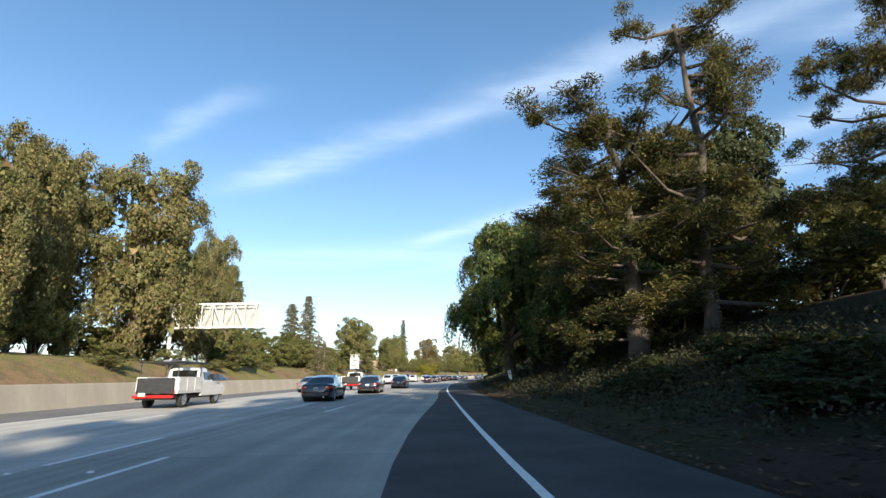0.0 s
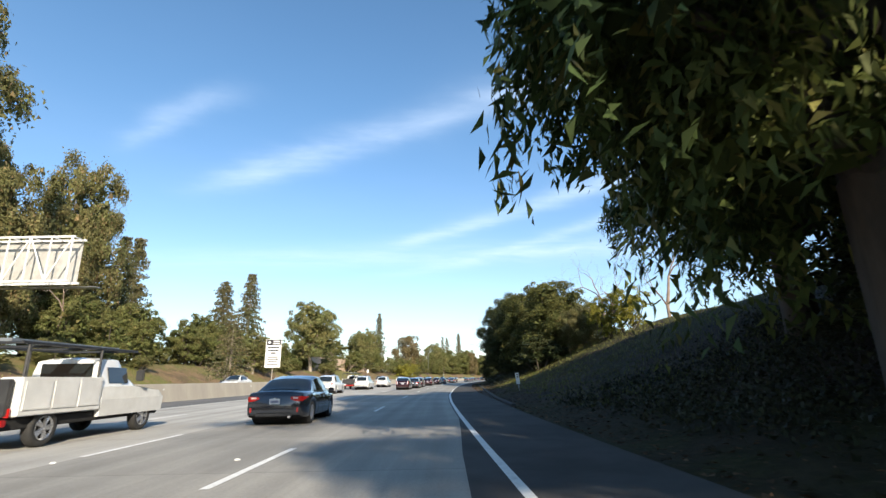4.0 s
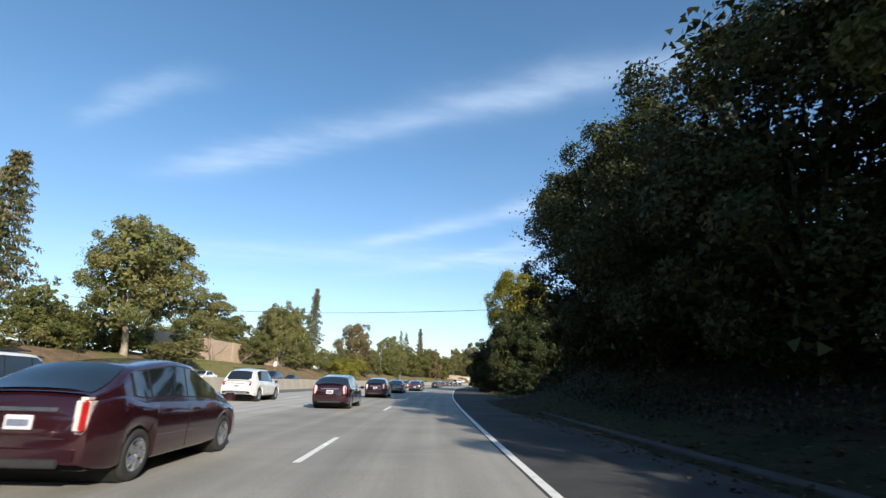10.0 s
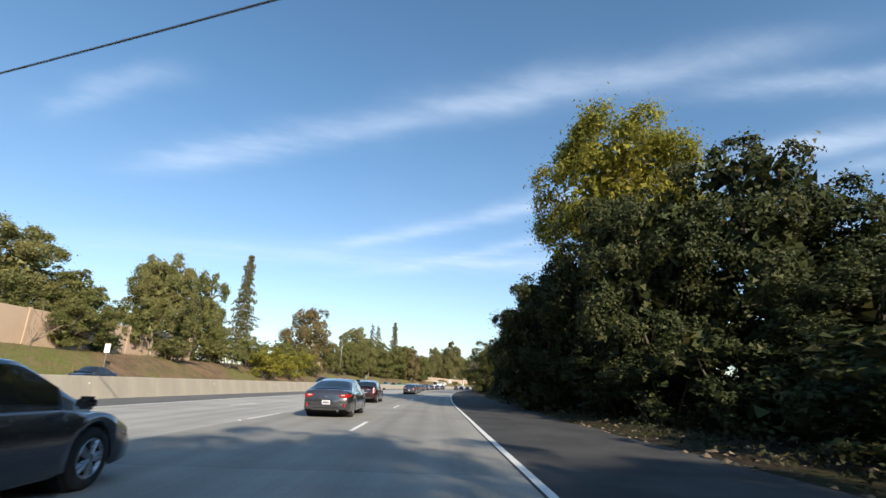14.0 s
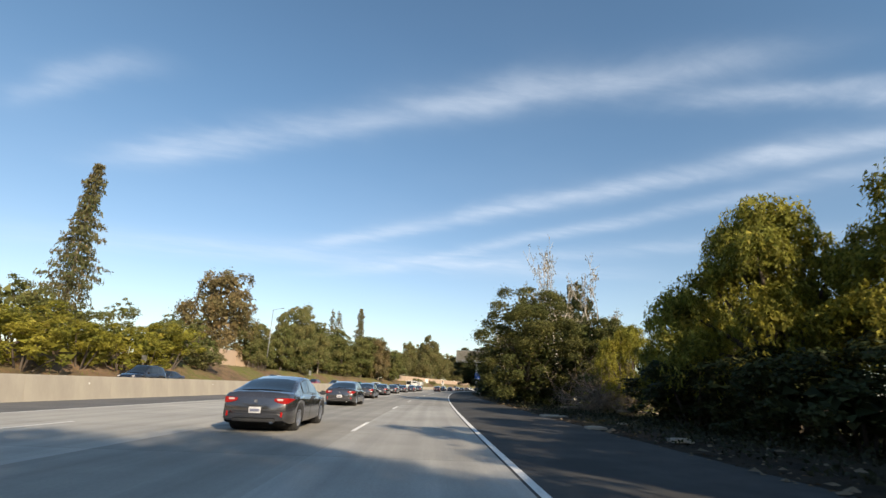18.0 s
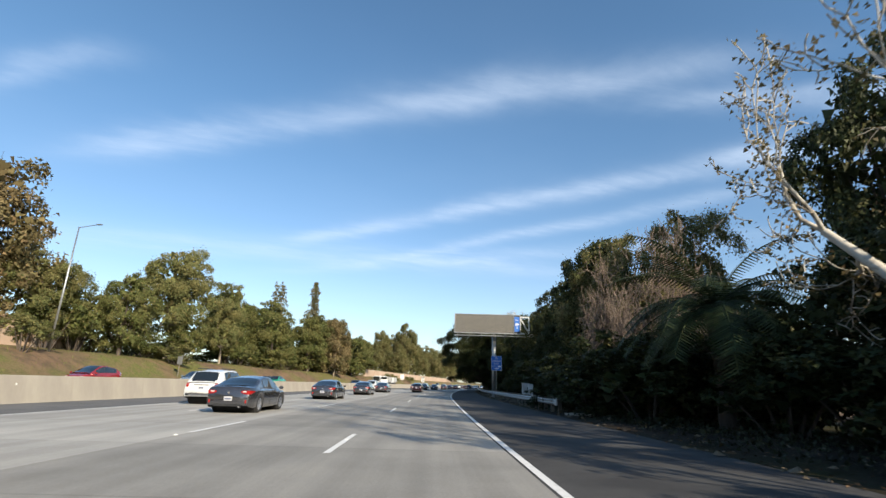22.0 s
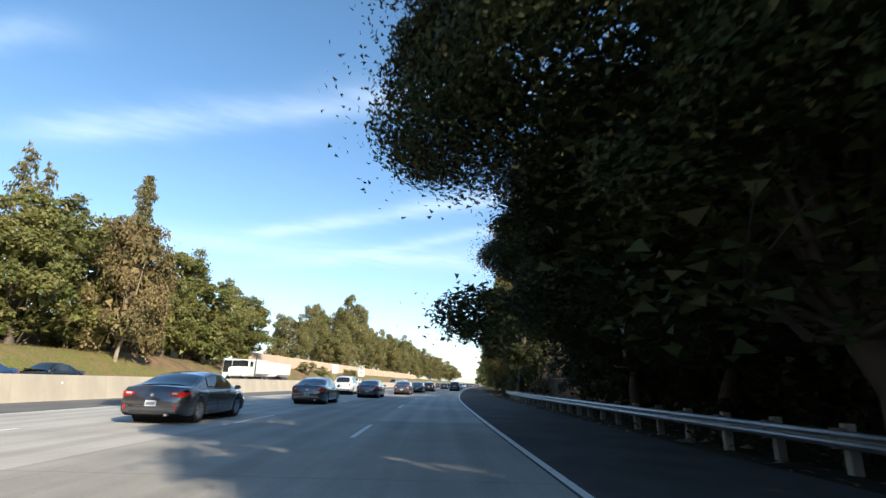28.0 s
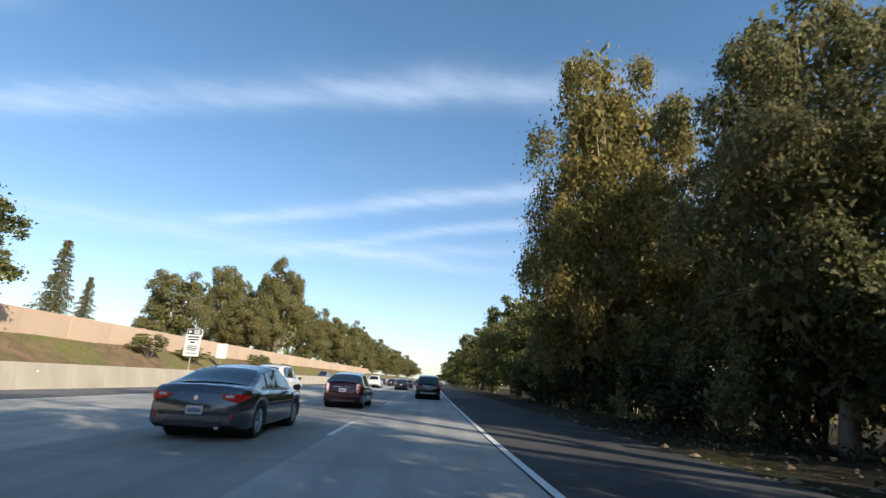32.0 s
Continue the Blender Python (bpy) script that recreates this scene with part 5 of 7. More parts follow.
def cable_mesh(points, r, sides=5):
    """One continuous thin tube through the points."""
    v, fc = [], []
    for i, p in enumerate(points):
        d = (points[min(i + 1, len(points) - 1)] - points[max(i - 1, 0)]).to_track_quat("Z", "Y")
        v += [p + d @ Vector((r * math.cos(6.283 * k / sides), r * math.sin(6.283 * k / sides), 0)) for k in range(sides)]
        if i:
            b = sides * (i - 1)
            fc += [(b + k, b + (k + 1) % sides, b + sides + (k + 1) % sides, b + sides + k) for k in range(sides)]
    return v, fc


# ---- lane dashes, one by one ----
def dash_mesh(length, width):
    me = bpy.data.meshes.new("dash")
    w = width / 2
    pts = [(-w, 0, 0), (w, 0.02, 0), (w * 0.95, length, 0), (-w, length - 0.02, 0)]
    me.from_pydata(pts, [], [(0, 1, 2, 3)])
    me.materials.append(M["paint"])
    return me


DASH = dash_mesh(3.66, 0.13)
for line_u, phase, s_end in ((dash1_u, 5.6, 640), (lambda s: DASH2_U, 8.6, 640), (lambda s: DASH3_U, 2.0, 640)):
    s = phase - 14.63 * 2
    while s < s_end:
        d = new("lane_dash", DASH)
        d.parent = highway
        h2 = 0.0
        if 5 < s < 62 and line_u is dash1_u:
            h2 = math.degrees(math.atan2(line_u(s + 3) - line_u(s), 3))
        d.matrix_world = facing(s, line_u(s), 0.006, -h2)
        s += 14.63
# raised white markers between the dashes
bm = bmesh.new()
bmesh.ops.create_cone(bm, cap_ends=True, segments=10, radius1=0.055, radius2=0.035, depth=0.02)
me_dot = bpy.data.meshes.new("road_stud")
bm.to_mesh(me_dot), bm.free()
me_dot.materials.append(M["sign_white"])
for s in np.arange(-5, 480, 14.63):
    for line_u in (dash1_u(s), DASH2_U):
        d = new("road_stud", me_dot)
        d.parent = highway
        d.matrix_world = facing(float(s) + 12.9, line_u, 0.014)


# ---- median barrier, in cast sections ----
def swept(profile, length, cap=True):
    """A straight bar of a given side profile (x, z), lying along +y."""
    bm = bmesh.new()
    a = [bm.verts.new((x, 0, z)) for x, z in profile]
    b = [bm.verts.new((x, length, z)) for x, z in profile]
    n = len(profile)
    for i in range(n):
        j = (i + 1) % n
        bm.faces.new((a[i], a[j], b[j], b[i]))
    if cap:
        bm.faces.new(a[::-1]), bm.faces.new(b)
    bmesh.ops.recalc_face_normals(bm, faces=bm.faces)
    return bm


median = thing("median_barrier", Matrix(), "long stained concrete barrier between the carriageways", "barrier", kind="structure")
SEC = 6.0
sec = swept([(0.36, 0.0), (0.34, 0.09), (0.16, 1.18), (0.145, 1.2), (-0.145, 1.2), (-0.16, 1.18), (-0.34, 0.09), (-0.36, 0.0)], SEC - 0.012)
me_sec = bpy.data.meshes.new("concrete_section")
sec.to_mesh(me_sec), sec.free()
me_sec.materials.append(M["barrier"])
for i in range(118):
    o = new("concrete_section", me_sec)
    o.parent = median
    s = -70 + i * SEC
    a, b2 = road(s, WALL_U, 0.0), road(s + SEC, WALL_U, 0.0)
    o.matrix_world = Matrix.LocRotScale(a, Euler((0, 0, math.atan2(-(b2 - a).x, (b2 - a).y))), (1, (b2 - a).length / SEC, 1))
far_wall = strip("far_section", WALL_U - 0.15, WALL_U + 0.15, 1.18, M["barrier"], 638, 1500, 12, median)
bmw = bmesh.new()
bmw.from_mesh(far_wall.data)
r = bmesh.ops.extrude_face_region(bmw, geom=bmw.faces[:])
for v in r["geom"]:
    if isinstance(v, bmesh.types.BMVert):
        v.co.z = 0.0
bmesh.ops.recalc_face_normals(bmw, faces=bmw.faces)
bmw.to_mesh(far_wall.data), bmw.free()
me_refl = bpy.data.meshes.new("reflector")
bm = box(0.015, 0.10, 0.10, bevel=0.004)
bm.to_mesh(me_refl), bm.free()
me_refl.materials.append(M["sign_white"])
for s in np.arange(4, 600, 14.6):
    o = new("reflector", me_refl)
    o.parent = median
    o.matrix_world = facing(float(s), WALL_U + 0.225, 0.82)


# ---- tan sound wall, in panels between posts ----
def sound_wall(name, s0, s1, u, h, z0, label, step=4.6):
    top = thing(name, Matrix(), label, "wall", kind="structure")
    n = max(1, int((s1 - s0) / step))
    bm = box(0.18, 1.0, 1.0, (0, 0.5, 0.5))
    me = bpy.data.meshes.new("wall_panel")
    bm.to_mesh(me), bm.free()
    me.materials.append(M["soundwall"])
    bm = box(0.42, 0.42, 1.0, (0, 0, 0.5), 0.02)
    me2 = bpy.data.meshes.new("pilaster")
    bm.to_mesh(me2), bm.free()
    me2.materials.append(M["soundwall"])
    for i in range(n):
        a, b2 = road(s0 + i * step, u, z0), road(s0 + (i + 1) * step, u, z0)
        e = Euler((0, 0, math.atan2(-(b2 - a).x, (b2 - a).y)))
        o = new("wall_panel", me)
        o.parent = top
        o.matrix_world = Matrix.LocRotScale(a, e, (1, (b2 - a).length, h))
        if i % 2 == 0:
            o = new("pilaster", me2)
            o.parent = top
            o.matrix_world = Matrix.LocRotScale(a, e, (1, 1, h + 0.12))


sound_wall("wall_1", 143, 166, -53, 6.0, 4.2, "tan block sound wall above the far bank")
sound_wall("wall_2", 198, 264, -51, 4.9, 4.0, "tan block sound wall behind bare shrubs on the far bank")
sound_wall("wall_3", 318, 362, -53, 4.2, 4.0, "tan block sound wall behind the far trees")
sound_wall("wall_4", 494, 760, -45.5, 3.5, 3.4, "long tan sound wall on top of the far bank", 7.6)
sound_wall("wall_5", 420, 494, -56, 4.6, 3.6, "tan block sound wall behind the far trees", 7.4)


# ---- guard rail ----
def rail_u(s):
    return 7.1 + 0.7 * smooth(s, 438, 456)


guard = thing("guard_rail", Matrix(), "galvanised W-beam guard rail on timber posts along the shoulder", "guard rail")
beam = [(0.0, 0.0), (0.05, 0.03), (0.075, 0.08), (0.05, 0.125), (0.0, 0.15), (0.0, 0.165), (0.05, 0.19), (0.075, 0.235), (0.05, 0.285), (0.0, 0.31)]
prof = [(-x, z) for x, z in beam] + [(-x + 0.006, z) for x, z in beam[::-1]]
bm = swept(prof, 3.85)
me_beam = bpy.data.meshes.new("steel_beam")
bm.to_mesh(me_beam), bm.free()
me_beam.materials.append(M["steel"])
me_post = bpy.data.meshes.new("timber_post")
bm = box(0.2, 0.15, 0.95, (0.28, 0, 0.33), 0.008)
bm.to_mesh(me_post), bm.free()
me_post.materials.append(M["wood_post"])
me_block = bpy.data.meshes.new("spacer_block")
bm = box(0.2, 0.15, 0.36, (0.085, 0, 0.55), 0.006)
bm.to_mesh(me_block), bm.free()
me_block.materials.append(M["wood_post"])
S_RAIL0, S_RAIL1 = 317.5, 449.0
s = S_RAIL0
while s < S_RAIL1:
    a, b2 = road(s, rail_u(s), 0.0), road(s + 3.8, rail_u(s + 3.8), 0.0)
    e = Euler((0, 0, math.atan2(-(b2 - a).x, (b2 - a).y)))
    o = new("steel_beam", me_beam)
    o.parent = guard
    o.matrix_world = Matrix.LocRotScale(a + Vector((0, 0, 0.39)), e, None)
    for k in (0.1, 2.0):
        for nm, me in (("timber_post", me_post), ("spacer_block", me_block)):
            o = new(nm, me)
            o.parent = guard
            o.matrix_world = Matrix.LocRotScale(a.lerp(b2, k / 3.8), e, None)
    s += 3.8
bm = box(0.09, 0.62, 0.40, (-0.05, -0.26, 0.56), 0.03)
o = part("end_cap", bm, M["sign_white"], guard, "pale square end terminal")
o.matrix_world = facing(S_RAIL0, rail_u(S_RAIL0), 0.0)


# ---- lettering ----
def lettering(text, size, mat, parent, at, name="lettering"):
    cu = bpy.data.curves.new(name, "FONT")
    cu.body, cu.size, cu.align_x, cu.align_y = text, size, "CENTER", "CENTER"
    cu.extrude = 0.002
    tmp = bpy.data.objects.new(name, cu)
    me = bpy.data.meshes.new_from_object(tmp)
    bpy.data.objects.remove(tmp)
    me.materials.clear()
    me.materials.append(mat)
    o = new(name, me)
    o.parent = parent
    o.matrix_local = Matrix.Translation(at) @ pose(0, 0, 0, 90)
    return o


# ---- changeable message sign on its mast ----
vms = thing("message_sign", facing(354, 0, 0.0), "dark overhead message board on a tall grey steel mast", "road sign")
U0, U1, ZB, ZT = 1.9, 10.75, 8.25, 10.75
part("mast", rod((7.25, 0.5, -0.3), (7.25, 0.5, 8.0), 0.27, sides=20), M["steel"], vms, "round galvanised mast", True)
part("base_plate", rod((7.25, 0.5, 0.0), (7.25, 0.5, 0.12), 0.45, sides=20), M["steel"], vms)
part("cabinet", box(U1 - U0, 0.75, ZT - ZB, ((U0 + U1) / 2, 0.40, (ZB + ZT) / 2), 0.03), M["sign_black"], vms, "black display housing")
part("screen", box(U1 - U0 - 0.9, 0.03, ZT - ZB - 0.16, ((U0 + U1 - 0.9) / 2 + 0.05, 0.012, (ZB + ZT) / 2)), M["led"], vms, "dull brown-grey matrix of lamps")
me_cell = bpy.data.meshes.new("lamp_column")
bm = box(0.022, 0.014, ZT - ZB - 0.2)
bm.to_mesh(me_cell), bm.free()
me_cell.materials.append(M["sign_black"])
for i in range(53):
    o = new("lamp_column", me_cell)
    o.parent = vms
    o.location = (U0 + 0.16 + i * 0.149, -0.008, (ZB + ZT) / 2)
me_row = bpy.data.meshes.new("lamp_strip")
bm = box(U1 - U0 - 0.95, 0.014, 0.022)
bm.to_mesh(me_row), bm.free()
me_row.materials.append(M["sign_black"])
for i in range(16):
    o = new("lamp_strip", me_row)
    o.parent = vms
    o.location = ((U0 + U1 - 0.9) / 2 + 0.05, -0.011, ZB + 0.16 + i * 0.149)
fr = bmesh.new()
for a, b2 in (((U0, 0, ZB), (U1, 0, ZB)), ((U0, 0, ZT), (U1, 0, ZT)), ((U0, 0, ZB), (U0, 0, ZT)), ((U1, 0, ZB), (U1, 0, ZT)), ((U1 - 0.85, 0, ZB), (U1 - 0.85, 0, ZT))):
    rod(a, b2, 0.05, fr, 6)
part("frame", fr, M["steel"], vms)
panel = part("service_panel", box(0.68, 0.04, 2.0, (U1 - 0.42, -0.02, (ZB + ZT) / 2), 0.01), M["sign_blue"], vms, "blue telephone service panel")
ring_pts = [Vector((U1 - 0.42 + 0.2 * math.cos(i * math.pi / 12), -0.05, 9.5 + 0.2 * math.sin(i * math.pi / 12))) for i in range(25)]
mesh_object("emblem", *cable_mesh(ring_pts, 0.035), M["sign_white"], vms)["label"] = "plain white ring"
part("number_bar", box(0.34, 0.02, 0.12, (U1 - 0.42, -0.05, 9.5)), M["sign_white"], vms)
lettering("CALL", 0.2, M["sign_white"], vms, (U1 - 0.42, -0.046, 10.1), "word")
part("small_bar", box(0.2, 0.012, 0.1, (U1 - 0.42, -0.045, 9.0)), M["sign_white"], vms)
fr = bmesh.new()
for y in (0.1, 0.7):
    for a, b2 in (((U1, y, ZB + 0.1), (12.0, y, ZB + 0.1)), ((U1, y, ZT - 0.2), (12.0, y, ZT - 0.2)), ((12.0, y, ZB + 0.1), (12.0, y, ZT - 0.2)), ((U1, y, ZT - 0.2), (12.0, y, ZB + 0.1)), ((U1 + 0.05, y, ZB + 0.1), (U1 + 0.05, y, ZT - 0.2))):
        rod(a, b2, 0.045, fr, 6)
part("end_truss", fr, M["white_steel"], vms, "white steel lattice end frame")
part("walkway", box(10.5, 0.9, 0.06, (7.15, -0.35, ZB - 0.42)), M["steel"], vms, "steel maintenance walkway under the board")
for i in range(7):
    x = U0 + 0.4 + i * 1.6
    b2 = bmesh.new()
    rod((x, -0.85, ZB - 0.38), (x, 0.7, ZB - 0.52), 0.05, b2, 6)
    rod((x, -0.80, ZB - 0.40), (x, -0.80, ZB - 0.15), 0.025, b2, 6)
    part("bracket", b2, M["steel"], vms)
part("walkway_rail", rod((U0, -0.8, ZB - 0.16), (12.4, -0.8, ZB - 0.16), 0.025), M["steel"], vms)
pts = [Vector((7.5, 0.4, 7.2)).lerp(Vector((10.0, 0.4, 7.85)), k / 10) + Vector((0, 0, -0.9 * math.sin(math.pi * k / 10))) for k in range(11)]
mesh_object("power_cable", *cable_mesh(pts, 0.018), M["wire"], vms)

assist = thing("assist_sign", facing(352.9, 7.45, 0.0), "blue motorist-aid sign with white lettering on a slim post", "road sign")
part("post", box(0.09, 0.09, 5.3, (0, 0.06, 2.6)), M["wood_post"], assist)
plate = part("plate", box(1.35, 0.02, 1.85, (0.0, 0, 4.25), 0.008), M["sign_blue"], assist)
fr = bmesh.new()
for x0, z0, x1, z1 in ((-0.64, 3.36, 0.64, 3.36), (-0.64, 5.14, 0.64, 5.14), (-0.64, 3.36, -0.64, 5.14), (0.64, 3.36, 0.64, 5.14)):
    box(abs(x1 - x0) + 0.025, 0.006, abs(z1 - z0) + 0.025, ((x0 + x1) / 2, -0.014, (z0 + z1) / 2), bm=fr)
part("border", fr, M["sign_white"], assist)
lettering("FREEWAY", 0.26, M["sign_white"], assist, (0, -0.014, 4.52), "word")
lettering("ASSIST", 0.26, M["sign_white"], assist, (0, -0.014, 4.20), "word")
lettering("CALL", 0.26, M["sign_white"], assist, (-0.24, -0.014, 3.86), "word")
part("number_bar", box(0.36, 0.006, 0.18, (0.36, -0.014, 3.86)), M["sign_white"], assist)
part("small_bar", box(0.62, 0.006, 0.07, (0, -0.014, 3.58)), M["sign_white"], assist)
ring_pts = [Vector((0.12 * math.cos(i * math.pi / 10), -0.018, 4.88 + 0.12 * math.sin(i * math.pi / 10))) for i in range(21)]
mesh_object("emblem", *cable_mesh(ring_pts, 0.022), M["sign_white"], assist)


# ---- carpool signs on the median ----
def carpool_sign(s, scale=1.0):
    t = thing("carpool_sign", facing(s, WALL_U, 1.18, 0.0, scale), "white carpool-lane sign with black header above the median barrier", "road sign", "carpool signs")
    part("post", rod((0, 0.06, -0.1), (0, 0.06, 1.9), 0.06), M["wood_post"], t)
    part("plate", box(1.75, 0.03, 3.1, (0, 0, 3.1), 0.01), M["sign_white"], t)
    part("header", box(1.65, 0.012, 0.62, (0, -0.022, 4.30)), M["sign_black"], t, "black header band")
    dm = box(0.26, 0.012, 0.26, (-0.5, -0.034, 4.30), rot=pose(0, 0, 0, 0, 45, 0))
    part("diamond", dm, M["sign_white"], t)
    for w, z, x in ((0.7, 4.42, 0.3), (0.7, 4.18, 0.3)):
        part("header_bar", box(w, 0.008, 0.12, (x, -0.032, z)), M["sign_white"], t)
    for w, h2, z in ((1.3, 0.17, 3.72), (1.2, 0.17, 3.42), (0.6, 0.17, 3.12), (1.1, 0.12, 2.68), (1.3, 0.12, 2.46), (1.0, 0.12, 2.24), (1.2, 0.1, 1.9)):
        part("text_bar", box(w, 0.006, h2, (0, -0.020, z)), M["sign_black"], t)


carpool_sign(97.3)
carpool_sign(486.0, 0.68)


# ---- truss sign bridge over the opposite carriageway, seen from behind ----
truss = thing("sign_truss", facing(87, -50.6, 4.0), "white steel truss sign bridge seen from behind on one post", "sign gantry")
part("post", rod((0, 0, -0.6), (0, 0, 10.6), 0.32, sides=14), M["white_steel"], truss, "white round post", True)
L, Z0, Z1 = 16.4, 6.6, 10.9
for nm, z in (("bottom_chord", Z0), ("top_chord", Z1)):
    for y in (-0.7, 0.7):
        part(nm, box(L + 0.6, 0.16, 0.20, (L / 2 - 0.3, y, z), 0.01), M["white_steel"], truss)
nb = 8
for i in range(nb + 1):
    x = L * i / nb - 0.2
    part("upright", box(0.12, 0.12, Z1 - Z0, (x, -0.7, (Z0 + Z1) / 2)), M["white_steel"], truss)
    part("cross_tie", box(0.1, 1.4, 0.1, (x, 0, Z1)), M["white_steel"], truss)
    if i < nb:
        x2 = L * (i + 1) / nb - 0.2
        a, b2 = ((x, -0.7, Z0), (x2, -0.7, Z1)) if i % 2 else ((x, -0.7, Z1), (x2, -0.7, Z0))
        part("diagonal", rod(a, b2, 0.07, sides=6), M["white_steel"], truss)
part("sign_back", box(L - 0.4, 0.06, 4.1, (L / 2 - 0.2, 0.95, (Z0 + Z1) / 2), 0.01), M["sign_back"], truss, "pale plain back of the sign panel")
part("catwalk", box(L + 1.6, 0.8, 0.06, (L / 2 + 0.6, 1.4, Z0 - 0.25)), M["steel"], truss)


# ---- light poles, small signs, cabinets, delineators ----
def street_light(s, u, h, arm=2.2):
    t = thing("street_lamp", facing(s, u), "tall slim grey highway lamp post on the far bank", "street lamp", "lamp posts on the far bank")
    part("pole", rod((0, 0, -0.3), (0, 0, h), 0.14, sides=10, r2=0.07), M["steel"], t, "", True)
    part("arm", rod((0, 0, h - 0.1), (arm, 0, h + 0.35), 0.045, sides=8), M["steel"], t)
    part("lamp_head", box(0.65, 0.3, 0.14, (arm + 0.25, 0, h + 0.36), 0.04), M["steel"], t)


street_light(344, -44.5, 15.0)
street_light(395, -49.0, 13.0)


def small_sign(s, u, h, w, hh, mat, label, turn=0):
    t = thing("small_sign", facing(s, u, None, turn), label, "road sign", "small roadside signs")
    part("post", box(0.08, 0.08, h, (0, 0.04, h / 2 - 0.2)), M["wood_post"], t)
    part("plate", box(w, 0.02, hh, (0, 0, h - hh / 2), 0.006), mat, t)


small_sign(226, -40.5, 3.2, 0.7, 1.1, M["sign_white"], "small pale sign on a post on the far bank")
small_sign(362, -39.5, 3.0, 0.75, 1.2, M["steel"], "small grey sign seen from behind on the far bank")
small_sign(290, -39, 2.8, 0.7, 0.9, M["steel"], "small grey sign seen from behind on the far bank")
small_sign(540, -39.5, 4.6, 1.9, 2.6, M["sign_white"], "white guide sign on the far bank")


def cabinet(s, u, w, d, h, label, mat="white_steel"):
    t = thing("utility_cabinet", facing(s, u), label, "cabinet", "utility cabinets")
    part("plinth", box(w + 0.2, d + 0.2, 0.2, (0, 0, 0.02), 0.01), M["barrier"], t)
    part("body", box(w, d, h, (0, 0, 0.1 + h / 2), 0.02), M[mat], t)
    part("door", box(w * 0.86, 0.02, h * 0.84, (0, -d / 2 - 0.008, 0.1 + h / 2), 0.006), M[mat], t)
    part("cap", box(w + 0.08, d + 0.08, 0.06, (0, 0, h + 0.13), 0.015), M[mat], t)


cabinet(175.8, 15.4, 0.8, 0.6, 1.55, "weathered grey utility cabinet at the road edge", "sign_back")
cabinet(353.0, 11.2, 0.85, 0.7, 1.75, "white utility cabinet behind the guard rail")
cabinet(343.0, 10.2, 0.45, 0.4, 1.5, "slim white utility cabinet behind the guard rail")


def delineator(s, u, lean, h=1.35):
    t = thing("delineator", facing(s, u, None, 0) @ pose(0, 0, 0, 0, lean, 0), "white paddle marker leaning in the soil", "marker post", "roadside markers")
    part("paddle", box(0.28, 0.02, h * 0.62, (0, 0, h * 0.66), 0.02), M["sign_white"], t)
    part("stake", box(0.05, 0.03, h * 0.6, (0, 0.025, h * 0.2)), M["steel"], t)
    part("stripe", box(0.14, 0.006, 0.09, (0, -0.014, h * 0.86)), M["sign_black"], t)
    part("stripe", box(0.14, 0.006, 0.09, (0, -0.014, h * 0.74)), M["sign_black"], t)


delineator(44.1, 7.2, -9)
delineator(80.8, 6.6, -7)
delineator(431.0, 8.6, -6, 0.7)
for s, u, w in ((251.8, 6.7, 1.25), (247.0, 8.6, 0.8), (244.0, 6.4, 0.7), (314.5, 7.6, 1.3), (240.0, 7.6, 0.6)):
    o = new("drain_slab")
    o.matrix_world = facing(s, u, 0.0, random.uniform(-6, 6))
    tagged(o, "pale concrete drain cover set in the roadside soil", "drain cover", "drain covers")
    part("slab", box(w, w * 0.8, 0.10, (0, 0, 0.03), 0.012), M["barrier"], o)
    part("lid", box(w * 0.7, w * 0.5, 0.03, (0, 0, 0.085), 0.006), M["barrier"], o)

# low concrete kerb at the foot of the bank
kerb = thing("kerb", Matrix(), "low dark asphalt kerb at the foot of the bank", "kerb", kind="structure")
bm = swept([(0, -0.1), (0, 0.1), (0.05, 0.14), (0.2, 0.14), (0.28, -0.1)], 3.02)
me_k = bpy.data.meshes.new("kerb_length")
bm.to_mesh(me_k), bm.free()
me_k.materials.append(M["asphalt"])
for i in range(25):
    s = 66 + i * 3.0
    o = new("kerb_length", me_k)
    o.parent = kerb
    u = 3.9 + 1.2 * smooth(s, 60, 110)
    o.matrix_world = facing(s, u, 0.0, -math.degrees(math.atan2(3.9 + 1.2 * smooth(s + 3, 60, 110) - u, 3)))

# overhead line across the road
wire_pts = []
for k in range(49):
    u = -80 + 145 * k / 48
    wire_pts.append(road(174.7 - 0.384 * u, u, 9.92 - 0.0039 * u + 0.00098 * u * u))
tagged(mesh_object("overhead_cable", *cable_mesh(wire_pts, 0.03), M["wire"]), "thin black cable strung across the highway", "cable")

# chain-link fence behind the guard rail
fence = thing("wire_fence", Matrix(), "chain-link fence on slim steel posts", "fence")
FS = [428.0 + 2.6 * i for i in range(11)]
for s in FS:
    p = road(s, 10.3, 0.0)
    part("fence_post", rod(p + Vector((0, 0, -0.2)), p + Vector((0, 0, 2.05)), 0.035, sides=8), M["steel"], fence)
for z in (0.08, 2.0):
    bm = bmesh.new()
    for s, s2 in zip(FS, FS[1:]):
        rod(road(s, 10.3, z), road(s2, 10.3, z), 0.02, bm, 6)
    part("fence_rail", bm, M["steel"], fence)
v, fc = [], []
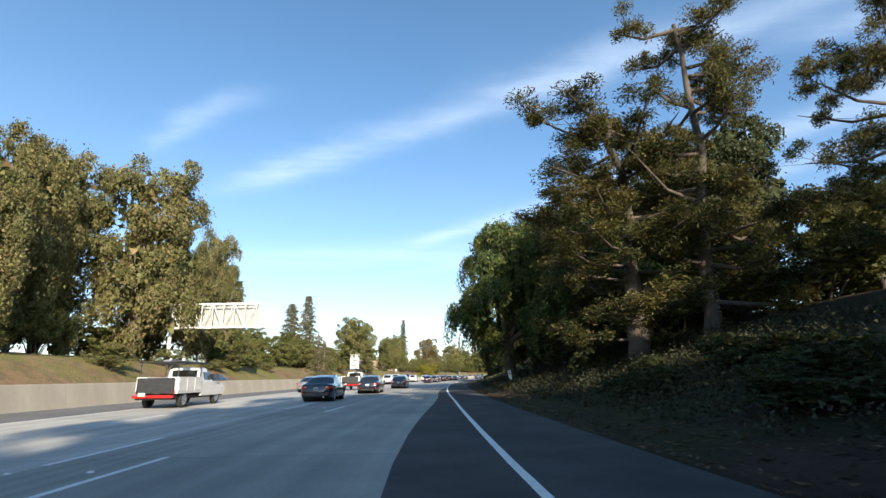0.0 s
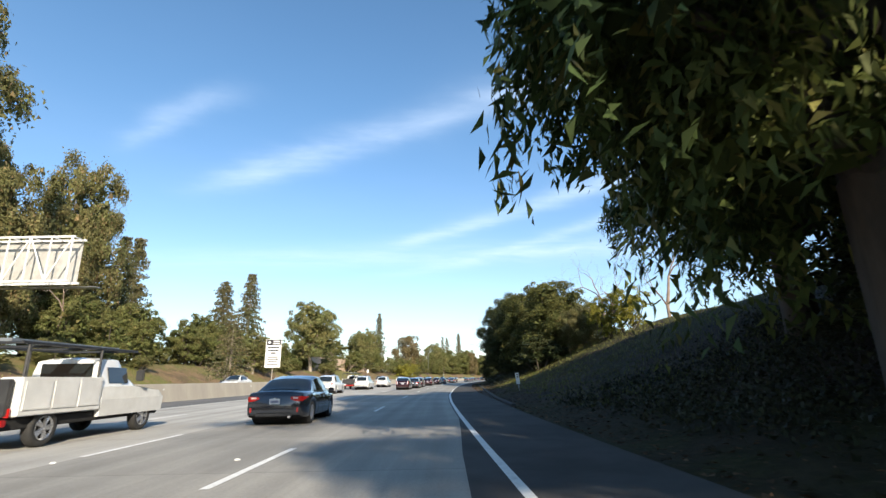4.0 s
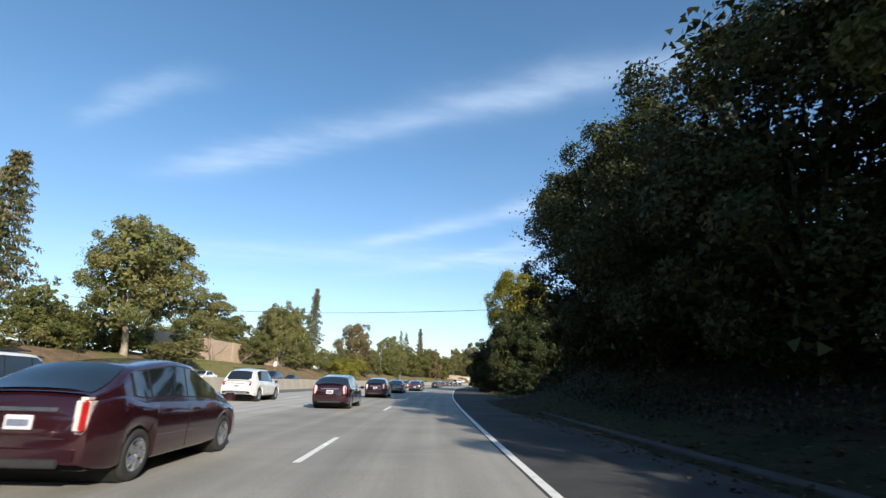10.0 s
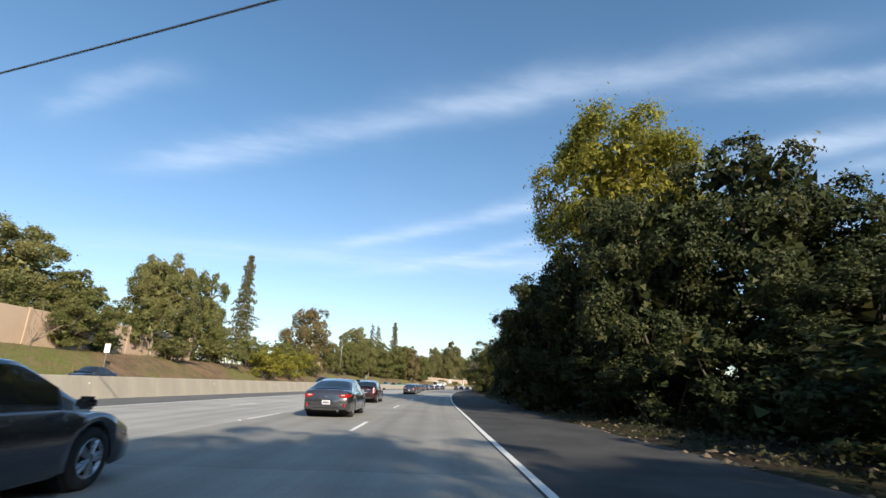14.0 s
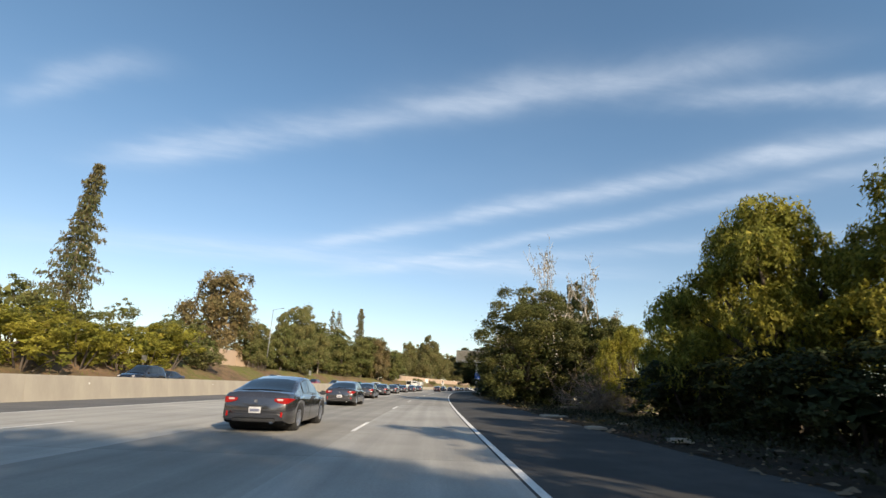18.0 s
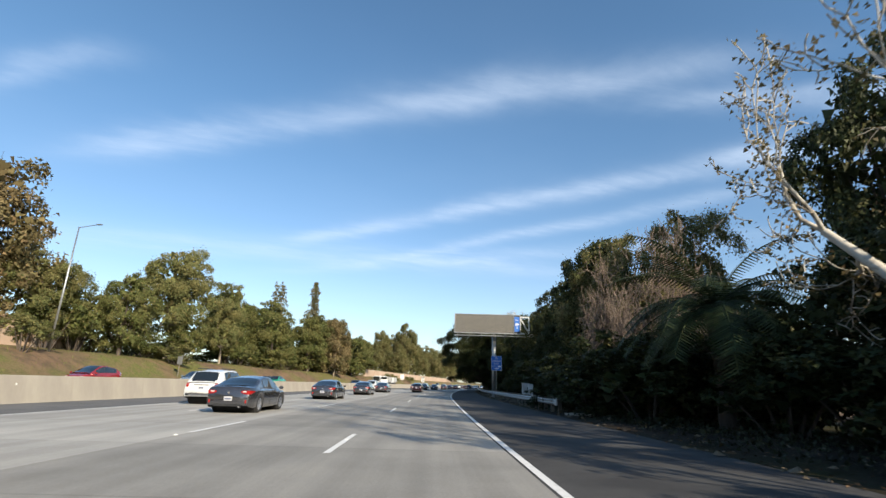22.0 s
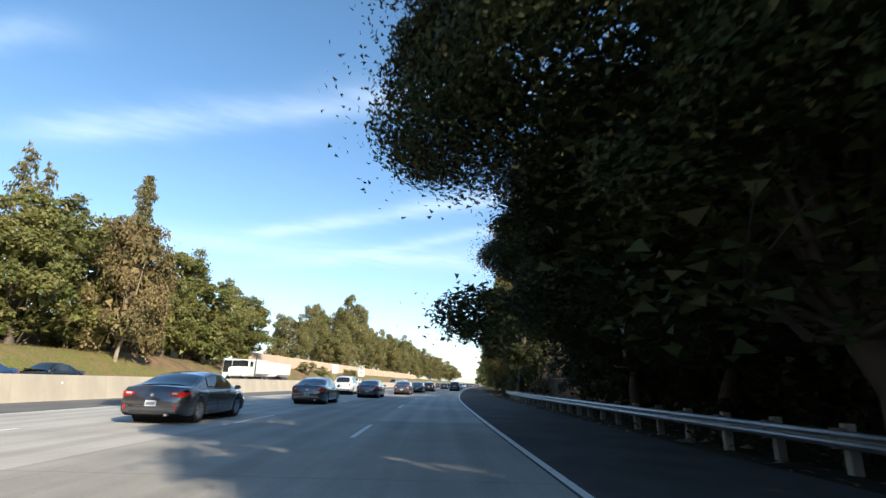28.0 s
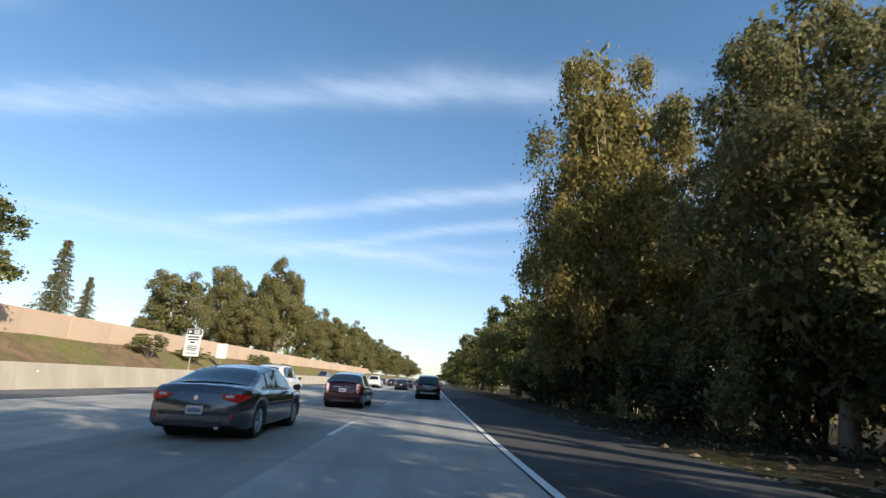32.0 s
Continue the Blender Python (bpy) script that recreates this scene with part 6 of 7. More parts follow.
for i in range(0, len(FS) - 1):
    n = 16
    for k in range(n):
        for sgn in (0, 1):
            k0, k1 = (k, k + 6) if sgn == 0 else (k + 6, k)
            a = road(FS[i] + 2.6 * k0 / (n + 6), 10.3, 0.1)
            b2 = road(FS[i] + 2.6 * k1 / (n + 6), 10.3, 1.98)
            q = len(v)
            w = Vector((0.004, 0.004, 0))
            v += [a - w, a + w, b2 + w, b2 - w]
            fc.append((q, q + 1, q + 2, q + 3))
mesh_object("wire_netting", v, fc, M["steel"], fence)


# far lattice tower that carries power lines
def power_tower(s, u, h):
    ob = thing("power_tower", facing(s, u), "tall grey steel lattice tower for power lines far off", "power tower")
    legs = bmesh.new()
    for sx in (-1, 1):
        for sy in (-1, 1):
            rod((sx * h * 0.09, sy * h * 0.09, 0), (sx * h * 0.018, sy * h * 0.018, h * 0.72), 0.16, legs, 4)
            rod((sx * h * 0.018, sy * h * 0.018, h * 0.72), (0, 0, h), 0.12, legs, 4)
    part("tower_frame", legs, M["steel"], ob)
    brace = bmesh.new()
    for i in range(7):
        z0, z1 = h * 0.1 * i, h * 0.1 * (i + 1)
        a, b3 = h * (0.09 - 0.01 * i), h * (0.09 - 0.01 * (i + 1))
        for sy in (-1, 1):
            rod((-a, sy * a, z0), (b3, sy * b3, z1), 0.09, brace, 4)
            rod((a, sy * a, z0), (-b3, sy * b3, z1), 0.09, brace, 4)
    part("bracing", brace, M["steel"], ob)
    for k, w in ((0.70, 0.15), (0.80, 0.13), (0.90, 0.11)):
        part("crossarm", rod((-h * w, 0, h * k), (h * w, 0, h * k), 0.14, sides=4), M["steel"], ob)


power_tower(520, 160, 57)

# ---- vehicles ----
M["tyre"] = material("black tyre rubber", (0.018, 0.018, 0.018), (0.028, 0.027, 0.026), 6.0, 0.85, fine=0.2)
M["rim"] = material("silver alloy wheel", (0.52, 0.53, 0.55), (0.40, 0.41, 0.43), 3.0, 0.3, 0.9)
M["black_trim"] = material("black plastic trim", (0.018, 0.018, 0.019), (0.028, 0.028, 0.028), 5.0, 0.55)
M["chrome"] = material("chrome", (0.72, 0.72, 0.73), (0.62, 0.62, 0.64), 4.0, 0.15, 1.0)
M["plate"] = material("number plate white", (0.58, 0.58, 0.58), (0.46, 0.46, 0.48), 6.0, 0.5)
M["plate_bar"] = material("number plate dark bars", (0.16, 0.18, 0.26), None, 6.0, 0.5)
M["tail"] = material("red tail lamp", (0.42, 0.012, 0.010), (0.30, 0.01, 0.01), 6.0, 0.18, coat=0.8)
M["tail_white"] = material("clear lamp glass", (0.62, 0.58, 0.56), (0.5, 0.46, 0.45), 6.0, 0.15, coat=0.8)
M["under"] = material("dark underside", (0.012, 0.012, 0.012), None, 5.0, 0.9)


def lit_tail():
    m = bpy.data.materials.new("glowing brake lamp")
    m.use_nodes = True
    b = m.node_tree.nodes["Principled BSDF"]
    b.inputs["Base Color"].default_value = (0.26, 0.009, 0.009, 1)
    b.inputs["Roughness"].default_value = 0.2
    b.inputs["Emission Color"].default_value = (1.0, 0.03, 0.02, 1)
    b.inputs["Emission Strength"].default_value = 0.035
    return m


M["tail_lit"] = lit_tail()


def glass():
    m = bpy.data.materials.new("tinted car glass")
    m.use_nodes = True
    b = m.node_tree.nodes["Principled BSDF"]
    b.inputs["Base Color"].default_value = (0.012, 0.016, 0.018, 1)
    b.inputs["Roughness"].default_value = 0.05
    b.inputs["Specular IOR Level"].default_value = 0.7
    b.inputs["Coat Weight"].default_value = 0.6
    b.inputs["Coat Roughness"].default_value = 0.02
    return m


M["glass"] = glass()


def paint(name, rgb, metal=0.35):
    return material(name, rgb, tuple(c * 0.9 for c in rgb), 2.0, 0.22, metal, coat=1.0, fine=0.03)


PAINT = {
    "black": paint("black car paint", (0.010, 0.010, 0.012), 0.2), "grey": paint("dark grey car paint", (0.11, 0.11, 0.12), 0.75), "dark": paint("dark blue-grey car paint", (0.022, 0.026, 0.036), 0.4),
    "white": paint("white car paint", (0.72, 0.72, 0.70), 0.0), "silver": paint("silver car paint", (0.42, 0.42, 0.41), 0.7), "maroon": paint("dark maroon car paint", (0.05, 0.013, 0.019), 0.6),
    "blue": paint("blue car paint", (0.03, 0.07, 0.16), 0.4), "red": paint("red car paint", (0.30, 0.02, 0.02), 0.2), "green": paint("green taxi paint", (0.02, 0.30, 0.17), 0.0),
    "ice": paint("pale blue car paint", (0.32, 0.42, 0.52), 0.5),
}


def prof(points, x):
    """A smooth height profile through (x, z) points."""
    xs, zs = [q[0] for q in points], [q[1] for q in points]
    if x <= xs[0]:
        return zs[0]
    for i in range(len(xs) - 1):
        if x <= xs[i + 1]:
            k = (x - xs[i]) / (xs[i + 1] - xs[i])
            k = 0.65 * k + 0.35 * k * k * (3 - 2 * k)
            return zs[i] + (zs[i + 1] - zs[i]) * k
    return zs[-1]


# each style: length, half width, belt/hood line, roof line, axle places from the rear, wheel radius
STYLES = {
    "sedan": dict(L=4.7, W=0.91, belt=[(0, 0.80), (0.10, 0.95), (0.9, 0.99), (1.2, 0.95), (3.2, 0.92), (4.0, 0.82), (4.5, 0.68), (4.7, 0.55)], roof=[(0.85, 0.97), (1.5, 1.33), (2.15, 1.435), (2.7, 1.42), (3.62, 0.92)], axles=(1.0, 3.76), R=0.335, sill=0.22, doors=2),
    "coupe": dict(L=4.82, W=0.925, belt=[(0, 0.82), (0.10, 0.98), (0.55, 1.01), (1.1, 0.97), (3.2, 0.94), (4.1, 0.83), (4.6, 0.68), (4.82, 0.55)], roof=[(0.5, 1.0), (1.45, 1.33), (2.15, 1.43), (2.7, 1.41), (3.7, 0.94)], axles=(1.02, 3.8), R=0.345, sill=0.21, doors=1),
    "hatch": dict(L=4.48, W=0.875, belt=[(0, 0.80), (0.08, 1.02), (0.4, 1.07), (1.0, 0.97), (3.1, 0.92), (3.9, 0.82), (4.3, 0.68), (4.48, 0.54)], roof=[(0.08, 1.05), (0.85, 1.39), (1.9, 1.50), (2.4, 1.47), (3.75, 0.90)], axles=(0.9, 3.6), R=0.31, sill=0.22, doors=2),
    "suv": dict(L=4.85, W=0.96, belt=[(0, 0.88), (0.05, 1.02), (0.4, 1.08), (1.2, 1.06), (3.2, 1.02), (4.2, 0.97), (4.65, 0.84), (4.85, 0.62)], roof=[(0.10, 1.08), (0.55, 1.60), (1.3, 1.73), (2.5, 1.72), (3.65, 1.04)], axles=(1.0, 3.86), R=0.37, sill=0.30, doors=2),
}


def wheel_parts(R, parent, x, y, side):
    """Tyre with a spoked rim, as a part with sub-parts."""
    bm = bmesh.new()
    ring = [(0.62 * R, -0.10), (0.94 * R, -0.105), (R, -0.075), (R, 0.075), (0.94 * R, 0.105), (0.62 * R, 0.10)]
    n = 26
    vs = [[bm.verts.new((px, r * math.cos(a), r * math.sin(a))) for r, px in ring] for a in (2 * math.pi * i / n for i in range(n))]
    for i in range(n):
        for j in range(len(ring)):
            bm.faces.new((vs[i][j], vs[(i + 1) % n][j], vs[(i + 1) % n][(j + 1) % len(ring)], vs[i][(j + 1) % len(ring)]))
    bmesh.ops.recalc_face_normals(bm, faces=bm.faces)
    wh = part("wheel", bm, M["tyre"], parent, "black tyre", True)
    wh.location = (x, y, R)
    rb = bmesh.new()
    rod((0.02 * side, 0, 0), (0.085 * side, 0, 0), 0.16 * R, rb, 12)
    for k in range(10):
        a = 2 * math.pi * (k // 2) / 5 + (0.16 if k % 2 else -0.16)
        rod((0.085 * side, 0.12 * R * math.cos(a), 0.12 * R * math.sin(a)), (0.075 * side, 0.62 * R * math.cos(a), 0.62 * R * math.sin(a)), 0.035, rb, 5)
    for k in range(20):
        a0, a1 = 2 * math.pi * k / 20, 2 * math.pi * (k + 1) / 20
        rod((0.08 * side, 0.63 * R * math.cos(a0), 0.63 * R * math.sin(a0)), (0.08 * side, 0.63 * R * math.cos(a1), 0.63 * R * math.sin(a1)), 0.028, rb, 4)
    part("rim", rb, M["rim"], wh, "silver alloy rim")
    hb = rod((-0.02 * side, 0, 0), (0.015 * side, 0, 0), 0.63 * R, sides=20)
    part("brake_disc", hb, M["under"], wh)
    return wh


def strip_panel(rows, mat, name, parent, label="", lift=0.0):
    """A smooth panel through a grid of points."""
    bm = bmesh.new()
    g = [[bm.verts.new(p) for p in r] for r in rows]
    for i in range(len(g) - 1):
        for j in range(len(g[0]) - 1):
            bm.faces.new((g[i][j], g[i][j + 1], g[i + 1][j + 1], g[i + 1][j]))
    bmesh.ops.recalc_face_normals(bm, faces=bm.faces)
    return part(name, bm, mat, parent, label, True)


def build_car(style, colour, m, label, group, lit=True, name="car", category="car"):
    st = STYLES[style]
    L, W, R = st["L"], st["W"], st["R"]
    ob = thing(name, m, label, category, group)
    pm = PAINT[colour]
    ax = st["axles"]
    xs = sorted(set([0, 0.02, 0.06, 0.12, 0.2, 0.3] + [L - q for q in (0, 0.02, 0.06, 0.12, 0.22, 0.34)] + [a + R * 1.18 * k for a in ax for k in (-1.02, -1, -0.92, -0.75, -0.5, -0.25, 0, 0.25, 0.5, 0.75, 0.92, 1, 1.02)] + [0.45 + 0.2 * i for i in range(int((L - 0.9) / 0.2))]))

    def width(y):
        a, b = min(y / 0.55, 1.0), min((L - y) / 0.75, 1.0)
        return W * (1 - 0.13 * (1 - a) ** 2.2 - 0.20 * (1 - b) ** 2.2)

    def arch(y):
        z = st["sill"] + 0.10 * max(0, 1 - y / 0.5) ** 2
        for a in ax:
            q = abs(y - a) / (R * 1.18)
            if q < 1:
                z = max(z, R * 0.9 + R * 1.18 * math.sqrt(1 - q * q) - 0.0)
        return z

    rows = []
    for y in xs:
        w, zb, zt = width(y), arch(y), prof(st["belt"], y)
        zt = max(zt, zb + 0.06)
        zm = zb + (zt - zb) * 0.55
        crown = 0.045 if y > 3.3 or y < 1.0 else 0.02
        half = [(w * 0.93, zb), (w * 0.985, zb + 0.04), (w, max(zm - 0.1, zb + 0.05)), (w * 0.995, zm + 0.06), (w * 0.965, zt - 0.06), (w * 0.90, zt - 0.005), (w * 0.6, zt + crown * 0.6), (0, zt + crown)]
        ring = [(x, y, z) for x, z in half] + [(-x, y, z) for x, z in half[-2::-1]]
        rows.append(ring)
    bm = bmesh.new()
    g = [[bm.verts.new(p) for p in r] for r in rows]
    for i in range(len(g) - 1):
        for j in range(len(g[0]) - 1):
            bm.faces.new((g[i][j], g[i][j + 1], g[i + 1][j + 1], g[i + 1][j]))
    bm.faces.new(g[0]), bm.faces.new(g[-1][::-1])
    bmesh.ops.recalc_face_normals(bm, faces=bm.faces)
    body = part("body", bm, pm, ob, "", True)
    # underside and wheel housings
    ub = box(W * 1.72, L * 0.94, 0.22, (0, L / 2, st["sill"] + 0.12), 0.03)
    for a in ax:
        rod((-W * 0.9, a, R), (W * 0.9, a, R), R * 1.14, ub, 18)
    part("underside", ub, M["under"], ob)
    # cabin: roof skin and pillars, then panes just proud of it
    rf = st["roof"]
    y0, y1 = rf[0][0], rf[-1][0]

    def cabin(y, k, out=0.0):
        """Point of the cabin's side at station y, k from belt (0) to roof edge (1)."""
        zb2, zr = prof(st["belt"], y) - 0.03, prof(rf, y)
        k2 = min(1.0, max((zr - zb2) / 0.45, 0.02))
        w = width(y) * (0.93 - 0.20 * k * k2) + out
        return (w, y, zb2 + (zr - zb2) * k)

    ys = [y0 + (y1 - y0) * i / 22 for i in range(23)]
    rows = []
    for y in ys:
        side = [cabin(y, k) for k in (0, 0.3, 0.6, 0.86)]
        zr = prof(rf, y)
        wr = cabin(y, 0.95)[0]
        half = side + [(wr * 0.97, y, zr - 0.015), (wr * 0.8, y, zr + 0.012), (wr * 0.4, y, zr + 0.03), (0, y, zr + 0.035)]
        rows.append(half + [(-x, yy, z) for x, yy, z in half[-2::-1]])
    strip_panel(rows, pm, "cabin", ob)

    def across(ya, yb, name, lab, inset=0.86, out=0.012):
        rr = []
        for i in range(8):
            y = ya + (yb - ya) * i / 7
            zr, wr = prof(rf, y), cabin(y, 0.95)[0] * inset
            n = 0.022
            rr.append([(wr * q, y, zr + 0.035 - 0.045 * q * q * abs(q) + n) for q in (-1, -0.6, -0.2, 0.2, 0.6, 1)])
        strip_panel(rr, M["glass"], name, ob, lab)

    yr = rf[1][0] if style != "suv" else rf[1][0]
    across(rf[0][0] + 0.07 * (yr - rf[0][0]), yr - 0.06 * (yr - rf[0][0]) if style != "hatch" else yr - 0.05, "rear_window", "dark rear window")
    yf = rf[-2][0]
    across(y1 - 0.06 * (y1 - yf), yf + 0.08 * (y1 - yf), "windscreen", "dark windscreen")
    n_win = st["doors"]
    ya, yb = (yr + 0.02 if style != "suv" else 0.55), y1 - 0.5
    if style == "hatch":
        ya = 0.75
    cuts = [ya + (yb - ya) * q for q in ((0, 0.16, 0.56, 1.0) if n_win == 2 else (0, 0.42, 1.0))]
    if style == "suv":
        cuts = [0.85, 1.5, 2.35, yb]
    for sgn in (-1, 1):
        rr = []
        for i in range(12):
            y = cuts[0] - 0.03 + (cuts[-1] - cuts[0] + 0.06) * i / 11
            top = 0.90 if (prof(rf, y) - prof(st["belt"], y)) > 0.2 else 0.62
            rr.append([(sgn * c[0], c[1], c[2]) for c in (cabin(y, k, 0.005) for k in (0.11, 0.4, 0.66, top))])
        strip_panel(rr, M["black_trim"], "window_surround", ob, "black window surround")
        for a, b in zip(cuts, cuts[1:]):
            rr = []
            for i in range(6):
                y = a + 0.02 + (b - a - 0.04) * i / 5
                top = 0.87 if (prof(rf, y) - prof(st["belt"], y)) > 0.2 else 0.6
                rr.append([(sgn * c[0], c[1], c[2]) for c in (cabin(y, k, 0.010) for k in (0.14, 0.4, 0.66, top))])
            strip_panel(rr, M["glass"], "side_window", ob, "dark side window")
        # mirror, handle, lamps
        my = yb + 0.15
        mz = prof(st["belt"], my) + 0.06
        part("door_mirror", box(0.2, 0.12, 0.14, (sgn * (width(my) * 0.97 + 0.12), my, mz), 0.035), pm if colour != "white" else M["black_trim"], ob)
        for hy in ((cuts[1] + 0.35, cuts[2] + 0.25) if n_win == 2 else (cuts[1] + 0.2,)):
            part("door_handle", box(0.03, 0.2, 0.035, (sgn * width(hy) * 0.992, hy, prof(st["belt"], hy) - 0.14), 0.01), pm, ob)
        tm = M["tail_lit"] if lit else M["tail"]
        zt = prof(st["belt"], 0.06)
        if style == "suv":
            part("tail_lamp", box(0.24, 0.2, 0.26, (sgn * W * 0.74, 0.09, zt - 0.10), 0.06), tm, ob, "red tail lamp")
        elif style == "hatch":
            part("tail_lamp", box(0.16, 0.22, 0.40, (sgn * W * 0.76, 0.07, zt - 0.14), 0.04), M["tail_white"], ob, "clear tail lamp")
            part("brake_lamp", box(0.07, 0.2, 0.34, (sgn * W * 0.80, 0.045, zt - 0.14), 0.02), tm, ob)
        else:
            plan = [(0.52 * W, -0.012), (0.66 * W, -0.016), (0.80 * W, -0.012), (width(0) + 0.004, 0.004), (width(0.1) + 0.006, 0.1), (width(0.22) + 0.006, 0.22), (width(0.38) + 0.004, 0.38)]
            tops, lows = (0.065, 0.05, 0.045, 0.045, 0.05, 0.055, 0.07), (0.12, 0.17, 0.19, 0.19, 0.17, 0.13, 0.085)
            lamp = strip_panel([[(sgn * (px - 0.012 * abs(q - 0.5)), py, zt - hi - (lo - hi) * q) for q in (0, 0.35, 0.7, 1)] for (px, py), hi, lo in zip(plan, tops, lows)], tm, "tail_lamp", ob, "red wraparound tail lamp")
            part("reflector", box(0.05, 0.02, 0.13, (sgn * W * 0.76, -0.03, 0.46), 0.008), M["tail"], ob)
            part("reversing_lamp", box(0.16, 0.016, 0.05, (sgn * W * 0.68, -0.018, zt - 0.09), 0.01), M["tail_white"], ob)
        zf = prof(st["belt"], L - 0.35)
        part("head_lamp", box(0.34, 0.36, 0.14, (sgn * W * 0.62, L - 0.28, zf - 0.12), 0.05), M["tail_white"], ob, "clear head lamp")
        for cy in cuts[1:-1] + [yb + 0.3]:
            seam = [[(sgn * (width(cy) * k + 0.004), cy + d, z) for d in (-0.006, 0.006)] for k, z in ((0.985, st["sill"] + 0.06), (1.0, 0.55), (0.995, 0.72), (0.965, prof(st["belt"], cy) - 0.06))]
            strip_panel(seam, M["under"], "door_seam", ob)
        for a in ax:
            wheel_parts(R, ob, sgn * (W - 0.125), a, sgn)
    zl = st["belt"][0][1]
    pz = {"sedan": zl - 0.10, "coupe": 0.56}.get(style, zl - 0.05)
    pl = part("number_plate", box(0.31, 0.02, 0.155, (0, -0.012, pz), 0.006), M["plate"], ob)
    part("plate_text_bar", box(0.24, 0.006, 0.07, (0, -0.0245, pz - 0.005)), M["plate_bar"], pl)
    part("rear_bumper", box(W * 1.64, 0.12, 0.20, (0, 0.035, st["sill"] + 0.19), 0.04), M["black_trim"] if style == "suv" else pm, ob)
    part("boot_seam", box(W * 1.2, 0.008, 0.012, (0, -0.003, zl - 0.30 if style in ("sedan", "coupe") else 0.58)), M["under"], ob)
    if style in ("sedan", "coupe", "hatch"):
        part("rear_diffuser", box(W * 1.2, 0.04, 0.10, (0, -0.02, st["sill"] + 0.11), 0.015), M["black_trim"], ob)
        part("badge", rod((0, -0.002, zl - 0.04), (0, -0.016, zl - 0.04), 0.045, sides=12), M["chrome"], ob)
    if style in ("suv", "hatch"):
        part("trim_bar", box(0.8, 0.03, 0.045, (0, -0.005, pz + 0.14), 0.01), M["chrome"], ob)
    else:
        part("third_brake_lamp", box(0.3, 0.03, 0.02, (0, 0.16, prof(st["belt"], 0.16) + 0.03), 0.005), M["tail"], ob)
        part("exhaust_tip", rod((W * 0.5, -0.03, 0.27), (W * 0.5, 0.15, 0.27), 0.045, sides=12), M["chrome"], ob)
    if style == "suv":
        for sgn in (-1, 1):
            part("roof_rail", rod((sgn * 0.62, 0.7, 1.80), (sgn * 0.62, 2.4, 1.80), 0.022, sides=8), M["black_trim"], ob)
        part("rear_skid_plate", box(W * 1.2, 0.03, 0.07, (0, -0.03, st["sill"] + 0.16), 0.01), M["rim"], ob)
        part("rear_wiper", box(0.42, 0.015, 0.02, (-0.08, 0.06, 1.2), 0.004), M["black_trim"], ob)
        part("sill_trim", box(W * 1.96, ax[1] - ax[0] - 2.3 * R, 0.10, (0, sum(ax) / 2, st["sill"] + 0.03), 0.02), M["black_trim"], ob)
    return ob


def at_lane(s, u, turn=0.0, z=0.0):
    return facing(s, u, z, turn)


PROTO = {}


def car(style, colour, s, u, label, group, lit=True, oncoming=False, z=0.0):
    m = at_lane(s, u, 180.0 if oncoming else 0.0, z)
    key = (style, colour, lit)
    if key in PROTO:
        ob = copy_thing(PROTO[key], m)
        return tagged(ob, label, "car", group)
    PROTO[key] = build_car(style, colour, m, label, group, lit)
    return PROTO[key]


L2, L3, G2, G3 = -4.0, -7.9, "cars in the second lane", "cars in the outer lanes"
car("suv", "black", 484.5, 0.1, "black sport utility car with red tail lamps ahead in the lane", "cars ahead in the lane")
for s, u in ((28.5, -6.2), (41.0, -5.1), (58.0, -4.3)):
    car("sedan", "dark", s, u, "dark blue-grey saloon car with red tail lamps on the lane", G2)
car("sedan", "grey", 113.0, L2 - 0.45, "dark grey saloon car with red tail lamps", G2)
for s, u in ((104.4, -4.8), (120.1, -4.5), (137.1, -4.5), (153.1, -4.5), (201.6, -4.65), (373.0, -4.4), (469.0, -3.5)):
    car("hatch", "maroon", s, u, "dark maroon hatchback with clear tail lamps on the lane", G2, False)
for s, u in ((169.2, -4.7), (186.0, -3.8), (238.3, -4.4), (255.4, -5.4), (273.0, -6.6), (290.0, -7.3), (308.2, -8.0), (326.0, -8.4), (343.4, -8.4), (362.0, -8.8), (402.4, -7.9), (415.7, -7.1), (429.0, -5.9), (442.8, -4.5), (457.0, -4.2)):
    car("coupe", "grey", s, u, "dark grey two-door coupe with wraparound tail lamps", "coupes in the queue")
car("sedan", "silver", 47.0, -11.9, "silver saloon car beside the pale shoulder", G3)
for s, u in ((90.0, -10.6), (107.5, -10.6), (125.0, -11.0), (141.5, -10.5), (314.0, -11.8), (371.0, -11.9), (436.0, -9.5), (474.0, -8.6)):
    car("suv", "white", s, u, "white crossover car with dark lower trim and red tail lamps", G3)
car("sedan", "silver", 160.0, -9.0, "silver saloon car on the pale lane", G3)
car("sedan", "silver", 214.0, -8.6, "silver saloon car on the pale lane", G3)
car("sedan", "ice", 499.0, 0.0, "pale blue saloon car far ahead in the lane", "cars ahead in the lane")
far_rnd = random.Random(5)
KINDS = [("sedan", "silver"), ("sedan", "dark"), ("suv", "white"), ("sedan", "grey"), ("suv", "black"), ("sedan", "ice")]
for lane in (0.0, L2, L3, -11.8):
    s = 512 + far_rnd.uniform(0, 14)
    while s < 900:
        k, c = far_rnd.choice(KINDS)
        car(k, c, s, lane + far_rnd.uniform(-0.2, 0.2), "car far ahead in slow traffic", "traffic far ahead")
        s += far_rnd.uniform(18, 40) * (1 + (s - 500) / 400)

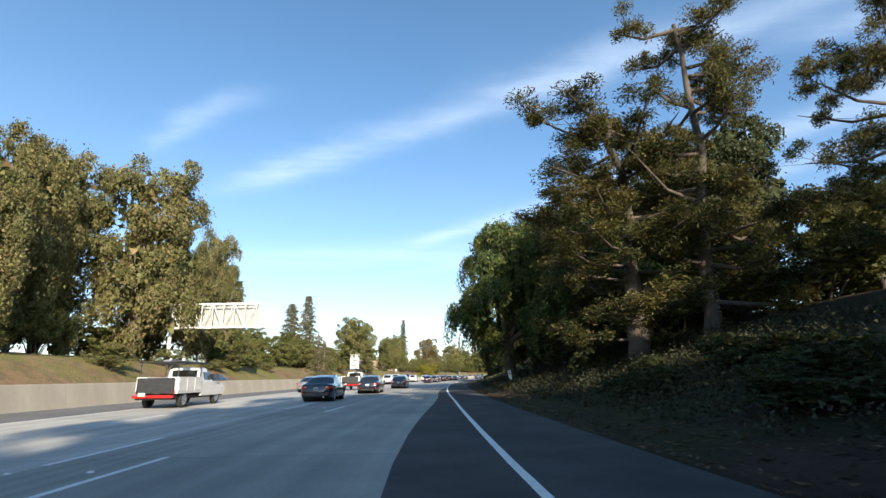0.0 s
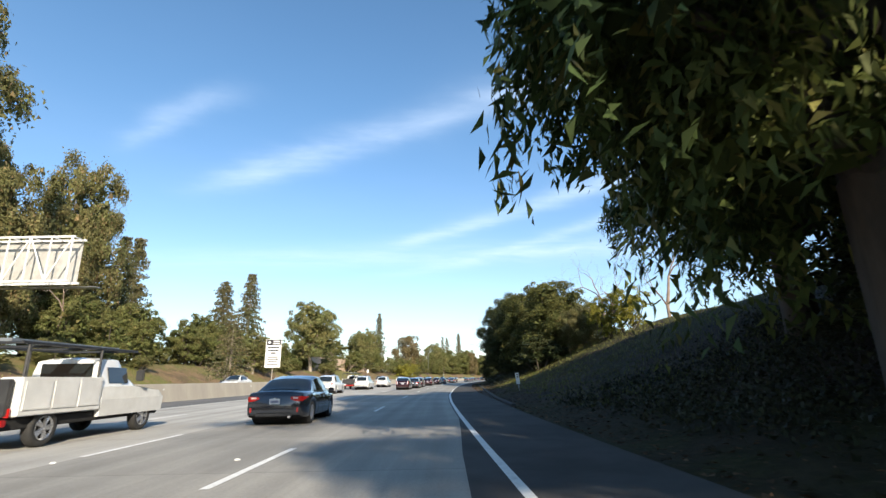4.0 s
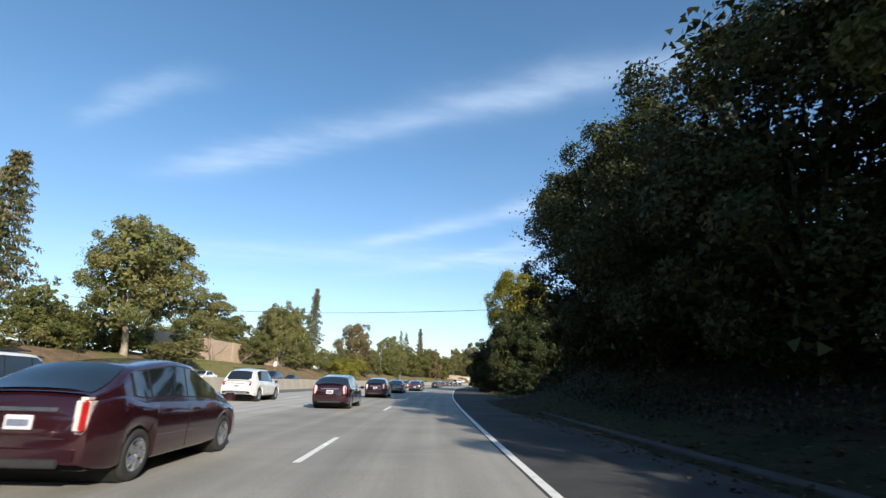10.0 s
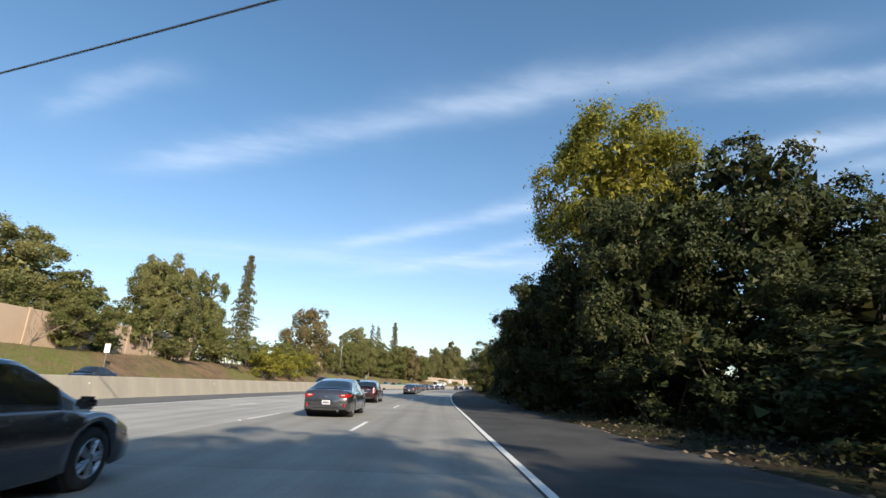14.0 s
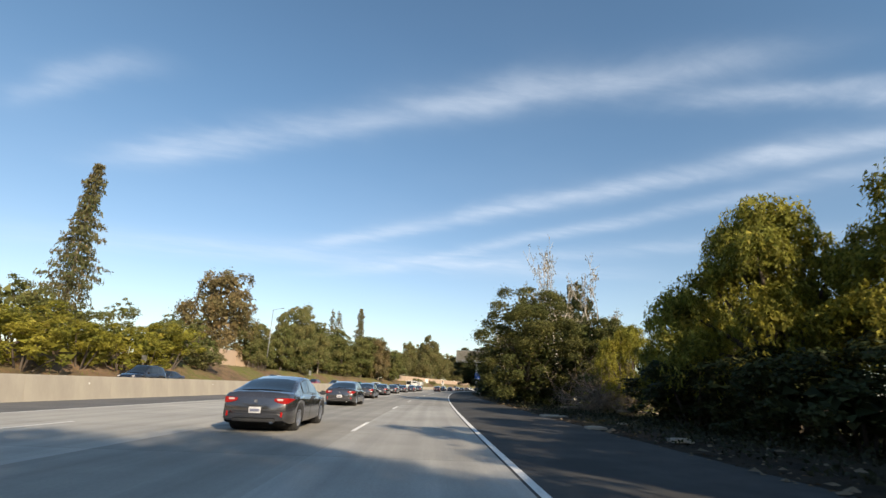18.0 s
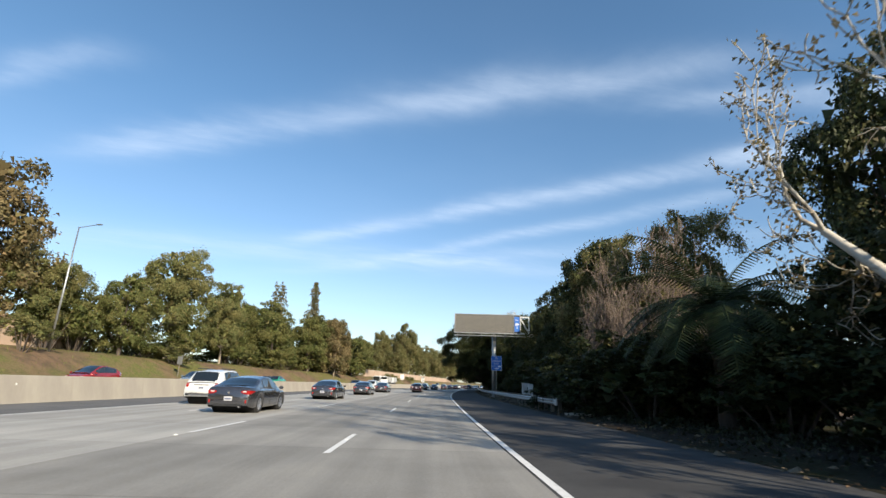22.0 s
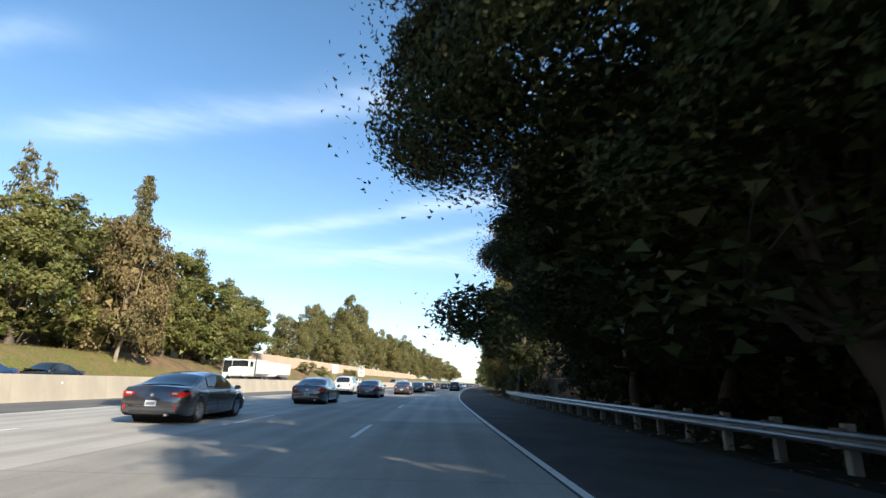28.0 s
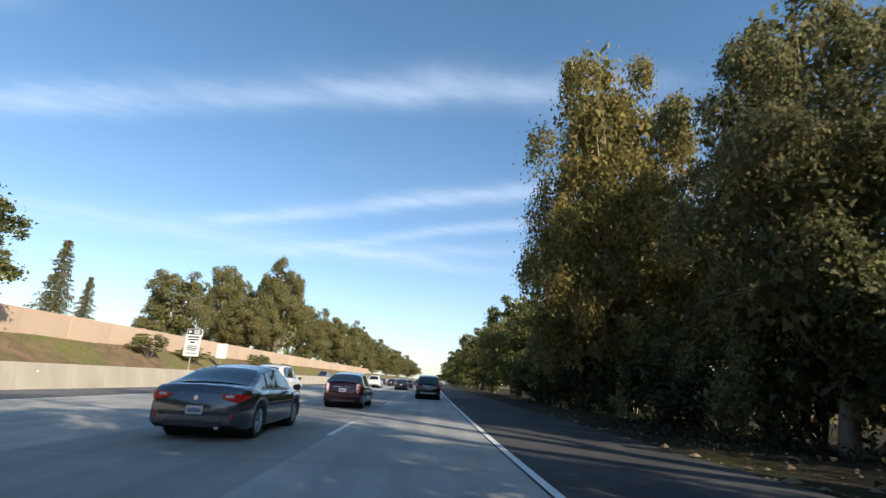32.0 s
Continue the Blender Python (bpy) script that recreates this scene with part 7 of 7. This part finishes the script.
OPP = "cars on the opposite carriageway"
for k, c, s, u, lab in (("sedan", "black", 62, -27, "black saloon car beyond the barrier"), ("sedan", "white", 101, -23, "white saloon car beyond the barrier"), ("hatch", "blue", 116, -31, "blue hatchback beyond the barrier"), ("sedan", "dark", 150, -31, "dark saloon car beyond the barrier"),
                        ("sedan", "white", 181, -31, "white saloon car beyond the barrier"), ("suv", "grey", 189, -25, "grey sport utility car beyond the barrier"), ("sedan", "dark", 214, -31, "dark saloon car beyond the barrier"), ("suv", "dark", 272, -26, "dark sport utility car beyond the barrier"),
                        ("sedan", "dark", 282, -29.5, "dark saloon car beyond the barrier"), ("suv", "white", 305, -26, "white sport utility car beyond the barrier"), ("hatch", "red", 330, -27, "red hatchback beyond the barrier"), ("hatch", "ice", 346, -27, "pale blue hatchback beyond the barrier"),
                        ("sedan", "green", 371, -27, "green taxi car beyond the barrier"), ("sedan", "dark", 377, -31, "dark saloon car beyond the barrier"), ("sedan", "blue", 416, -24, "blue saloon car beyond the barrier"), ("sedan", "black", 425, -27, "black saloon car beyond the barrier"),
                        ("sedan", "dark", 462, -25, "dark saloon car beyond the barrier"), ("hatch", "blue", 470, -29, "blue hatchback beyond the barrier"), ("sedan", "white", 520, -27, "white saloon car beyond the barrier"), ("suv", "silver" if False else "grey", 560, -24, "grey sport utility car beyond the barrier")):
    car(k, c, s, u, lab, OPP, False, True, 0.5)


# ---- larger vehicles ----
def axle_wheels(ob, places, W, R=0.4):
    for a in places:
        for sgn in (-1, 1):
            wheel_parts(R, ob, sgn * (W - 0.14), a, sgn)


def utility_pickup(s, u):
    ob = thing("utility_truck", at_lane(s, u), "white utility pickup with tool boxes, ladder rack and dark lift gate", "truck", G3)
    w = PAINT["white"]
    part("chassis", box(1.7, 5.6, 0.22, (0, 2.8, 0.52), 0.02), M["under"], ob)
    for sgn in (-1, 1):
        part("tool_box", box(0.46, 2.5, 0.78, (sgn * 0.76, 1.45, 1.06), 0.02), w, ob)
        for k in range(3):
            part("box_door", box(0.02, 0.74, 0.6, (sgn * 0.998, 0.65 + 0.8 * k, 1.08), 0.01), w, ob)
        part("tail_lamp", box(0.1, 0.05, 0.18, (sgn * 0.86, 0.12, 0.75), 0.01), M["tail"], ob)
        part("door_mirror", box(0.22, 0.1, 0.3, (sgn * 1.08, 4.1, 1.5), 0.03), M["black_trim"], ob)
        rk = bmesh.new()
        for y in (0.3, 2.6):
            rod((sgn * 0.9, y, 1.45), (sgn * 0.9, y, 2.15), 0.03, rk, 6)
        rod((sgn * 0.9, 0.1, 2.15), (sgn * 0.9, 4.1, 2.15), 0.035, rk, 6)
        part("ladder_rack", rk, M["black_trim"], ob, "black ladder rack")
    for y in (0.3, 1.5, 2.6, 3.9):
        part("rack_bar", rod((-0.9, y, 2.15), (0.9, y, 2.15), 0.03, sides=6), M["black_trim"], ob)
    part("ladder", box(0.4, 3.6, 0.07, (0.3, 2.1, 2.22), 0.01), M["steel"], ob)
    part("bed_floor", box(1.1, 2.5, 0.08, (0, 1.45, 0.72)), M["black_trim"], ob)
    part("lift_gate", box(1.75, 0.1, 0.72, (0, 0.1, 1.05), 0.02), M["black_trim"], ob, "dark steel lift gate")
    part("bumper", box(1.9, 0.14, 0.14, (0, -0.02, 0.56), 0.02), M["tail"], ob, "striped rear bumper")
    part("number_plate", box(0.32, 0.02, 0.16, (-0.5, -0.1, 0.66), 0.005), M["plate"], ob)
    rows = []
    for y, zt in ((2.75, 1.88), (2.95, 1.93), (3.5, 1.93), (4.05, 1.45), (4.2, 1.25), (5.4, 1.12), (5.62, 0.95)):
        wd = 0.97 if zt < 1.3 else 0.78
        half = [(0.95, y, 0.5), (0.98, y, 0.9), (0.95, y, min(1.22, zt - 0.04)), (wd * 0.98 if zt > 1.3 else 0.9, y, zt - 0.03), (wd * 0.8, y, zt), (0, y, zt + 0.03)]
        rows.append(half + [(-a, b, c) for a, b, c in half[-2::-1]])
    bm = bmesh.new()
    g = [[bm.verts.new(p) for p in r] for r in rows]
    for i in range(len(g) - 1):
        for j in range(len(g[0]) - 1):
            bm.faces.new((g[i][j], g[i][j + 1], g[i + 1][j + 1], g[i + 1][j]))
    bm.faces.new(g[0]), bm.faces.new(g[-1][::-1])
    bmesh.ops.recalc_face_normals(bm, faces=bm.faces)
    part("cab", bm, w, ob)
    part("rear_window", box(1.3, 0.02, 0.44, (0, 2.735, 1.58), 0.008), M["glass"], ob)
    for sgn in (-1, 1):
        part("side_window", box(0.03, 0.8, 0.42, (sgn * 0.885, 3.4, 1.5), 0.01, pose(0, 0, 0, 0, sgn * -14, 0)), M["glass"], ob)
    axle_wheels(ob, (1.1, 4.75), 0.95, 0.39)


utility_pickup(23.9, -12.7)
utility_pickup(53.0, -8.9)
utility_pickup(110.8, -13.0)


def coach(s, u):
    ob = thing("coach", at_lane(s, u, 180, 0.5), "white motor coach with a band of dark windows beyond the barrier", "bus")
    part("body", box(2.55, 12.0, 2.75, (0, 6, 1.85), 0.18), PAINT["white"], ob)
    part("windscreen", box(2.2, 0.06, 1.55, (0, 12.0, 2.25), 0.04), M["glass"], ob)
    for sgn in (-1, 1):
        for k in range(6):
            part("side_window", box(0.04, 1.66, 0.95, (sgn * 1.275, 1.3 + 1.75 * k, 2.5), 0.03), M["glass"], ob)
        part("door_mirror", box(0.16, 0.2, 0.4, (sgn * 1.45, 12.1, 2.4), 0.03), M["black_trim"], ob)
    part("roof_unit", box(1.8, 3.0, 0.2, (0, 4, 3.3), 0.06), PAINT["white"], ob)
    axle_wheels(ob, (2.2, 3.5, 9.6), 1.25, 0.5)


coach(464.0, -28.2)


def heavy_truck(s, u, tank):
    ob = thing("dump_truck", at_lane(s, u, 180, 0.5), "white heavy truck with a rounded trailer body beyond the barrier" if tank else "white heavy truck with sleeper cab beyond the barrier", "truck", "heavy trucks beyond the barrier")
    w = PAINT["white"]
    part("chassis", box(0.9, 7.6, 0.3, (0, 3.8, 0.85), 0.02), M["under"], ob)
    bm = swept([(-1.2, 0.0), (-1.25, 0.5), (-1.2, 1.5), (1.2, 1.5), (1.25, 0.5), (1.2, 0.0), (0.7, -0.25), (-0.7, -0.25)], 4.6)
    bmesh.ops.translate(bm, verts=bm.verts, vec=(0, 0, 1.35))
    part("load_body", bm, w, ob)
    if not tank:
        part("cab", box(2.2, 1.6, 1.9, (0, 5.6, 1.95), 0.12), w, ob)
        part("bonnet", box(1.5, 1.5, 1.0, (0, 7.1, 1.5), 0.12), w, ob)
        part("windscreen", box(1.9, 0.05, 0.7, (0, 6.41, 2.45), 0.03), M["glass"], ob)
        for sgn in (-1, 1):
            part("side_window", box(0.04, 0.8, 0.62, (sgn * 1.1, 5.8, 2.4), 0.02), M["glass"], ob)
            part("exhaust_stack", rod((sgn * 1.15, 4.75, 1.0), (sgn * 1.15, 4.75, 3.5), 0.07), M["chrome"], ob)
            part("fender", box(0.35, 1.2, 0.25, (sgn * 0.95, 6.9, 1.1), 0.08), w, ob)
    axle_wheels(ob, (1.0, 2.2, 6.9) if not tank else (1.0, 2.2), 1.2, 0.5)


heavy_truck(459.0, -24.0, True)
heavy_truck(452.0, -24.0, False)
